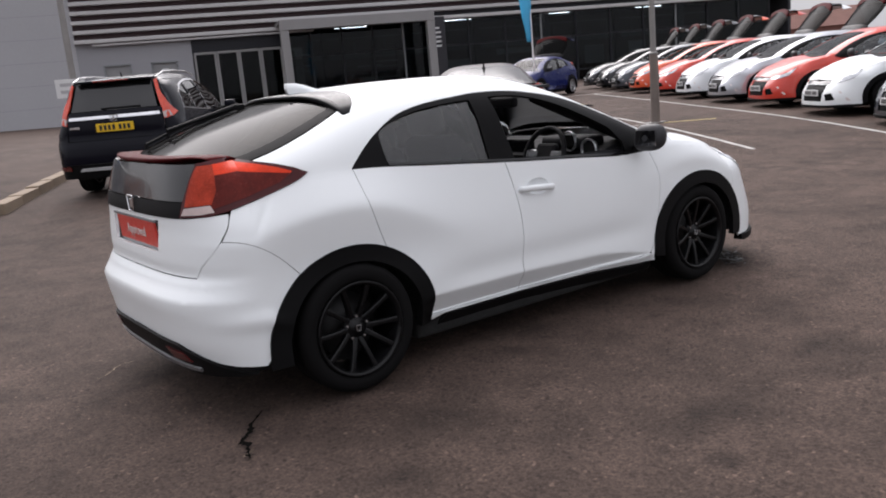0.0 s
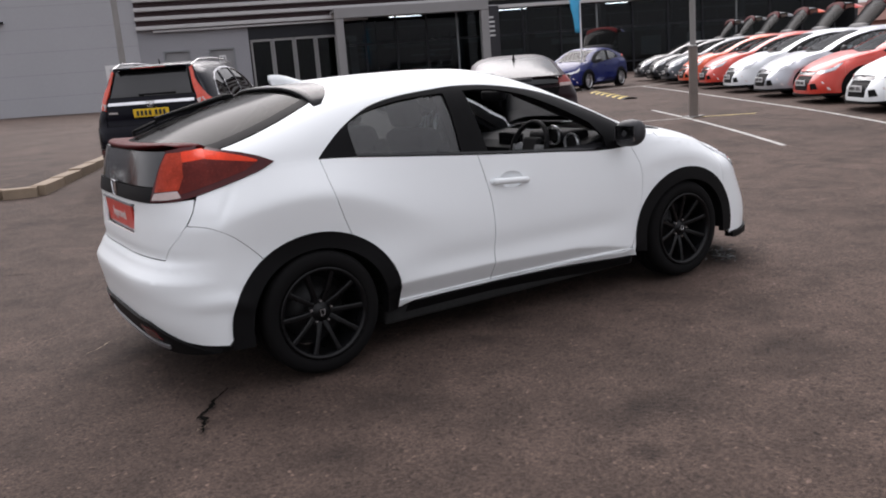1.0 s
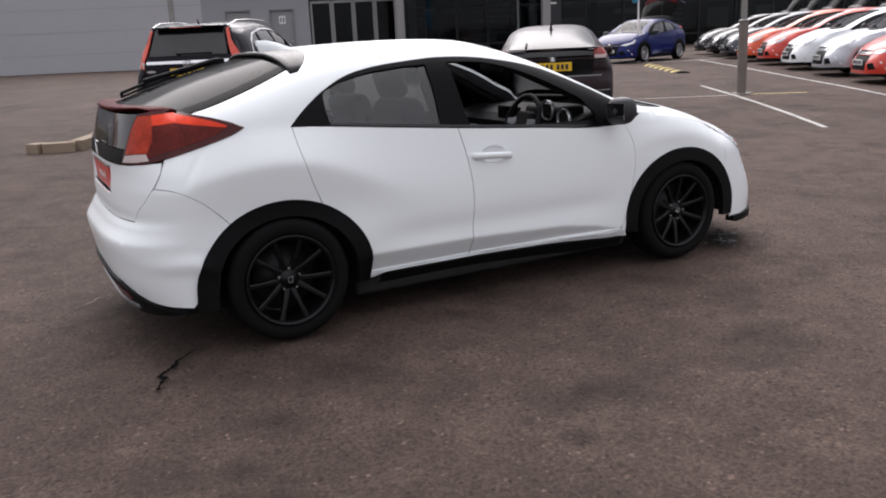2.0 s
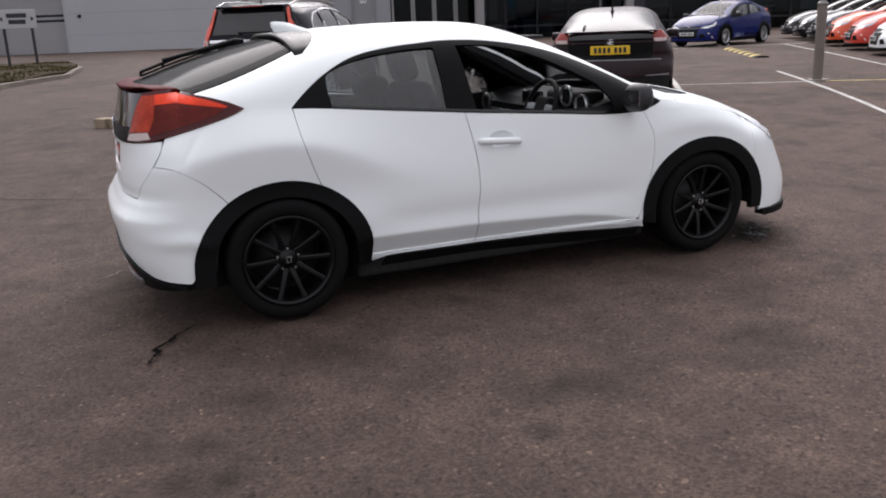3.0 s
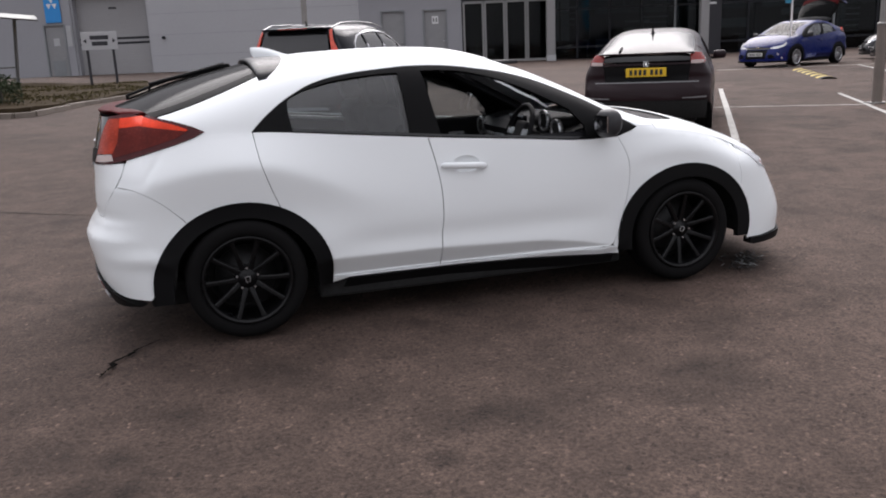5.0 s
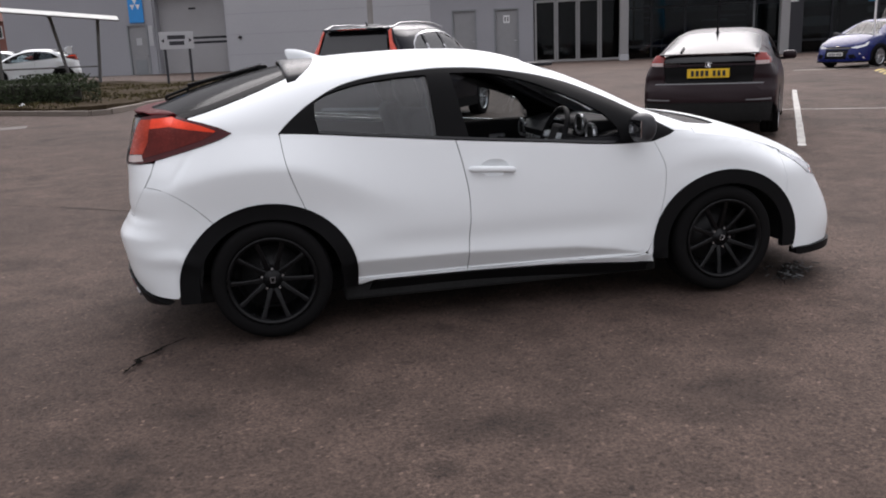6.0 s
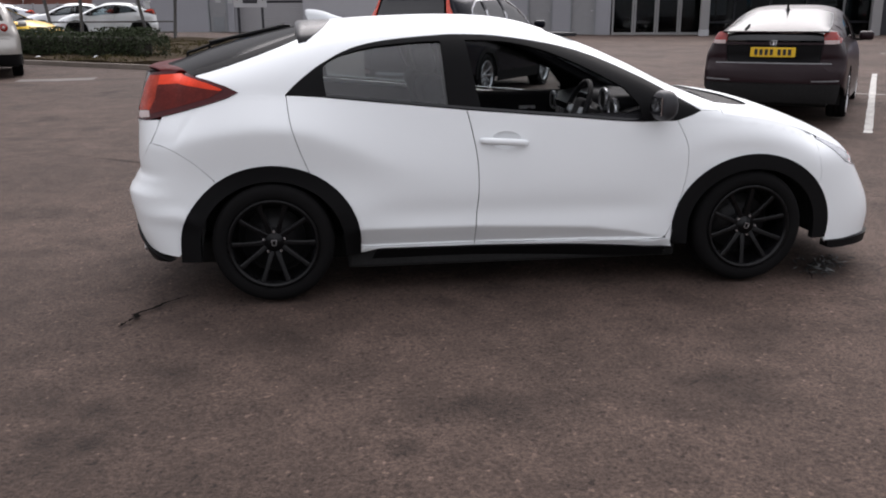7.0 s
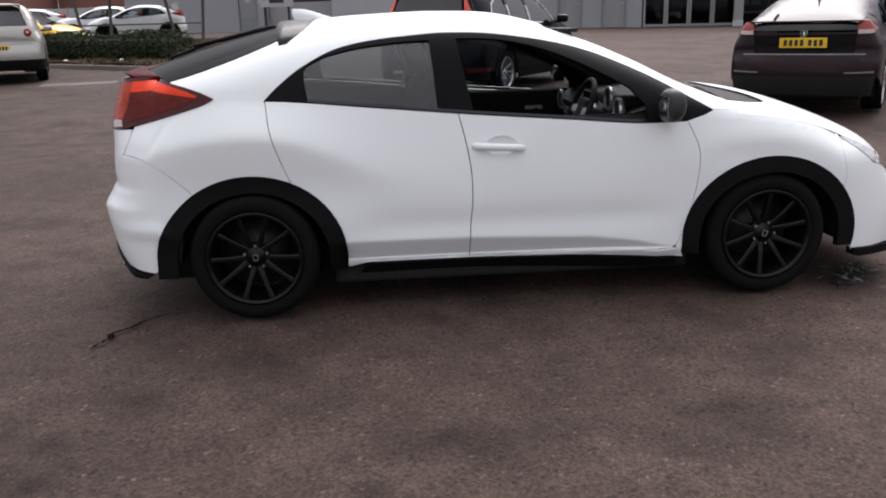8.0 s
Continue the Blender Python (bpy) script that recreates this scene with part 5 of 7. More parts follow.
# the room's dimness is put into these dark wall, ceiling and floor colours
ROOM_SHADE = surf("showroom_interior_shade", (0.022, 0.024, 0.028), 0.7, var=0.3, scale=0.5, fine=4)
ROOM_FLOOR = surf("showroom_floor", (0.07, 0.07, 0.07), 0.25, var=0.1)
ROOM_WHITE = surf("showroom_panel", (0.6, 0.6, 0.6), 0.6, var=0.08)
SIGN_BLUE = surf("blue_sign", (0.02, 0.22, 0.55), 0.4, var=0.05)
SIGN_DARK = surf("dark_sign", (0.02, 0.02, 0.025), 0.4, var=0.05)
SIGN_GREY = surf("grey_sign", (0.36, 0.36, 0.37), 0.45, var=0.06)
TUBE = surf("ceiling_tube", (1.0, 0.97, 0.92), 0.5, var=0, emit=7.0)
SHOW_GLASS = glass("showroom_glass", (0.58, 0.66, 0.70), 0.58, ior=1.45, tone=0.4)


def place(ob):
    """Set a top-level thing built in the building's local frame."""
    ob.matrix_basis = BM
    return ob


# rear walls and side walls with openings left between their stretches
wall = place(thing("wall_front", "long grey metal-clad front wall of the workshop and showroom", "wall", kind="structure"))
TOP = 8.2


def wall_piece(x0, x1, z0, z1, material, y0=0.0, y1=0.25, name="wall_panel"):
    return part(name, box(((x0 + x1) / 2, (y0 + y1) / 2, (z0 + z1) / 2), (x1 - x0, y1 - y0, z1 - z0), 0), material, wall)


wall_piece(-30.7, -23.2, 0.1, TOP, WALL_GREY)
wall_piece(-23.2, -22.05, 3.46, TOP, WALL_GREY)
wall_piece(-22.05, -21.6, 0.1, TOP, WALL_GREY)
wall_piece(-21.6, -17.35, 5.05, TOP, WALL_GREY)
wall_piece(-17.35, -5.9, 0.1, TOP, WALL_PALE, -0.02)
wall_piece(-5.9, -4.72, 0.1, 4.5, WALL_GREY)
wall_piece(-4.72, -3.48, 3.40, 4.5, WALL_GREY)
wall_piece(-3.48, -2.46, 0.1, 4.5, WALL_GREY)
wall_piece(-2.46, -1.22, 3.38, 4.5, WALL_GREY)
wall_piece(-1.22, -0.42, 0.1, 4.5, WALL_GREY)
wall_piece(-0.42, 4.2, 3.74, 4.5, DARK_CLAD)
wall_piece(4.2, 36.0, 4.55, 5.2, DARK_CLAD, 0.0, 0.3, "dark_fascia")
wall_piece(-5.9, 36.0, 4.5, TOP, FIN_GAP, 0.02, 0.25, "louvre_backing")
# horizontal joints of the pale cladding
for z in (1.6, 2.7, 3.8, 4.9, 6.0):
    part("cladding_joint", box((-11.6, -0.022, z), (11.4, 0.012, 0.018)), WALL_GREY, wall)
for i in range(8):
    z = 4.52 + 0.455 * i
    part("louvre_fin", box((15.0, -0.16, z + 0.09), (41.8, 0.34, 0.19), 0.03), FIN, wall)
for x in (-12.2, -19.2):
    bmw = box((x, -0.14, 4.2 if x < -15 else 5.3), (0.34, 0.26, 0.10), 0.02)
    part("wall_light", bmw, DARK_CLAD, wall)
part("vent_cowl", box((-16.6, -0.08, 2.55), (0.16, 0.16, 0.14), 0.03), DARK_CLAD, wall)
part("ledge", box((0.4, -0.10, 4.42), (11.0, 0.30, 0.10), 0.01), FIN, wall)

# workshop shutter in its recess
sh = place(thing("roller_shutter", "closed grey roller shutter with a dark band, set back in the wall", "shutter", kind="structure"))
for i in range(34):
    z0 = 0.62 + i * 0.13
    part("slat", box((-19.48, 0.55, z0 + 0.063), (4.2, 0.05, 0.128), 0.006), SHUTTER if i not in (13, 15) else DARK_CLAD, sh)
part("jamb", box((-21.55, 0.35, 2.75), (0.1, 0.5, 4.7)), WALL_GREY, sh)
part("jamb", box((-17.40, 0.35, 2.75), (0.1, 0.5, 4.7)), WALL_PALE, sh)
part("head", box((-19.48, 0.35, 5.08), (4.3, 0.5, 0.12)), WALL_GREY, sh)


def flush_door(x0, x1, top, label, sign=False, pane=False):
    d = place(thing("door", label, "door", kind="structure"))
    base = 0.55
    part("leaf", box(((x0 + x1) / 2, 0.10, (top + base) / 2), (x1 - x0 - 0.06, 0.06, top - base), 0.01), DOOR_GREY, d)
    for x in (x0, x1):
        part("door_frame", box((x, 0.05, (top + base) / 2), (0.07, 0.16, top - base + 0.06)), FRAME_GREY, d)
    part("door_head", box(((x0 + x1) / 2, 0.05, top), (x1 - x0 + 0.07, 0.16, 0.07)), FRAME_GREY, d)
    part("door_handle", box((x1 - 0.16, 0.04, 1.75), (0.14, 0.06, 0.04), 0.01), ALLOY, d)
    if sign:
        s = part("door_sign", box(((x0 + x1) / 2, 0.06, top - 0.52), (0.34, 0.012, 0.40)), ROOM_WHITE, d, "small white notice with two dark marks")
        for q in (-0.07, 0.07):
            part("sign_mark", box(((x0 + x1) / 2 + q, 0.05, top - 0.52), (0.06, 0.006, 0.22)), SIGN_DARK, s)
    if pane:
        part("notice", box(((x0 + x1) / 2 + 0.02, 0.06, 2.55), (0.34, 0.012, 0.4)), SIGN_GREY, d, "faded paper notice")
        part("kick_plate", box(((x0 + x1) / 2, 0.06, 1.1), (0.7, 0.012, 0.9)), FRAME_GREY, d)


flush_door(-4.72, -3.48, 3.40, "closed plain grey service door in the grey wall")
flush_door(-2.46, -1.22, 3.38, "closed grey service door with a small white notice", sign=True)
flush_door(-23.2, -22.05, 3.46, "closed grey workshop door with a paper notice", pane=True)
nb = place(thing("wall_notice", "narrow pale notice board on the grey wall", "sign"))
part("board", box((-21.82, -0.03, 2.85), (0.26, 0.03, 1.1), 0.005), SIGN_GREY, nb)
ms = place(thing("test_station_sign", "blue hanging sign with three white triangles", "sign"))
part("board", box((-22.55, -0.06, 4.45), (0.86, 0.06, 1.75), 0.01), SIGN_BLUE, ms)
for dx, dz in ((-0.16, 0.0), (0.16, 0.0), (0.0, 0.28)):
    bmt = bmesh.new()
    bmt.faces.new([bmt.verts.new((-22.55 + dx + a, -0.095, 4.28 + dz + b)) for a, b in ((-0.14, 0.28), (0.14, 0.28), (0, 0))])
    part("triangle", bmt, ROOM_WHITE, ms)

# glazed folding doors
gd = place(thing("glazed_doors", "four-leaf grey-framed glazed doors of the showroom", "door", kind="structure"))
for i in range(4):
    x0 = -0.36 + i * 1.13
    leaf = new("door_leaf")
    leaf.parent = gd
    for x in (x0 + 0.06, x0 + 1.07):
        part("stile", box((x, 0.05, 2.1), (0.10, 0.09, 3.2), 0.01), PORTAL_GREY, leaf)
    for z in (0.60, 3.66):
        part("rail", box((x0 + 0.565, 0.05, z), (0.92, 0.08, 0.12), 0.01), PORTAL_GREY, leaf)
    pn = part("pane", box((x0 + 0.565, 0.06, 2.1), (0.93, 0.015, 3.05)), SHOW_GLASS, leaf)
    pn.visible_shadow = False

# entrance portal
po = place(thing("entrance_portal", "pale grey square entrance portal in front of the showroom", "portal", kind="structure"))
for x in (4.12, 11.75):
    part("column", box((x, -2.2, 2.5), (0.42, 0.42, 4.3), 0.02), PORTAL_GREY, po)
part("beam", box((7.93, -2.2, 4.62), (8.05, 0.46, 0.52), 0.02), PORTAL_GREY, po)
part("canopy", box((7.93, -1.0, 4.78), (8.05, 2.2, 0.14), 0.01), PORTAL_GREY, po)
part("base_block", box((4.12, -2.2, 0.55), (0.46, 0.46, 0.55), 0.02), SIGN_GREY, po)

# shopfront glazing with its frame, and the rooms behind it
gl = place(thing("window_showroom", "tall dark shopfront glazing in grey frames", "window", kind="structure"))
xs_m = [4.35, 5.7, 7.4, 9.1, 10.8, 12.5, 14.6, 16.8, 19.0, 21.2, 23.4, 25.6, 27.8, 30.0, 32.2, 34.4]
for i, x in enumerate(xs_m):
    part("mullion", box((x, 0.05, 2.5), (0.09, 0.14, 4.2), 0.01), DARK_CLAD if i % 4 else FRAME_GREY, gl)
for z in (0.5, 1.15, 3.1, 4.5):
    part("transom", box((19.4, 0.06, z), (30.1, 0.10, 0.09), 0.01), DARK_CLAD, gl)
for a, b in zip(xs_m, xs_m[1:]):
    for z0, z1 in ((0.55, 1.1), (1.2, 3.05), (3.15, 4.45)):
        p = part("pane", box(((a + b) / 2, 0.07, (z0 + z1) / 2), (b - a - 0.09, 0.012, z1 - z0)), SHOW_GLASS, gl)
        p.visible_shadow = False
# near-black colour on walls and ceiling stands in for the shade indoors
room = place(thing("showroom_room", "showroom interior behind the glass, its dimness put into dark surfaces", "room", kind="structure"))
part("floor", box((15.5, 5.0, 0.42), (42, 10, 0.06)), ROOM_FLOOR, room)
part("back_wall", box((15.5, 9.0, 2.6), (42, 0.2, 4.6)), ROOM_SHADE, room)
part("side_wall", box((-5.7, 4.6, 2.6), (0.2, 9, 4.6)), ROOM_SHADE, room)
part("side_wall", box((36.0, 4.6, 2.6), (0.2, 9, 7.0)), ROOM_SHADE, room)
part("ceiling", box((15.5, 4.6, 4.85), (42, 9, 0.1)), ROOM_SHADE, room)
rnd = random.Random(11)
for i in range(9):
    x = 5.5 + i * 3.3
    t1 = place(thing("ceiling_light", "long lit ceiling tube in the showroom", "lamp"))
    part("tube", box((x, 2.0 + 2.5 * (i % 2), 4.72), (1.9, 0.10, 0.05), 0.01), TUBE, t1)
for i, (x, w, z, h, m_) in enumerate(((5.0, 1.0, 2.6, 2.2, ROOM_WHITE), (9.3, 1.4, 2.4, 0.10, ROOM_WHITE), (9.3, 1.4, 2.0, 0.10, ROOM_WHITE), (9.3, 1.5, 1.5, 0.5, SIGN_GREY), (14.2, 2.4, 2.1, 0.5, ROOM_WHITE), (18.4, 2.2, 2.6, 0.35, SIGN_GREY), (23.4, 1.3, 2.0, 1.1, ROOM_WHITE), (26.6, 1.2, 2.1, 1.0, ROOM_WHITE), (30.0, 1.6, 2.3, 0.9, ROOM_WHITE))):
    pnl = place(thing("display_stand", "pale display board on a dark stand inside the showroom", "stand"))
    part("board", box((x, 2.2 + 0.4 * (i % 3), z), (w, 0.06, h), 0.01), m_, pnl)
    part("board_stand", box((x, 2.24 + 0.4 * (i % 3), (z + 0.45) / 2), (0.08, 0.05, z - 0.4)), DARK_CLAD, pnl)
def slatted_rack(x, y, w, z0, n, label):
    """Upright rack of pale horizontal shelves between two dark posts."""
    o = place(thing("display_rack", label, "rack"))
    for i in range(n):
        part("shelf", box((x, y, z0 + 0.30 * i), (w, 0.35, 0.07), 0.01), ROOM_WHITE if i % 2 else SIGN_GREY, o)
    for q in (-1, 1):
        part("rack_post", box((x + q * w / 2, y, (z0 + 0.3 * n + 0.45) / 2), (0.07, 0.36, z0 + 0.3 * n - 0.45)), DARK_CLAD, o)
    return o


slatted_rack(5.35, 1.5, 0.9, 2.35, 4, "tall rack with pale shelves behind the showroom glass")
slatted_rack(10.2, 2.4, 1.5, 1.7, 6, "broad rack with pale shelves behind the showroom glass")
slatted_rack(20.6, 2.2, 1.2, 1.4, 5, "low rack with pale shelves behind the showroom glass")
for x, w in ((7.6, 2.2), (16.2, 2.6)):
    o = place(thing("reception_desk", "pale grey reception desk inside the showroom", "desk"))
    part("desk_front", box((x, 2.6, 0.95), (w, 0.1, 1.0), 0.02), SIGN_GREY, o)
    part("desk_top", box((x, 2.9, 1.48), (w + 0.1, 0.8, 0.06), 0.015), ROOM_WHITE, o)
for i, x in enumerate((6.6, 11.2, 15.4, 19.8, 24.4, 28.8)):
    part("column", box((x, 1.1, 2.6), (0.34, 0.34, 4.4), 0.02), FRAME_GREY if i % 2 else DARK_CLAD, room)
part("mezzanine_edge", box((19.0, 3.4, 3.05), (26.0, 0.2, 0.30), 0.01), FRAME_GREY, room)
for i in range(14):
    part("mezzanine_rail", box((6.9 + 1.8 * i, 3.35, 3.62), (0.05, 0.05, 0.85)), FRAME_GREY, room)
part("mezzanine_handrail", box((19.0, 3.35, 4.06), (26.0, 0.06, 0.06)), ALLOY, room)
# list of departments on a dark pylon beside the portal
py = place(thing("pylon_sign", "dark upright pylon sign with pale lines of writing", "sign"))
part("slab", box((12.55, -0.5, 2.55), (1.0, 0.2, 4.2), 0.02), SIGN_DARK, py)
for i in range(5):
    part("text_bar", box((12.55, -0.612, 4.05 - 0.24 * i), (0.46 if i != 0 else 0.34, 0.008, 0.10)), ROOM_WHITE, py)
# roof slab closes the building
rf = place(thing("roof_slab", "flat roof of the building", "roof", kind="structure"))
part("deck", box((2.6, 7.0, TOP + 0.1), (67, 14.5, 0.2)), DARK_CLAD, rf)
part("end_wall", box((-30.6, 7.0, 4.1), (0.25, 13.9, 8.2)), WALL_GREY, rf)
part("end_wall", box((35.9, 7.0, 6.3), (0.25, 13.9, 3.6)), DARK_CLAD, rf)
# paved strip and loose kerbs before the doors
pv = place(thing("pavement", "raised paved strip along the foot of the building", "pavement", kind="structure"))
part("slab", box((1.0, -1.1, 0.42), (30, 2.2, 0.14), 0.01), PAVING, pv)
part("kerb", box((1.0, -2.25, 0.42), (30, 0.14, 0.16), 0.02), KERB, pv)
for x, y in ((-0.4, -3.1), (1.2, -3.0), (2.6, -3.3)):
    kb = place(thing("loose_kerb_stone", "pale kerb stone lying on the ground before the doors", "kerb"))
    part("stone", box((x, y, 0.40), (1.4, 0.24, 0.14), 0.02), PAVING, kb)

# ---------------------------------------------------------------- yard furniture, beds and hedge
STEEL = surf("galvanised_steel", (0.24, 0.23, 0.22), 0.5, metal=0.5, var=0.15)
POST_BROWN = surf("brown_sleeve", (0.15, 0.125, 0.11), 0.6, var=0.2, scale=3)
LEAF = surf("hedge_leaf", (0.022, 0.030, 0.014), 0.7, var=0.4, scale=2, fine=30, spec=0.1)
TWIG = surf("hedge_core", (0.022, 0.020, 0.014), 0.9, var=0.4)
GRASS = surf("grass_blade", (0.060, 0.050, 0.022), 0.8, spec=0.1, var=0.4, scale=2, fine=20)
FLAG_BLUE = surf("blue_flag_cloth", (0.04, 0.36, 0.62), 0.7, var=0.15, scale=3, fine=30)
POLE_WHITE = surf("white_pole", (0.7, 0.7, 0.7), 0.4, var=0.05)
BRICK = surf("red_brick", (0.20, 0.09, 0.07), 0.85, var=0.2, scale=0.5, fine=12)
TILE = surf("brown_roof_tile", (0.16, 0.08, 0.065), 0.85, var=0.2, scale=0.8, fine=14)


def G(x, y):
    return float(rise(x, y))


def lamp_column(x, y, label):
    o = thing("lamp_column", label, "lamp post", pose(x, y, G(x, y)))
    part("base_plate", box((0, 0, 0.01), (0.30, 0.30, 0.02), 0.004), STEEL, o)
    bm = bmesh.new()
    rod(bm, (0, 0, 0), (0, 0, 1.32), 0.085, 0.083, 20)
    part("sleeve", bm, POST_BROWN, o)
    bm = bmesh.new()
    rod(bm, (0, 0, 1.32), (0, 0, 6.0), 0.055, 0.045, 16)
    part("shaft", bm, STEEL, o)
    v, f = revolve([(0.055, 0.0), (0.09, 0.0), (0.09, 0.03), (0.055, 0.05)], 18, closed=False)
    c = mesh_object("collar", [(a, c2, b) for a, b, c2 in v], f, STEEL, o)
    c.matrix_basis = pose(0, 0, 1.30)
    bm = bmesh.new()
    rod(bm, (0, 0, 6.0), (0.5, 0, 6.2), 0.03, n=8)
    part("arm", bm, STEEL, o)
    part("lantern", box((0.7, 0, 6.2), (0.5, 0.2, 0.1), 0.03), STEEL, o)
    return o


lamp_column(11.2, 6.5, "slim grey lamp column with a brown sleeve at its foot, on the bay line")

# thin post behind the off-roader
o = thing("post", "slim grey post standing behind the dark off-roader", "post", pose(2.85, 15.6, G(2.85, 15.6)))
bm = bmesh.new()
rod(bm, (0, 0, 0), (0, 0, 6.0), 0.075, 0.06, 14)
part("shaft", bm, STEEL, o)
part("base_plate", box((0, 0, 0.01), (0.3, 0.3, 0.02)), STEEL, o)
part("plate", box((-0.10, -0.09, 1.62), (0.62, 0.02, 0.40), 0.004), ROOM_WHITE, o, "small pale sign plate")
for z in (1.70, 1.55):
    part("plate_writing", box((-0.10, -0.102, z), (0.44, 0.004, 0.07)), SIGN_GREY, o)

# feather flag
o = thing("feather_flag", "blue feather flag on a white pole", "flag", pose(18.9, 18.15, G(18.9, 18.15)))
bm = bmesh.new()
rod(bm, (0, 0, 0), (0, 0, 5.6), 0.035, 0.02, 10)
part("pole", bm, POLE_WHITE, o)
part("foot", box((0, 0, 0.03), (0.5, 0.5, 0.06), 0.01), STEEL, o)
v, f = [], []
for i in range(19):
    z = 2.0 + 3.4 * i / 18
    w = 0.72 * min(1, 0.55 + i / 9) * (1 - max(0, (i - 13) / 6) ** 2)
    for j in range(6):
        s = j / 5
        v.append((-w * s * 0.94, -w * s * 0.34 + 0.06 * math.sin(3 * s + 0.6 * i), z))
for i in range(18):
    for j in range(5):
        f.append((i * 6 + j, i * 6 + j + 1, (i + 1) * 6 + j + 1, (i + 1) * 6 + j))
cloth = mesh_object("cloth", v, f, FLAG_BLUE, o)
so = cloth.modifiers.new("thickness", "SOLIDIFY")
so.thickness = 0.004

# speed hump of yellow and black pieces
o = thing("speed_hump", "yellow and black rubber speed hump across the lane", "speed hump", kind="thing")
PLASTIC_Y = surf("yellow_rubber", (0.45, 0.33, 0.08), 0.7, var=0.25, scale=5)
a, b = Vector((17.6, 16.1)), Vector((15.1, 12.05))
ang = math.degrees(math.atan2(b.y - a.y, b.x - a.x))
for i in range(12):
    c = a + (b - a) * (i + 0.5) / 12
    bm = bmesh.new()
    L = (b - a).length / 12 * 0.97
    pr = [(-0.2, 0), (-0.14, 0.03), (-0.05, 0.05), (0.05, 0.05), (0.14, 0.03), (0.2, 0)]
    r0 = [bm.verts.new((-L / 2, y, z)) for y, z in pr]
    r1 = [bm.verts.new((L / 2, y, z)) for y, z in pr]
    for j in range(5):
        bm.faces.new((r0[j], r0[j + 1], r1[j + 1], r1[j]))
    bm.faces.new(r0)
    bm.faces.new(r1[::-1])
    bmesh.ops.recalc_face_normals(bm, faces=bm.faces[:])
    p = part("hump_piece", bm, PLASTIC_Y if i % 2 == 0 else BLACK_TRIM, o)
    p.matrix_basis = pose(c.x, c.y, G(c.x, c.y), 0, 0, ang)


def kerb_run(name, pts, label, h=0.12, w=0.15, length=0.9, closed=False, stone=None):
    """Kerb stones laid end to end along a line."""
    o = thing(name, label, "kerb", kind="structure")
    rnd = random.Random(len(pts))
    line = [Vector(p) for p in pts]
    base = bpy.data.meshes.new("kerb_stone")
    bm = box((0, 0, (h - 0.06) / 2), (length * 0.997, w, h + 0.06), 0.012)
    bm.to_mesh(base)
    bm.free()
    base.materials.append(stone or KERB)
    for a, b in zip(line, line[1:]):
        d = b - a
        n = max(1, round(d.length / length))
        for i in range(n):
            c = a + d * (i + 0.5) / n
            k = new("kerb_stone", base)
            k.parent = o
            k.matrix_basis = pose(c.x, c.y, G(c.x, c.y) + rnd.uniform(-0.006, 0.006), 0, 0, math.degrees(math.atan2(d.y, d.x)) + rnd.uniform(-0.5, 0.5)) @ Matrix.Diagonal((d.length / n / length, 1, 1, 1))
    return o


def fill(name, pts, h, material, label, bump=0.0, res=0.5):
    """A filled bed or island whose top lies h over the tarmac."""
    fm = lambda u, v: np.stack([u, v, np.array([G(a, b) for a, b in zip(u, v)]) + h + bump * (np.sin(u * 2.1) * np.cos(v * 1.7) * 0.5 + 0.5)], -1)
    ob = panel(name, fm, pts, material, None, res=res, rim=0.2)
    return tagged(ob, label, "ground", kind="structure")


isl = [(-0.72, 8.55), (-0.58, 8.36), (-0.16, 8.24), (1.40, 11.70), (2.7, 14.7), (1.8, 15.1), (0.5, 12.0)]
kerb_run("kerb_island", [isl[i] for i in (0, 1, 2, 3, 4)], "weathered tan concrete kerb of a low island", h=0.13, w=0.21, length=0.9)
fill("island_top", inset(isl, 0.07), 0.10, ASPHALT, "tarmac-filled top of the kerbed island")
bed = [(-14.5, 24.2), (-8.0, 19.4), (-3.85, 16.15), (-3.45, 16.35), (-2.68, 19.3), (-1.33, 22.3), (-0.95, 27.5), (-1.5, 32.5), (-14.5, 33.0)]
kerb_run("kerb_bed", bed[:8], "weathered concrete kerb round the planted bed", length=0.9, stone=KERB_DARK)
fill("planted_bed", inset(bed, 0.08), 0.13, SOIL, "brown earth and moss of the planted bed", 0.10)

# grass and moss on the bed
rnd = random.Random(5)
v, f = [], []
for _ in range(9000):
    x, y = rnd.uniform(-7.5, -0.9), rnd.uniform(16.4, 32)
    inside = False
    for i in range(len(bed)):
        (x1, y1), (x2, y2) = bed[i - 1], bed[i]
        if (y1 > y) != (y2 > y) and x < (x2 - x1) * (y - y1) / (y2 - y1) + x1:
            inside = not inside
    if not inside or math.sin(x * 1.3) * math.cos(y * 0.9) + rnd.uniform(-0.5, 0.5) < -0.1:
        continue
    z = G(x, y) + 0.12 + 0.10 * (math.sin(x * 2.1) * math.cos(y * 1.7) * 0.5 + 0.5)
    t = rnd.uniform(0, 6.28)
    hh = rnd.uniform(0.03, 0.09)
    dx, dy = 0.03 * math.cos(t), 0.03 * math.sin(t)
    k = len(v)
    v += [(x - dx, y - dy, z), (x + dx, y + dy, z), (x + rnd.uniform(-0.05, 0.05), y + rnd.uniform(-0.05, 0.05), z + hh)]
    f.append((k, k + 1, k + 2))
tagged(mesh_object("grass", v, f, GRASS, smooth=False), "thin yellow-green grass on the bed", "grass", kind="stuff")

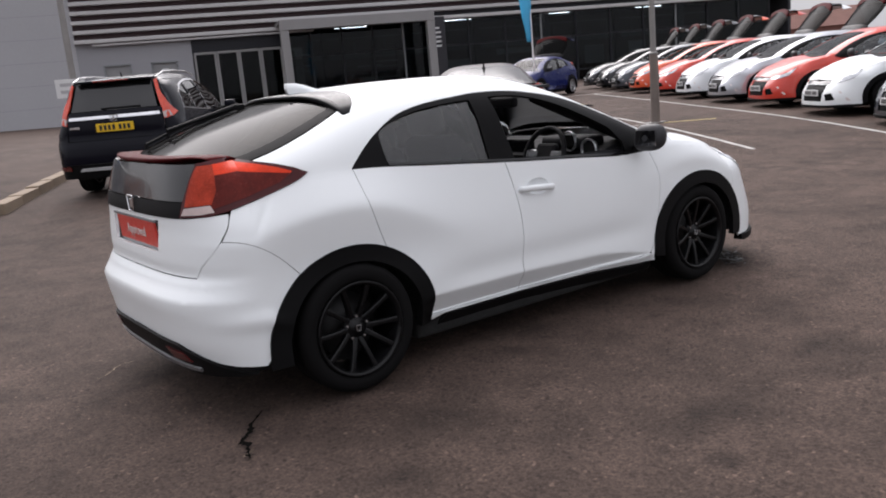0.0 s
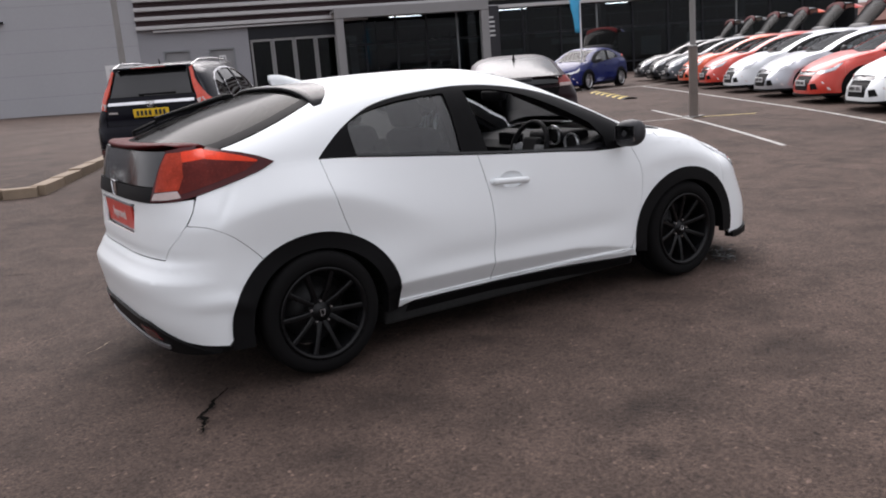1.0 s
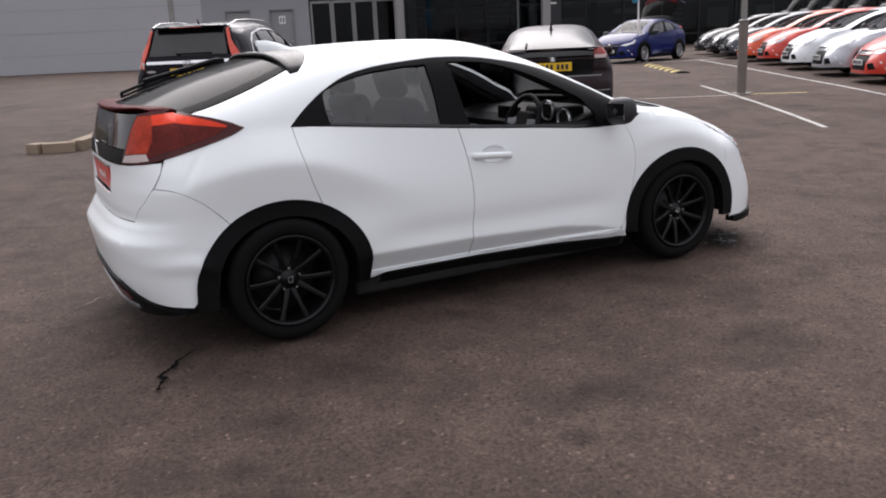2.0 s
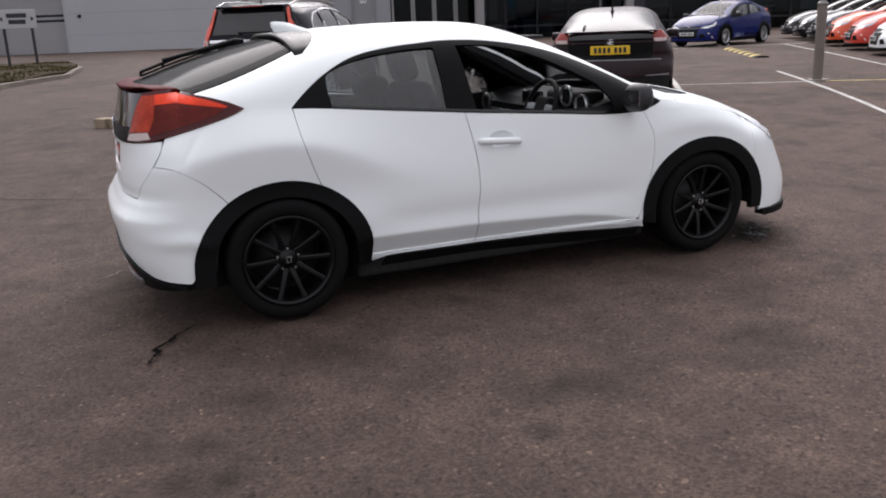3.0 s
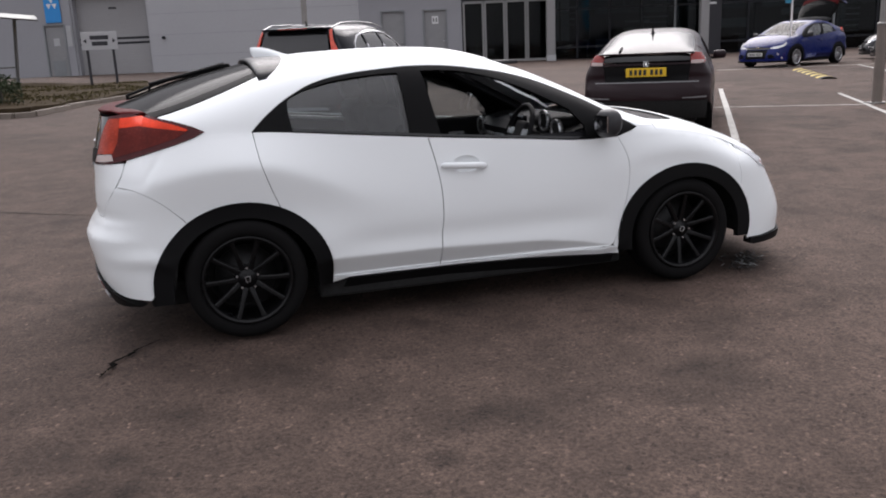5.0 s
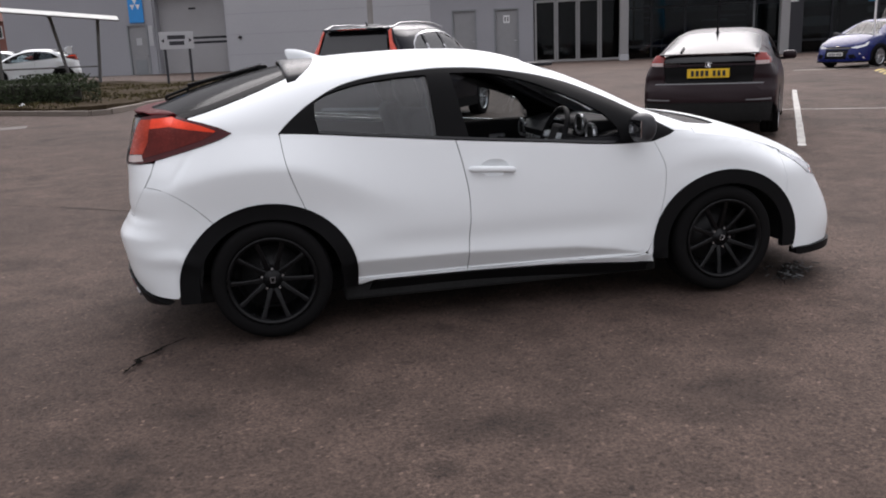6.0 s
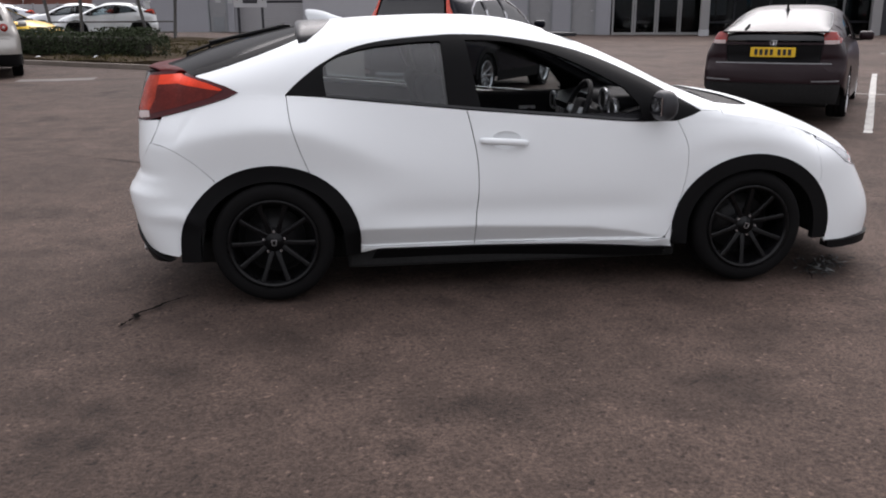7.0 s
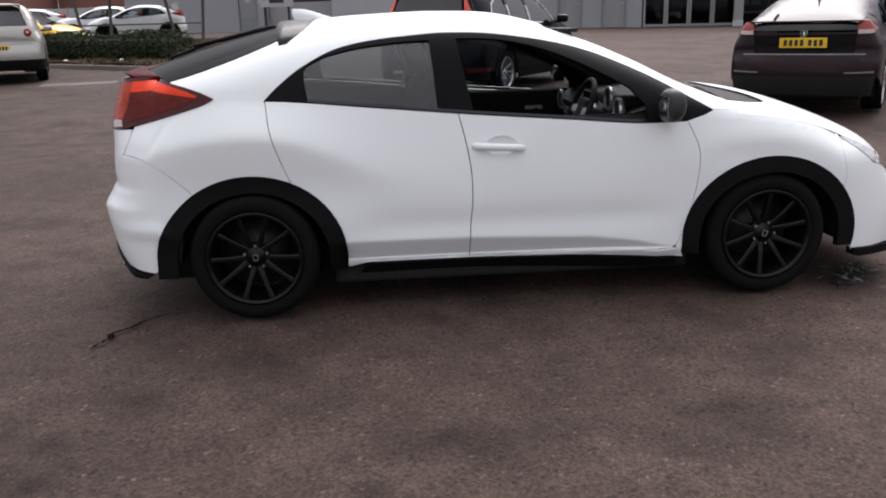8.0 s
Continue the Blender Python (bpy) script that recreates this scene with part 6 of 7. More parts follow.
# clipped hedge
o = thing("hedge", "low dark clipped hedge behind the kerb", "hedge", pose(0, 0, 0))
a, b = Vector((-14.0, 25.6)), Vector((-4.15, 18.55))
d = (b - a).normalized()
nrm = Vector((-d.y, d.x))
L = (b - a).length
v, f = [], []
rnd = random.Random(9)
for _ in range(34000):
    s, w, h = rnd.uniform(0, L), rnd.uniform(-0.55, 0.55), rnd.uniform(0.05, 0.8)
    lim = 0.66 + 0.10 * math.sin(s * 1.9) + 0.06 * math.sin(s * 5.1)
    edge = max(abs(w) / 0.52, h / lim)
    if edge < 0.6 or rnd.random() > 1.25 - 0.25 * edge or edge > 1.06:
        continue
    if s > L - 0.5 and (s - L + 0.5) / 0.5 + abs(w) / 0.6 > 1.35:
        continue
    p = a + d * s + nrm * w
    z = G(p.x, p.y) + 0.15 + h
    n1 = Vector((rnd.gauss(0, 1), rnd.gauss(0, 1), rnd.gauss(0, 1))).normalized()
    n2 = n1.orthogonal().normalized()
    r = rnd.uniform(0.022, 0.048)
    c = Vector((p.x, p.y, z))
    k = len(v)
    v += [tuple(c - n1 * r), tuple(c + n2 * r * 0.55), tuple(c + n1 * r), tuple(c - n2 * r * 0.55)]
    f.append((k, k + 1, k + 2, k + 3))
tagged(mesh_object("leaves", v, f, LEAF, o, smooth=False), kind="stuff")
bm = box((0, 0, 0), (L - 1.3, 0.62, 0.50), 0.12)
for vv in bm.verts:
    vv.co.z += 0.04 * math.sin(vv.co.x * 3)
core = part("dense_core", bm, TWIG, o)
m_ = (a + b) / 2
core.matrix_basis = pose(m_.x, m_.y, G(m_.x, m_.y) + 0.44, 0, 0, math.degrees(math.atan2(d.y, d.x)))
for x, y, s in ((-6.0, 18.95, 0.15), (-5.8, 18.75, 0.10), (-7.9, 20.3, 0.09)):
    lt = thing("litter", "crumpled pale plastic litter under the hedge", "litter", pose(x, y, G(x, y) + 0.12))
    bm = bmesh.new()
    bmesh.ops.create_icosphere(bm, subdivisions=2, radius=s)
    rr = random.Random(int(s * 100))
    for vv in bm.verts:
        vv.co = Vector((vv.co.x * rr.uniform(0.6, 1.2), vv.co.y * rr.uniform(0.5, 1), max(-0.02, vv.co.z * rr.uniform(0.3, 0.8))))
    part("wrapper", bm, ROOM_WHITE, lt)

# parking sign on two posts
o = thing("parking_sign", "grey direction sign on two dark posts", "sign", pose(-2.85, 30.0, G(-2.85, 30.0) + 0.16, 0, 0, 6))
for x in (-0.46, 0.46):
    part("sign_post", box((x, 0, 0.75), (0.10, 0.06, 1.7), 0.006), SIGN_DARK, o)
bd = part("board", box((0, -0.05, 1.66), (1.28, 0.04, 0.66), 0.01), SIGN_GREY, o)
for z, w in ((1.78, 0.66), (1.56, 0.56)):
    part("text_bar", box((0, -0.074, z), (w, 0.008, 0.15)), SIGN_DARK, bd)
for x, k in ((-0.52, 1), (0.52, -1)):
    bm = bmesh.new()
    bm.faces.new([bm.verts.new((x + q * k, -0.075, 1.66 + r)) for q, r in ((-0.06, 0), (0.06, -0.08), (0.06, 0.08))])
    part("arrow", bm, SIGN_DARK, bd)

# open shelter with a curved roof
sh0 = pose(-8.65, 31.9, G(-8.65, 31.9) + 0.12, 0, 0, 10) @ Matrix.Diagonal((0.9, 1, 1.05, 1))
o = thing("bike_shelter", "open steel shelter with a shallow curved roof", "shelter", sh0)
SHELTER_ROOF = surf("weathered_clear_roofing", (0.30, 0.31, 0.29), 0.4, var=0.3, scale=2.5, fine=14)
SHELTER_GREY = surf("weathered_shelter_steel", (0.11, 0.108, 0.105), 0.6, metal=0.2, var=0.2, scale=2)
lean = lambda x: -0.085 * x
for xf, x in ((-2.41, -2.95), (-1.31, -1.15), (1.6, 0.97), (2.7, 2.95)):
    bm = bmesh.new()
    rod(bm, (xf, 0.1, -0.2), (x, -0.1, 2.80 + lean(x)), 0.075, n=10)
    part("leg", bm, SHELTER_GREY, o)
    bm = bmesh.new()
    rod(bm, (x, -0.1, 2.80 + lean(x)), (x, 1.4, 2.95 + lean(x)), 0.045, n=8)
    rod(bm, (x, -0.1, 2.80 + lean(x)), (x, -1.5, 2.64 + lean(x)), 0.045, n=8)
    part("rafter", bm, SHELTER_GREY, o)
v, f = [], []
for i in range(13):
    x = -3.7 + 7.5 * i / 12
    for j in range(9):
        y = -1.6 + 3.1 * j / 8
        v.append((x, y, 2.70 + lean(x) + 0.30 * math.sin((j / 8) * 1.6)))
for i in range(12):
    for j in range(8):
        f.append((i * 9 + j, (i + 1) * 9 + j, (i + 1) * 9 + j + 1, i * 9 + j + 1))
rfo = mesh_object("roof_sheet", v, f, SHELTER_ROOF, o)
so = rfo.modifiers.new("thickness", "SOLIDIFY")
so.thickness = 0.03
bm = bmesh.new()
rod(bm, (-3.7, -1.6, 2.70 + lean(-3.7)), (3.8, -1.6, 2.70 + lean(3.8)), 0.03, n=8)
part("gutter", bm, SHELTER_GREY, o)
for y in (-0.9, -0.1, 0.7, 1.4):
    zz = 2.66 + 0.30 * math.sin((y + 1.6) / 3.1 * 1.6)
    bm = bmesh.new()
    rod(bm, (-3.7, y, zz + lean(-3.7)), (3.8, y, zz + lean(3.8)), 0.025, n=6)
    part("purlin", bm, SHELTER_GREY, o)
for z in (0.35, 0.75):
    bm = bmesh.new()
    rod(bm, (-2.6, 0.0, z), (2.7, 0.0, z), 0.03, n=8)
    part("hoop_rail", bm, SHELTER_GREY, o)

# brick houses beyond the end of the building
def house(m, w, d, h, label):
    o = thing("brick_house", label, "house", m)
    part("wall", box((0, 0, h / 2), (w, d, h)), BRICK, o)
    bm = bmesh.new()
    r = [bm.verts.new(p) for p in ((-w / 2 - 0.3, -d / 2 - 0.4, h - 0.1), (w / 2 + 0.3, -d / 2 - 0.4, h - 0.1), (w / 2 + 0.3, d / 2 + 0.4, h - 0.1), (-w / 2 - 0.3, d / 2 + 0.4, h - 0.1), (-w / 2 - 0.3, 0, h + 2.6), (w / 2 + 0.3, 0, h + 2.6))]
    for q in ((0, 1, 5, 4), (2, 3, 4, 5), (0, 4, 3), (1, 2, 5), (0, 3, 2, 1)):
        bm.faces.new([r[i] for i in q])
    part("roof", bm, TILE, o)
    n = int(w / 2.6)
    for i in range(n):
        x = -w / 2 + (i + 0.5) * w / n
        for z in (1.5, 4.1):
            if z > h - 0.8:
                continue
            wn = part("window", box((x, -d / 2 - 0.02, z), (1.3, 0.08, 1.2), 0.01), ROOM_WHITE, o)
            for q in (-0.3, 0.3):
                part("pane", box((x + q, -d / 2 - 0.065, z), (0.5, 0.02, 1.0)), GLOSS_BLACK, wn)
    return o


for i, (x, y) in enumerate(((-36, 84), (-24, 88), (-50, 80))):
    house(pose(x, y, G(x, y), 0, 0, -14), 10.5, 7, 5.2, "red brick house with a brown tiled roof, far behind the yard")
bf = thing("boundary_fence", "grey panel fence at the back of the yard", "fence", pose(-26, 66, G(-26, 66), 0, 0, -18))
for i in range(16):
    part("fence_panel", box((-16 + 2.1 * i, 0, 1.0), (2.06, 0.06, 2.0), 0.01), SIGN_GREY, bf)
    part("fence_post", box((-17.05 + 2.1 * i, 0.02, 1.05), (0.1, 0.1, 2.1)), STEEL, bf)
# trees and roofs far behind the display row
for i, (x, y) in enumerate(((118, 66), (136, 88), (140, 50), (150, 108))):
    house(pose(x, y, G(x, y), 0, 0, -50), 14, 8, 3.4, "distant brick building with a tiled roof beyond the display row")

# ---------------------------------------------------------------- other makes of car
def other_car(name, label, F, m, paint_mat, spec, group=""):
    """A car whose tail is seen: body sides, roof, bonnet, glass, tailgate, lamps, bumper and wheels."""
    car = thing(name, label, "car", m, group)
    S, SX, sy = F.S, F.sx, F.sy
    wb, r, ra = spec["wheelbase"], spec["wheel"], spec["arch"]
    K = dict(res=0.09, rim=0.014)
    c_s = F.sy(0.0)
    mir = lambda pts: pts + [(2 * c_s - s, z) for s, z in pts[::-1]]
    tail_x, belt, y_t = spec["tail"], spec["belt"], spec["corner"]
    n_end = spec["nose"]
    arch1 = arc(0.0, r, ra, ra, 180, 0, 16)
    arch2 = arc(wb, r, ra, ra, 180, 0, 16)
    up = [(x, float(F.zb(x))) for x in np.linspace(n_end - 0.1, tail_x + 0.25, 24)]
    low = spec["low"]
    side = [(SX(tail_x + 0.12), low + 0.25)] + S([p for p in arch1 if p[1] > low]) + [(ra + 0.02, low), (wb - ra - 0.02, low)] + S([p for p in arch2 if p[1] > low]) + [(SX(n_end - 0.15), low + 0.05), (SX(n_end), 0.55)] + S(up)
    both("body_side", F, side, paint_mat, car, **K)
    if spec.get("clad"):
        for cx, ar in ((0.0, arch1), (wb, arch2)):
            both("arch_trim", F, S(arc(cx, r, ra + 0.03, ra + 0.03, 185, -5, 16) + arc(cx, r, ra - 0.05, ra - 0.05, -5, 185, 16)), BLACK_TRIM, car, off=0.008, rim=0.03, res=0.3)
        both("sill_trim", F, [(ra, low - 0.06), (ra, low + 0.1), (wb - ra, low + 0.1), (wb - ra, low - 0.06)], BLACK_TRIM, car, off=0.006, rim=0.02, res=0.3)
    for xs2 in spec["seams"]:
        both("door_seam", F, [(xs2[0], low + 0.1), (xs2[0] + 0.008, low + 0.1), (xs2[1] + 0.008, float(F.zb(xs2[1]))), (xs2[1], float(F.zb(xs2[1])))], SHADOW_BLACK, car, off=0.002, rim=0, res=0.3)
    # windows in their dark surround, then the painted frame above
    dl = spec["windows"]
    edge = lambda x: float(F.zb(x) + 0.93 * (F.zc(x) - F.zb(x)))
    frame_line = [(x, edge(x)) for x in np.linspace(spec["glass_end"][0], spec["glass_end"][1], 26)]
    upper = [(x, float(F.zb(x))) for x in np.linspace(spec["glass_end"][1], spec["glass_end"][0], 26)]
    both("upper_frame", F, S(frame_line + upper), paint_mat, car, holes=[S(w) for w in dl], **K)
    for w in dl:
        for g in both("side_window", F, S(inset(w, -0.012)), DARK_TINT, car, off=-0.006, rim=0, res=0.15):
            g.visible_shadow = False
        if spec.get("bright"):
            ring = S(inset(w, -0.022))
            both("window_trim", F, ring, CHROME, car, holes=[S(w)], off=0.004, rim=0.01, res=0.2)
    Ye = lambda x: float(F.Y1(np.array(x), np.array(edge(x))))
    rx = np.linspace(spec["roof"][0], spec["roof"][1], 16)
    rl = [(x, -Ye(x)) for x in rx]
    panel("roof", F.top, rl + [(x, -y) for x, y in rl[::-1]], spec.get("roof_mat") or paint_mat, car, **K)
    wx = np.linspace(spec["roof"][1] + 0.005, spec["screen"], 12)
    wl = [(x, -Ye(x)) for x in wx]
    g = panel("windscreen", F.top, wl + [(x, -y) for x, y in wl[::-1]], DARK_TINT, car, rim=0, res=0.15)
    hx = np.linspace(spec["screen"] + 0.005, n_end - 0.1, 12)
    hl = [(x, -(float(F.yb(x)) - 0.002)) for x in hx]
    panel("bonnet", F.top, hl + [(x, -y) for x, y in hl[::-1]], paint_mat, car, **K)
    n_s = F.sy(0.0, True)
    nose = S([(n_end, 0.30), (n_end, float(F.zb(n_end)))]) + [(n_s, float(F.zb(n_end)) - 0.03)]
    panel("front_bumper", F.side, nose[:2] + [(2 * n_s - s, z) for s, z in nose[:2][::-1]], paint_mat, car, **K)
    # tail
    for nm, pts, material, off in spec["tail_parts"]:
        panel(nm, F.side, mir([(sy(y) if y is not None else 0, z) for y, z in pts]), material, car, off=off, rim=0.02, res=0.08)
    for nm, pts, material, off in spec["side_parts"]:
        both(nm, F, [(SX(x), z) if k == "x" else (sy(x), z) for k, x, z in pts], material, car, off=off, rim=0.02, res=0.06)
    for x in (0.0, wb):
        for sg in (1, -1):
            make_wheel(car, x, -sg * spec["track"], spec["rim"], -sg, r=r, lod=1)
            bm = bmesh.new()
            rows = []
            for i in range(13):
                t = radians(-20 + 220 * i / 12)
                rows.append([bm.verts.new((x + (ra - 0.02) * math.cos(t), -sg * y, r + (ra - 0.02) * math.sin(t))) for y in (spec["track"] + 0.05, 0.45)] + [bm.verts.new((x, -sg * 0.45, r))])
            for p, q in zip(rows, rows[1:]):
                bm.faces.new((p[0], p[1], q[1], q[0]))
                bm.faces.new((p[1], p[2], q[1]))
            part("wheel_well", bm, SHADOW_BLACK, car)
    bm = box(((tail_x + n_end) / 2, 0, low + 0.03), (n_end - tail_x - 0.5, 1.3, 0.14), 0.02)
    bx(bm, (wb / 2 + 0.1, 0, 0.62), (wb - 0.8, 1.3, 0.5), 0.05)
    part("floor_pan", bm, SHADOW_BLACK, car)
    for y in (-0.36, 0.36):
        sb = Matrix.Translation((wb * 0.42, y, spec.get("seat", 0.75))) @ Matrix.Rotation(radians(-14), 4, "Y")
        seat = new("seat")
        seat.parent = car
        part("backrest", box((0, 0, 0.25), (0.14, 0.46, 0.6), 0.05, sb), FABRIC, seat)
        part("headrest", box((0, 0, 0.66), (0.1, 0.26, 0.17), 0.04, sb), FABRIC, seat)
    for sg in (1, -1):
        mx, mz = spec["mirror"]
        mo = part("door_mirror", box((mx, -sg * spec.get("mirror_out", 1.02), mz), (0.11, 0.20, 0.13), 0.045, seg=3), paint_mat, car, smooth=True)
        part("stalk", box((mx + 0.01, -sg * (spec.get("mirror_out", 1.02) - 0.11), mz - 0.05), (0.06, 0.14, 0.04), 0.01), BLACK_TRIM, mo)
    spec["extras"](car, F)
    return car


def tail_plate(car, F, z, lean=0.0):
    x = float(F.side(np.array([F.sy(0.0)]), np.array([z]))[0, 0])
    return number_plate(car, Matrix.Translation((x - 0.016, 0, z)) @ Matrix.Rotation(radians(-90), 4, "Z") @ Matrix.Rotation(radians(lean), 4, "X"), 0.52, 0.115, PLATE_YELLOW, 7, label="yellow rear number plate")


SIGN_PALE = surf("satin_silver_plastic", (0.42, 0.42, 0.43), 0.35, var=0.08)
NAVY = surf("very_dark_navy_paint", (0.004, 0.0042, 0.008), rough=0.22, coat=0.06, spec=0.12, var=0.02, rvar=0.03)
PLUM = surf("dark_plum_paint", (0.017, 0.009, 0.011), rough=0.3, coat=0.10, spec=0.14, var=0.05, fine=300, rvar=0.03)
GOLD_SILVER = paint("warm_silver_paint", (0.40, 0.385, 0.36), 0.6)

OFFROAD = Form(
    zc=curve((-0.95, 1.56), (-0.7, 1.625), (-0.3, 1.662), (0.4, 1.682), (1.1, 1.672), (1.55, 1.58), (2.0, 1.37), (2.4, 1.15), (2.65, 1.08), (3.1, 0.99), (3.5, 0.84)),
    zb=curve((-1.0, 1.09), (0.0, 1.07), (1.0, 1.03), (2.0, 1.0), (2.5, 0.99), (3.0, 0.90), (3.5, 0.74)),
    yb=curve((-1.0, 0.70), (-0.6, 0.845), (0.0, 0.865), (1.2, 0.875), (2.2, 0.87), (2.8, 0.82), (3.2, 0.68), (3.5, 0.40)),
    zs=curve((-1, 0.88), (0, 0.92), (0.8, 0.82), (1.8, 0.82), (2.6, 0.90), (3.3, 0.74)),
    w=curve((-1, 0.03), (3, 0.04)), n=curve((-1, 4.2), (2, 4.2), (2.5, 2.6), (3.5, 2.3)), k=curve((-1, 0.30), (2, 0.26), (3, 0.1)),
    ymax=curve((-1, 0.90), (0, 0.912), (2.6, 0.912), (3.4, 0.86)),
    tail=(-0.62, 0.32, 4.0, curve((0.2, 0.0), (0.32, 0.05), (0.45, 0.09), (0.60, 0.10), (0.72, 0.085), (0.80, 0.05), (1.0, 0.045), (1.12, 0.03), (1.2, 0.0), (1.4, -0.09), (1.58, -0.17), (1.66, -0.24))),
    nose=(2.85, 0.55, 2.6, curve((0.2, 0.05), (0.5, 0.10), (0.8, 0.05), (1.0, -0.05))))


def offroad_extras(car, F):
    tail_plate(car, F, 0.965, 4)
    x = float(F.side(np.array([F.sy(0.0)]), np.array([1.085]))[0, 0])
    badge(car, Matrix.Translation((x - 0.03, 0, 1.09)) @ Matrix.Rotation(radians(-90), 4, "Z"), 0.085, CHROME)
    for sg in (1, -1):
        pts = [(1.35, 0.60, 1.63), (0.9, 0.61, 1.688), (0.2, 0.61, 1.70), (-0.4, 0.60, 1.678), (-0.74, 0.58, 1.600)]
        bm = bmesh.new()
        for a, b in zip(pts, pts[1:]):
            rod(bm, (a[0], -sg * a[1], a[2]), (b[0], -sg * b[1], b[2]), 0.013, n=8)
        part("roof_rail", bm, ALLOY, car)
    bm = box((-0.79, 0, 1.600), (0.20, 1.04, 0.030), 0.012)
    sp = part("roof_spoiler", bm, paint_navy_ref, car, smooth=True)
    part("brake_light", box((-0.892, 0, 1.600), (0.012, 0.50, 0.016), 0.004), LAMP_RED, sp)
    bm = bmesh.new()
    rod(bm, (-0.35, 0, 1.65), (-0.40, 0, 1.72), 0.018, 0.006, 8)
    part("aerial", bm, BLACK_TRIM, car)
    xw = float(F.side(np.array([F.sy(0.0)]), np.array([1.24]))[0, 0])
    bm = box((xw - 0.015, -0.10, 1.225), (0.02, 0.55, 0.022), 0.006)
    bx(bm, (xw - 0.01, 0.12, 1.20), (0.03, 0.06, 0.05), 0.01)
    part("rear_wiper", bm, BLACK_TRIM, car)
    part("model_badge", box((float(F.side(np.array([F.sy(0.55)]), np.array([0.99]))[0, 0]) - 0.008, 0.55, 0.985), (0.006, 0.16, 0.03)), CHROME, car)


paint_navy_ref = NAVY
OFF_SPEC = dict(wheelbase=2.62, wheel=0.345, arch=0.415, tail=-0.96, nose=3.30, belt=1.07, corner=0.7, low=0.30, clad=True, track=0.79, rim=ALLOY,
    seams=((1.05, 0.98), (2.05, 2.12), (0.32, 0.20)), bright=True, mirror=(2.02, 1.12),
    windows=[[(-0.42, 1.16), (-0.30, 1.36), (-0.06, 1.47), (0.18, 1.51), (0.22, 1.12)], [(0.28, 1.12), (0.25, 1.52), (0.55, 1.55), (0.92, 1.55), (0.98, 1.09)], [(1.05, 1.09), (1.0, 1.55), (1.30, 1.52), (1.62, 1.40), (2.02, 1.10), (1.98, 1.06)]],
    glass_end=(-0.66, 2.42), roof=(-0.70, 1.42), screen=2.55,
    tail_parts=[("tailgate", [(-0.66, 0.80), (-0.66, 1.19)], NAVY, 0.004), ("rear_screen", [(-0.60, 1.20), (-0.545, 1.565)], GLOSS_BLACK, 0.004), ("chrome_strip", [(-0.62, 1.085), (-0.62, 1.125)], CHROME, 0.02),
                ("rear_bumper", [(-0.84, 0.48), (-0.84, 0.79)], NAVY, 0.012), ("lower_bumper", [(-0.80, 0.28), (-0.80, 0.475)], BLACK_TRIM, 0.006), ("skid_strip", [(-0.56, 0.385), (-0.52, 0.425)], SIGN_PALE, 0.022)],
    side_parts=[("corner_panel", [("x", -0.60, 0.55), ("x", -0.60, 1.60), ("y", -0.56, 1.60), ("y", -0.66, 1.15), ("y", -0.68, 0.78), ("y", -0.80, 0.55)], NAVY, 0.0),
                ("tail_lamp", [("x", -0.70, 1.10), ("x", -0.82, 1.05), ("y", -0.66, 1.02), ("y", -0.655, 1.16), ("y", -0.63, 1.26), ("y", -0.59, 1.56), ("y", -0.645, 1.58), ("x", -0.89, 1.40), ("x", -0.84, 1.22)], LAMP_ORANGE, 0.014),
                ("reverse_lamp", [("x", -0.84, 1.055), ("y", -0.665, 1.03), ("y", -0.65, 1.11), ("x", -0.86, 1.13)], LAMP_CLEAR, 0.018),
                ("reflector", [("y", -0.80, 0.40), ("y", -0.66, 0.40), ("y", -0.66, 0.46), ("y", -0.80, 0.46)], LAMP_DARK, 0.02)],
    extras=offroad_extras)

FASTBACK = Form(
    zc=curve((-0.92, 1.06), (-0.78, 1.105), (-0.4, 1.205), (0.0, 1.29), (0.5, 1.375), (0.95, 1.42), (1.3, 1.415), (1.65, 1.34), (2.05, 1.16), (2.4, 0.99), (2.6, 0.94), (3.0, 0.86), (3.35, 0.70)),
    zb=curve((-0.95, 0.98), (0.0, 0.96), (1.0, 0.92), (2.0, 0.89), (2.5, 0.87), (3.0, 0.77), (3.4, 0.60)),
    yb=curve((-0.95, 0.58), (-0.7, 0.73), (-0.3, 0.775), (0.5, 0.80), (1.8, 0.81), (2.5, 0.78), (3.0, 0.64), (3.4, 0.30)),
    zs=curve((-1, 0.80), (0, 0.82), (0.8, 0.68), (1.8, 0.68), (2.6, 0.76), (3.3, 0.6)),
    w=curve((-1, 0.03), (3, 0.04)), n=curve((-1, 2.5), (0.2, 3.2), (0.6, 4), (1.6, 4), (2.4, 2.4), (3.4, 2.2)), k=curve((-1, 0.3), (2, 0.25), (3, 0.1)),
    ymax=curve((-1, 0.83), (0, 0.85), (2.5, 0.85), (3.3, 0.80)),
    tail=(-0.55, 0.32, 3.4, curve((0.2, 0.0), (0.3, 0.05), (0.45, 0.085), (0.58, 0.085), (0.66, 0.06), (0.70, 0.02), (0.85, 0.01), (1.0, 0.0), (1.1, -0.03))),
    nose=(2.75, 0.55, 2.4, curve((0.2, 0.05), (0.5, 0.09), (0.8, 0.0), (1.0, -0.05))))


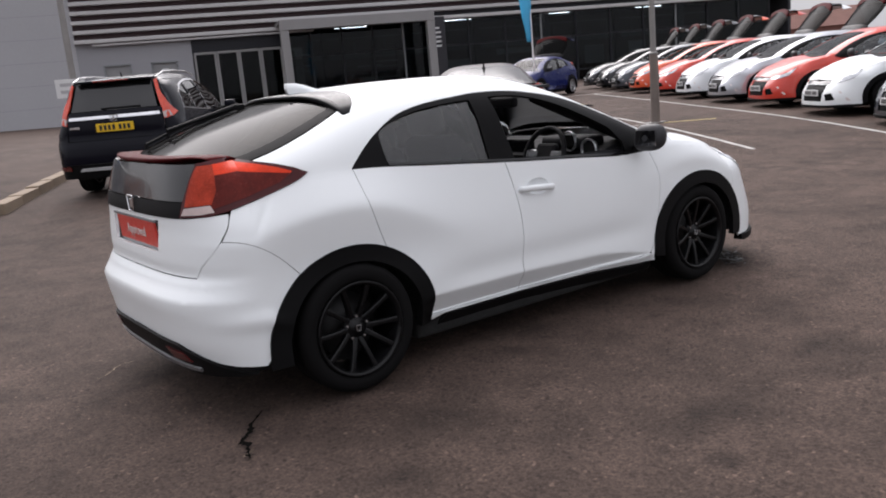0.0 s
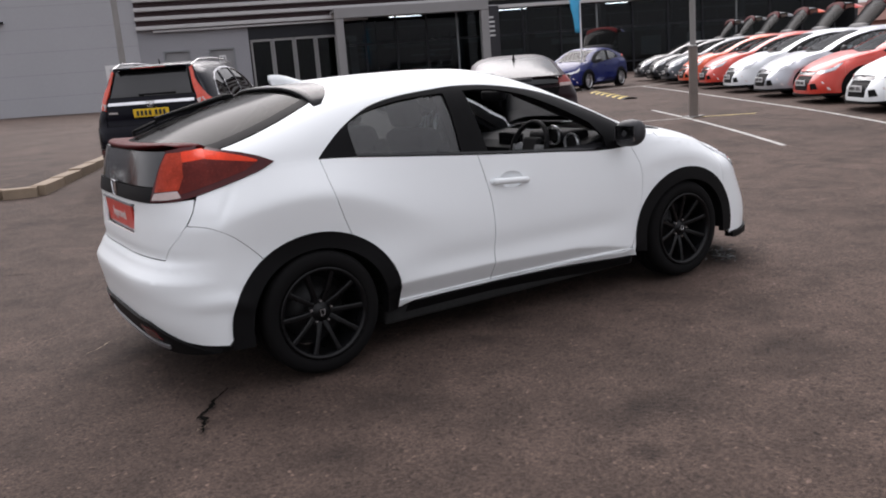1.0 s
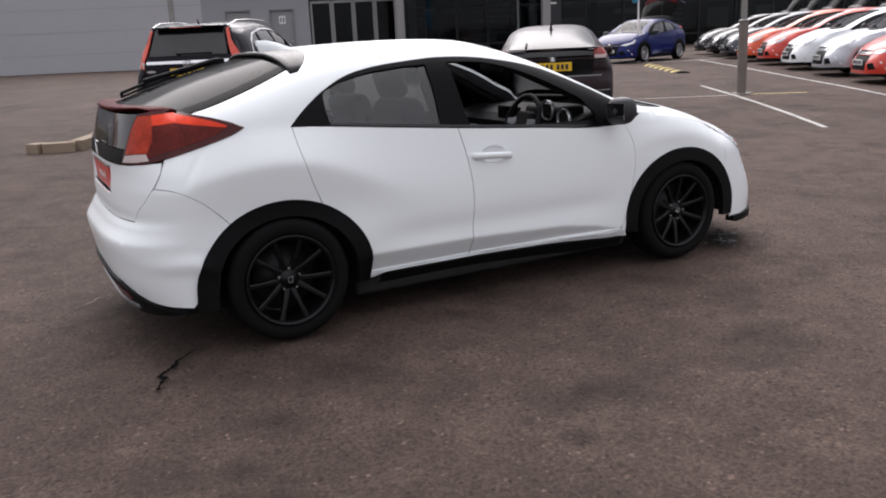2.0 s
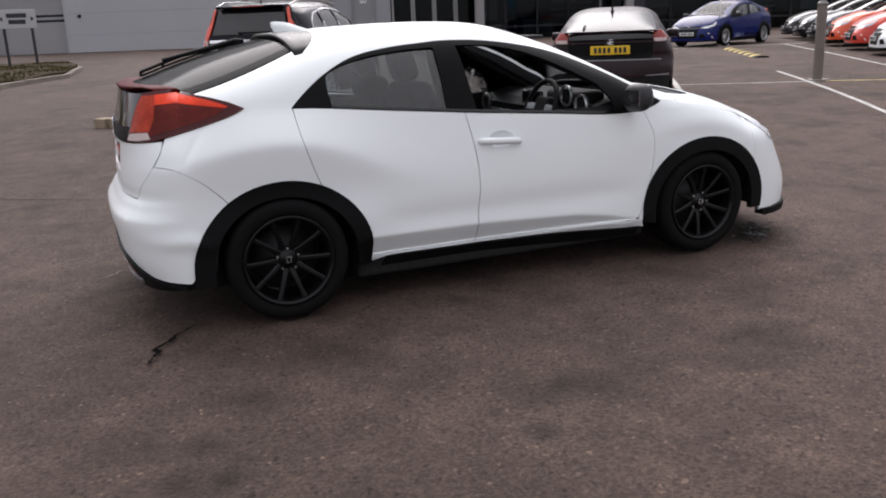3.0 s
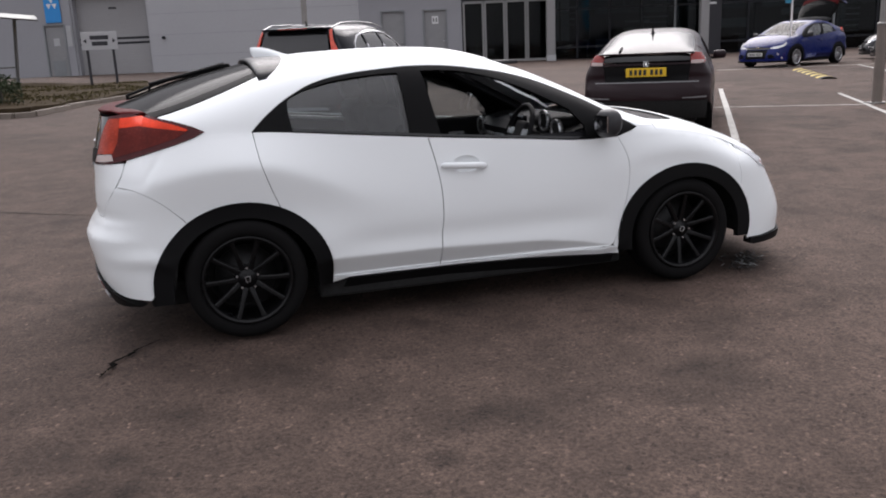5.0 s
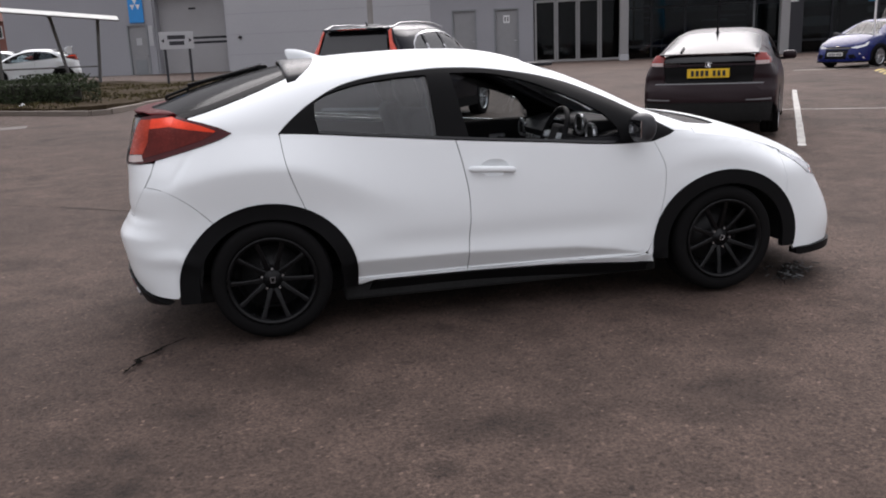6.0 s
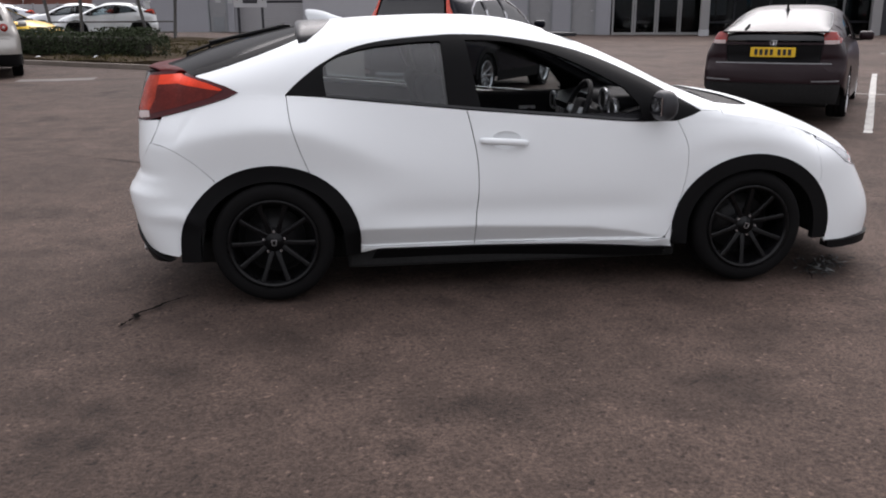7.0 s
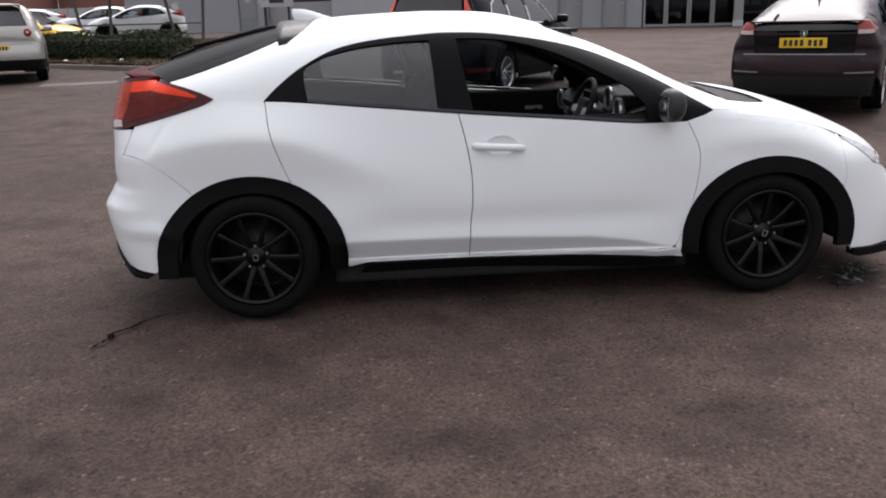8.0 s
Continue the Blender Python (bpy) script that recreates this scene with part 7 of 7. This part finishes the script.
def fastback_extras(car, F):
    tail_plate(car, F, 0.845, 3)
    x = float(F.side(np.array([F.sy(0.0)]), np.array([0.95]))[0, 0])
    badge(car, Matrix.Translation((x - 0.014, 0, 0.95)) @ Matrix.Rotation(radians(-90), 4, "Z"), 0.06, CHROME)
    g = [(-0.83, -0.50), (-0.80, -0.58), (-0.4, -0.60), (0.1, -0.58), (0.42, -0.55)]
    p = panel("upper_rear_screen", F.top, g + [(a, -b) for a, b in g[::-1]], REAR_GLASS, car, off=0.004, rim=0.006, res=0.12)
    bm = box((-0.845, 0, 1.085), (0.10, 1.22, 0.022), 0.008)
    part("tail_lip", bm, PLUM, car)
    bm = bmesh.new()
    rod(bm, (0.30, 0, 1.345), (0.25, 0, 1.46), 0.02, 0.006, 8)
    bx(bm, (0.31, 0, 1.35), (0.10, 0.05, 0.03), 0.01)
    part("aerial", bm, BLACK_TRIM, car)
    zt = lambda x, y: float(F.top(np.array([x]), np.array([y]))[0, 2])
    bm = bmesh.new()
    rod(bm, (-0.74, 0.36, zt(-0.74, 0.36) + 0.012), (-0.55, 0.35, zt(-0.55, 0.35) + 0.012), 0.014, n=6)
    part("rear_wiper", bm, BLACK_TRIM, car)


REAR_GLASS = surf("sky_lit_rear_glass", (0.02, 0.021, 0.022), 0.2, coat=0.0, var=0.0, spec=0.14)
FAST_SPEC = dict(mirror_out=0.93, seat=0.52, wheelbase=2.55, wheel=0.30, arch=0.365, tail=-0.90, nose=3.22, belt=0.95, corner=0.7, low=0.22, track=0.735, rim=ALLOY,
    seams=((1.0, 0.95), (2.0, 2.05), (0.30, 0.16)), mirror=(1.98, 0.99),
    windows=[[(-0.10, 1.02), (0.10, 1.12), (0.42, 1.22), (0.82, 1.29), (0.90, 0.96)], [(0.98, 0.955), (0.93, 1.30), (1.25, 1.29), (1.55, 1.22), (1.98, 0.98), (1.95, 0.93)]],
    glass_end=(-0.70, 2.38), roof=(0.40, 1.42), screen=2.45,
    tail_parts=[("lower_screen", [(-0.56, 0.985), (-0.55, 1.07)], GLOSS_BLACK, 0.0), ("handle_strip", [(-0.56, 0.935), (-0.56, 0.960)], PLUM, 0.014), ("tailgate", [(-0.53, 0.72), (-0.56, 0.93)], BLACK_TRIM, 0.0),
                ("rear_bumper", [(-0.76, 0.48), (-0.76, 0.715)], PLUM, 0.010), ("bumper_edge", [(-0.66, 0.700), (-0.66, 0.714)], TRIM_GREY, 0.014), ("lower_bumper", [(-0.74, 0.24), (-0.74, 0.475)], SHADOW_BLACK, 0.004)],
    side_parts=[("corner_panel", [("x", -0.50, 0.45), ("x", -0.50, 0.99), ("x", -0.70, 1.04), ("y", -0.57, 1.05), ("y", -0.54, 0.715), ("y", -0.76, 0.45)], PLUM, 0.002),
                ("tail_lamp", [("x", -0.62, 1.00), ("x", -0.74, 0.955), ("y", -0.66, 0.94), ("y", -0.565, 0.945), ("y", -0.555, 1.06), ("y", -0.60, 1.085), ("x", -0.74, 1.07)], LAMP_RED, 0.012),
                ("reverse_lamp", [("x", -0.77, 0.945), ("y", -0.66, 0.94), ("y", -0.565, 0.942), ("y", -0.565, 0.985), ("x", -0.77, 0.985)], LAMP_CLEAR, 0.018),
                ("reflector", [("y", -0.72, 0.505), ("y", -0.46, 0.50), ("y", -0.46, 0.515), ("y", -0.72, 0.525)], TRIM_GREY, 0.016)],
    extras=fastback_extras)


def soft_extras(car, F):
    tail_plate(car, F, 0.74, 2)
    x = float(F.side(np.array([F.sy(0.0)]), np.array([1.02]))[0, 0])
    v, f = revolve([(0.0, -0.012), (0.05, -0.012), (0.058, 0.0)], 20, closed=False)
    o = mesh_object("badge", v, f, CHROME, car)
    o.matrix_basis = pose(x - 0.008, 0, 1.03, 0, 0, -90)
    for y in (-0.62, 0.62):
        for sg, r0, mm in ((1, 0.085, LAMP_RED), (1, 0.04, LAMP_CLEAR)):
            xx = float(F.side(np.array([F.sy(y)]), np.array([1.04]))[0, 0])
            v, f = revolve([(0.0, -0.03 if r0 < 0.05 else -0.02), (r0 * 0.8, -0.02), (r0, 0.0)], 20, closed=False)
            o = mesh_object("tail_lamp", v, f, mm, car)
            o.matrix_basis = pose(xx - 0.005, y * 1.02, 1.05, 0, 0, -90)
    part("roof_spoiler", box((-0.82, 0, 1.62), (0.22, 1.16, 0.035), 0.012), GOLD_SILVER, car)
    bm = box((-0.87, -0.05, 1.235), (0.02, 0.5, 0.022), 0.006)
    part("rear_wiper", bm, BLACK_TRIM, car)


SOFT_SPEC = dict(OFF_SPEC)
SOFT_SPEC.update(rim=ALLOY, bright=False, clad=True, extras=soft_extras,
    tail_parts=[("tailgate", [(-0.70, 0.82), (-0.70, 1.19)], GOLD_SILVER, 0.004), ("rear_screen", [(-0.62, 1.20), (-0.56, 1.565)], DARK_TINT, 0.004), ("rear_bumper", [(-0.84, 0.50), (-0.84, 0.81)], GOLD_SILVER, 0.012), ("lower_bumper", [(-0.82, 0.28), (-0.82, 0.495)], BLACK_TRIM, 0.006)],
    side_parts=[("corner_panel", [("x", -0.60, 0.50), ("x", -0.60, 1.60), ("y", -0.56, 1.60), ("y", -0.66, 1.15), ("y", -0.70, 0.78), ("y", -0.80, 0.50)], GOLD_SILVER, 0.0)])

# ---------------------------------------------------------------- the cars in their places
hatchback("hatchback_car", "pearl white five-door hatchback with black wheels and open driver's window", WHITE, None)
other_car("offroad_car", "very dark navy off-roader with tall red tail lamps", OFFROAD, pose(2.02, 8.80, float(rise(2.5, 9.6)) - 0.005, 0, 0, 56), NAVY, OFF_SPEC)
other_car("fastback_car", "dark plum fastback hatchback parked in a marked bay", FASTBACK, pose(6.20, 5.52, float(rise(6.9, 6.4)) - 0.01, 0, 0, 55), PLUM, FAST_SPEC)
other_car("soft_roader_car", "warm silver soft-roader standing by the planted bed", OFFROAD, pose(-7.45, 14.85, float(rise(-7.8, 15.8)), 0, 0, 109), GOLD_SILVER, SOFT_SPEC)

RED = paint("bright_red_paint", (0.50, 0.035, 0.018))
ORANGE = paint("orange_red_paint", (0.62, 0.075, 0.018))
SILVER = paint("silver_paint", (0.42, 0.43, 0.46), 0.6)
ICE = paint("ice_white_paint", (0.70, 0.72, 0.74))
GREY = paint("dark_grey_paint", (0.055, 0.06, 0.07), 0.5)
JET = paint("black_paint", (0.012, 0.012, 0.014), 0.2)
BLUE = surf("bright_blue_paint", (0.003, 0.009, 0.085), rough=0.28, coat=0.12, spec=0.2, var=0.02, rvar=0.03)
YELLOW = paint("yellow_paint", (0.72, 0.45, 0.02))
ROW = "display cars in a row with raised tailgates"


def repaint(car, old, fresh):
    """Give a copied car another colour, piece by piece."""
    for o in car.children_recursive:
        if o.type == "MESH" and o.data.materials[0] == old:
            o.material_slots[0].link = "OBJECT"
            o.material_slots[0].material = fresh
    return car


base_open = hatchback("hatchback_car", "white hatchback on display with its tailgate raised", ICE, None, lod=1, group=ROW, rim_mat=ALLOY, tailgate_open=True)
for i, (pm, word) in enumerate(((GREY, "dark grey"), (WHITE, "white"), (RED, "bright red"), (SILVER, "silver"), (ICE, "ice white"), (RED, "bright red"), (ORANGE, "orange red"), (GREY, "dark grey"), (JET, "black"), (JET, "black"))):
    nx, ny_ = 12.52 + (i - 1) * 1.46, 3.50 + (i - 1) * 2.10
    h = radians(144.5)
    # the nose corner lies 3.32 ahead of the rear axle and 0.62 to the left
    x = nx - 3.32 * math.cos(h) + 0.62 * math.sin(h)
    y = ny_ - 3.32 * math.sin(h) - 0.62 * math.cos(h)
    mt = pose(x, y, G(nx + 1, ny_ - 0.5), 0, 0, 144.5)
    if i == 4:
        base_open.matrix_basis = mt
        tagged(base_open, "ice white hatchback on display with its tailgate raised")
        continue
    tagged(repaint(copy_thing(base_open, mt), ICE, pm), word + " hatchback on display with its tailgate raised")
tagged(repaint(copy_thing(base_open, pose(21.1, 19.6, G(20, 19), 0, 0, 200)), ICE, BLUE), "bright blue hatchback with its tailgate raised, before the showroom")["group"] = "blue display car"

# white sports hatchback and others behind the hedge
base_shut = hatchback("hatchback_car", "white hatchback parked beside the sports car", ICE, pose(-10.6, 37.6, G(-10.6, 37.6), 0, 0, 205), lod=1)
sp = tagged(repaint(copy_thing(base_shut, pose(-8.25, 35.3, G(-8.25, 35.3), 0, 0, 194)), ICE, WHITE), "white sports hatchback with a tall rear wing, by the shelter")
bm = box((-0.42, 0, 1.52), (0.20, 1.36, 0.03), 0.01)
for y in (-0.62, 0.62):
    bx(bm, (-0.36, y, 1.36), (0.22, 0.03, 0.30), 0.01)
part("rear_wing", bm, WHITE, sp)
tagged(repaint(copy_thing(base_shut, pose(-15.0, 40.0, G(-15, 40), 0, 0, 210)), ICE, SILVER), "pale silver hatchback parked behind the hedge")
tagged(repaint(copy_thing(base_shut, pose(-11.7, 24.4, G(-11.7, 24.4) + 0.1, 0, 0, -12)), ICE, YELLOW), "yellow hatchback, mostly hidden by the hedge")
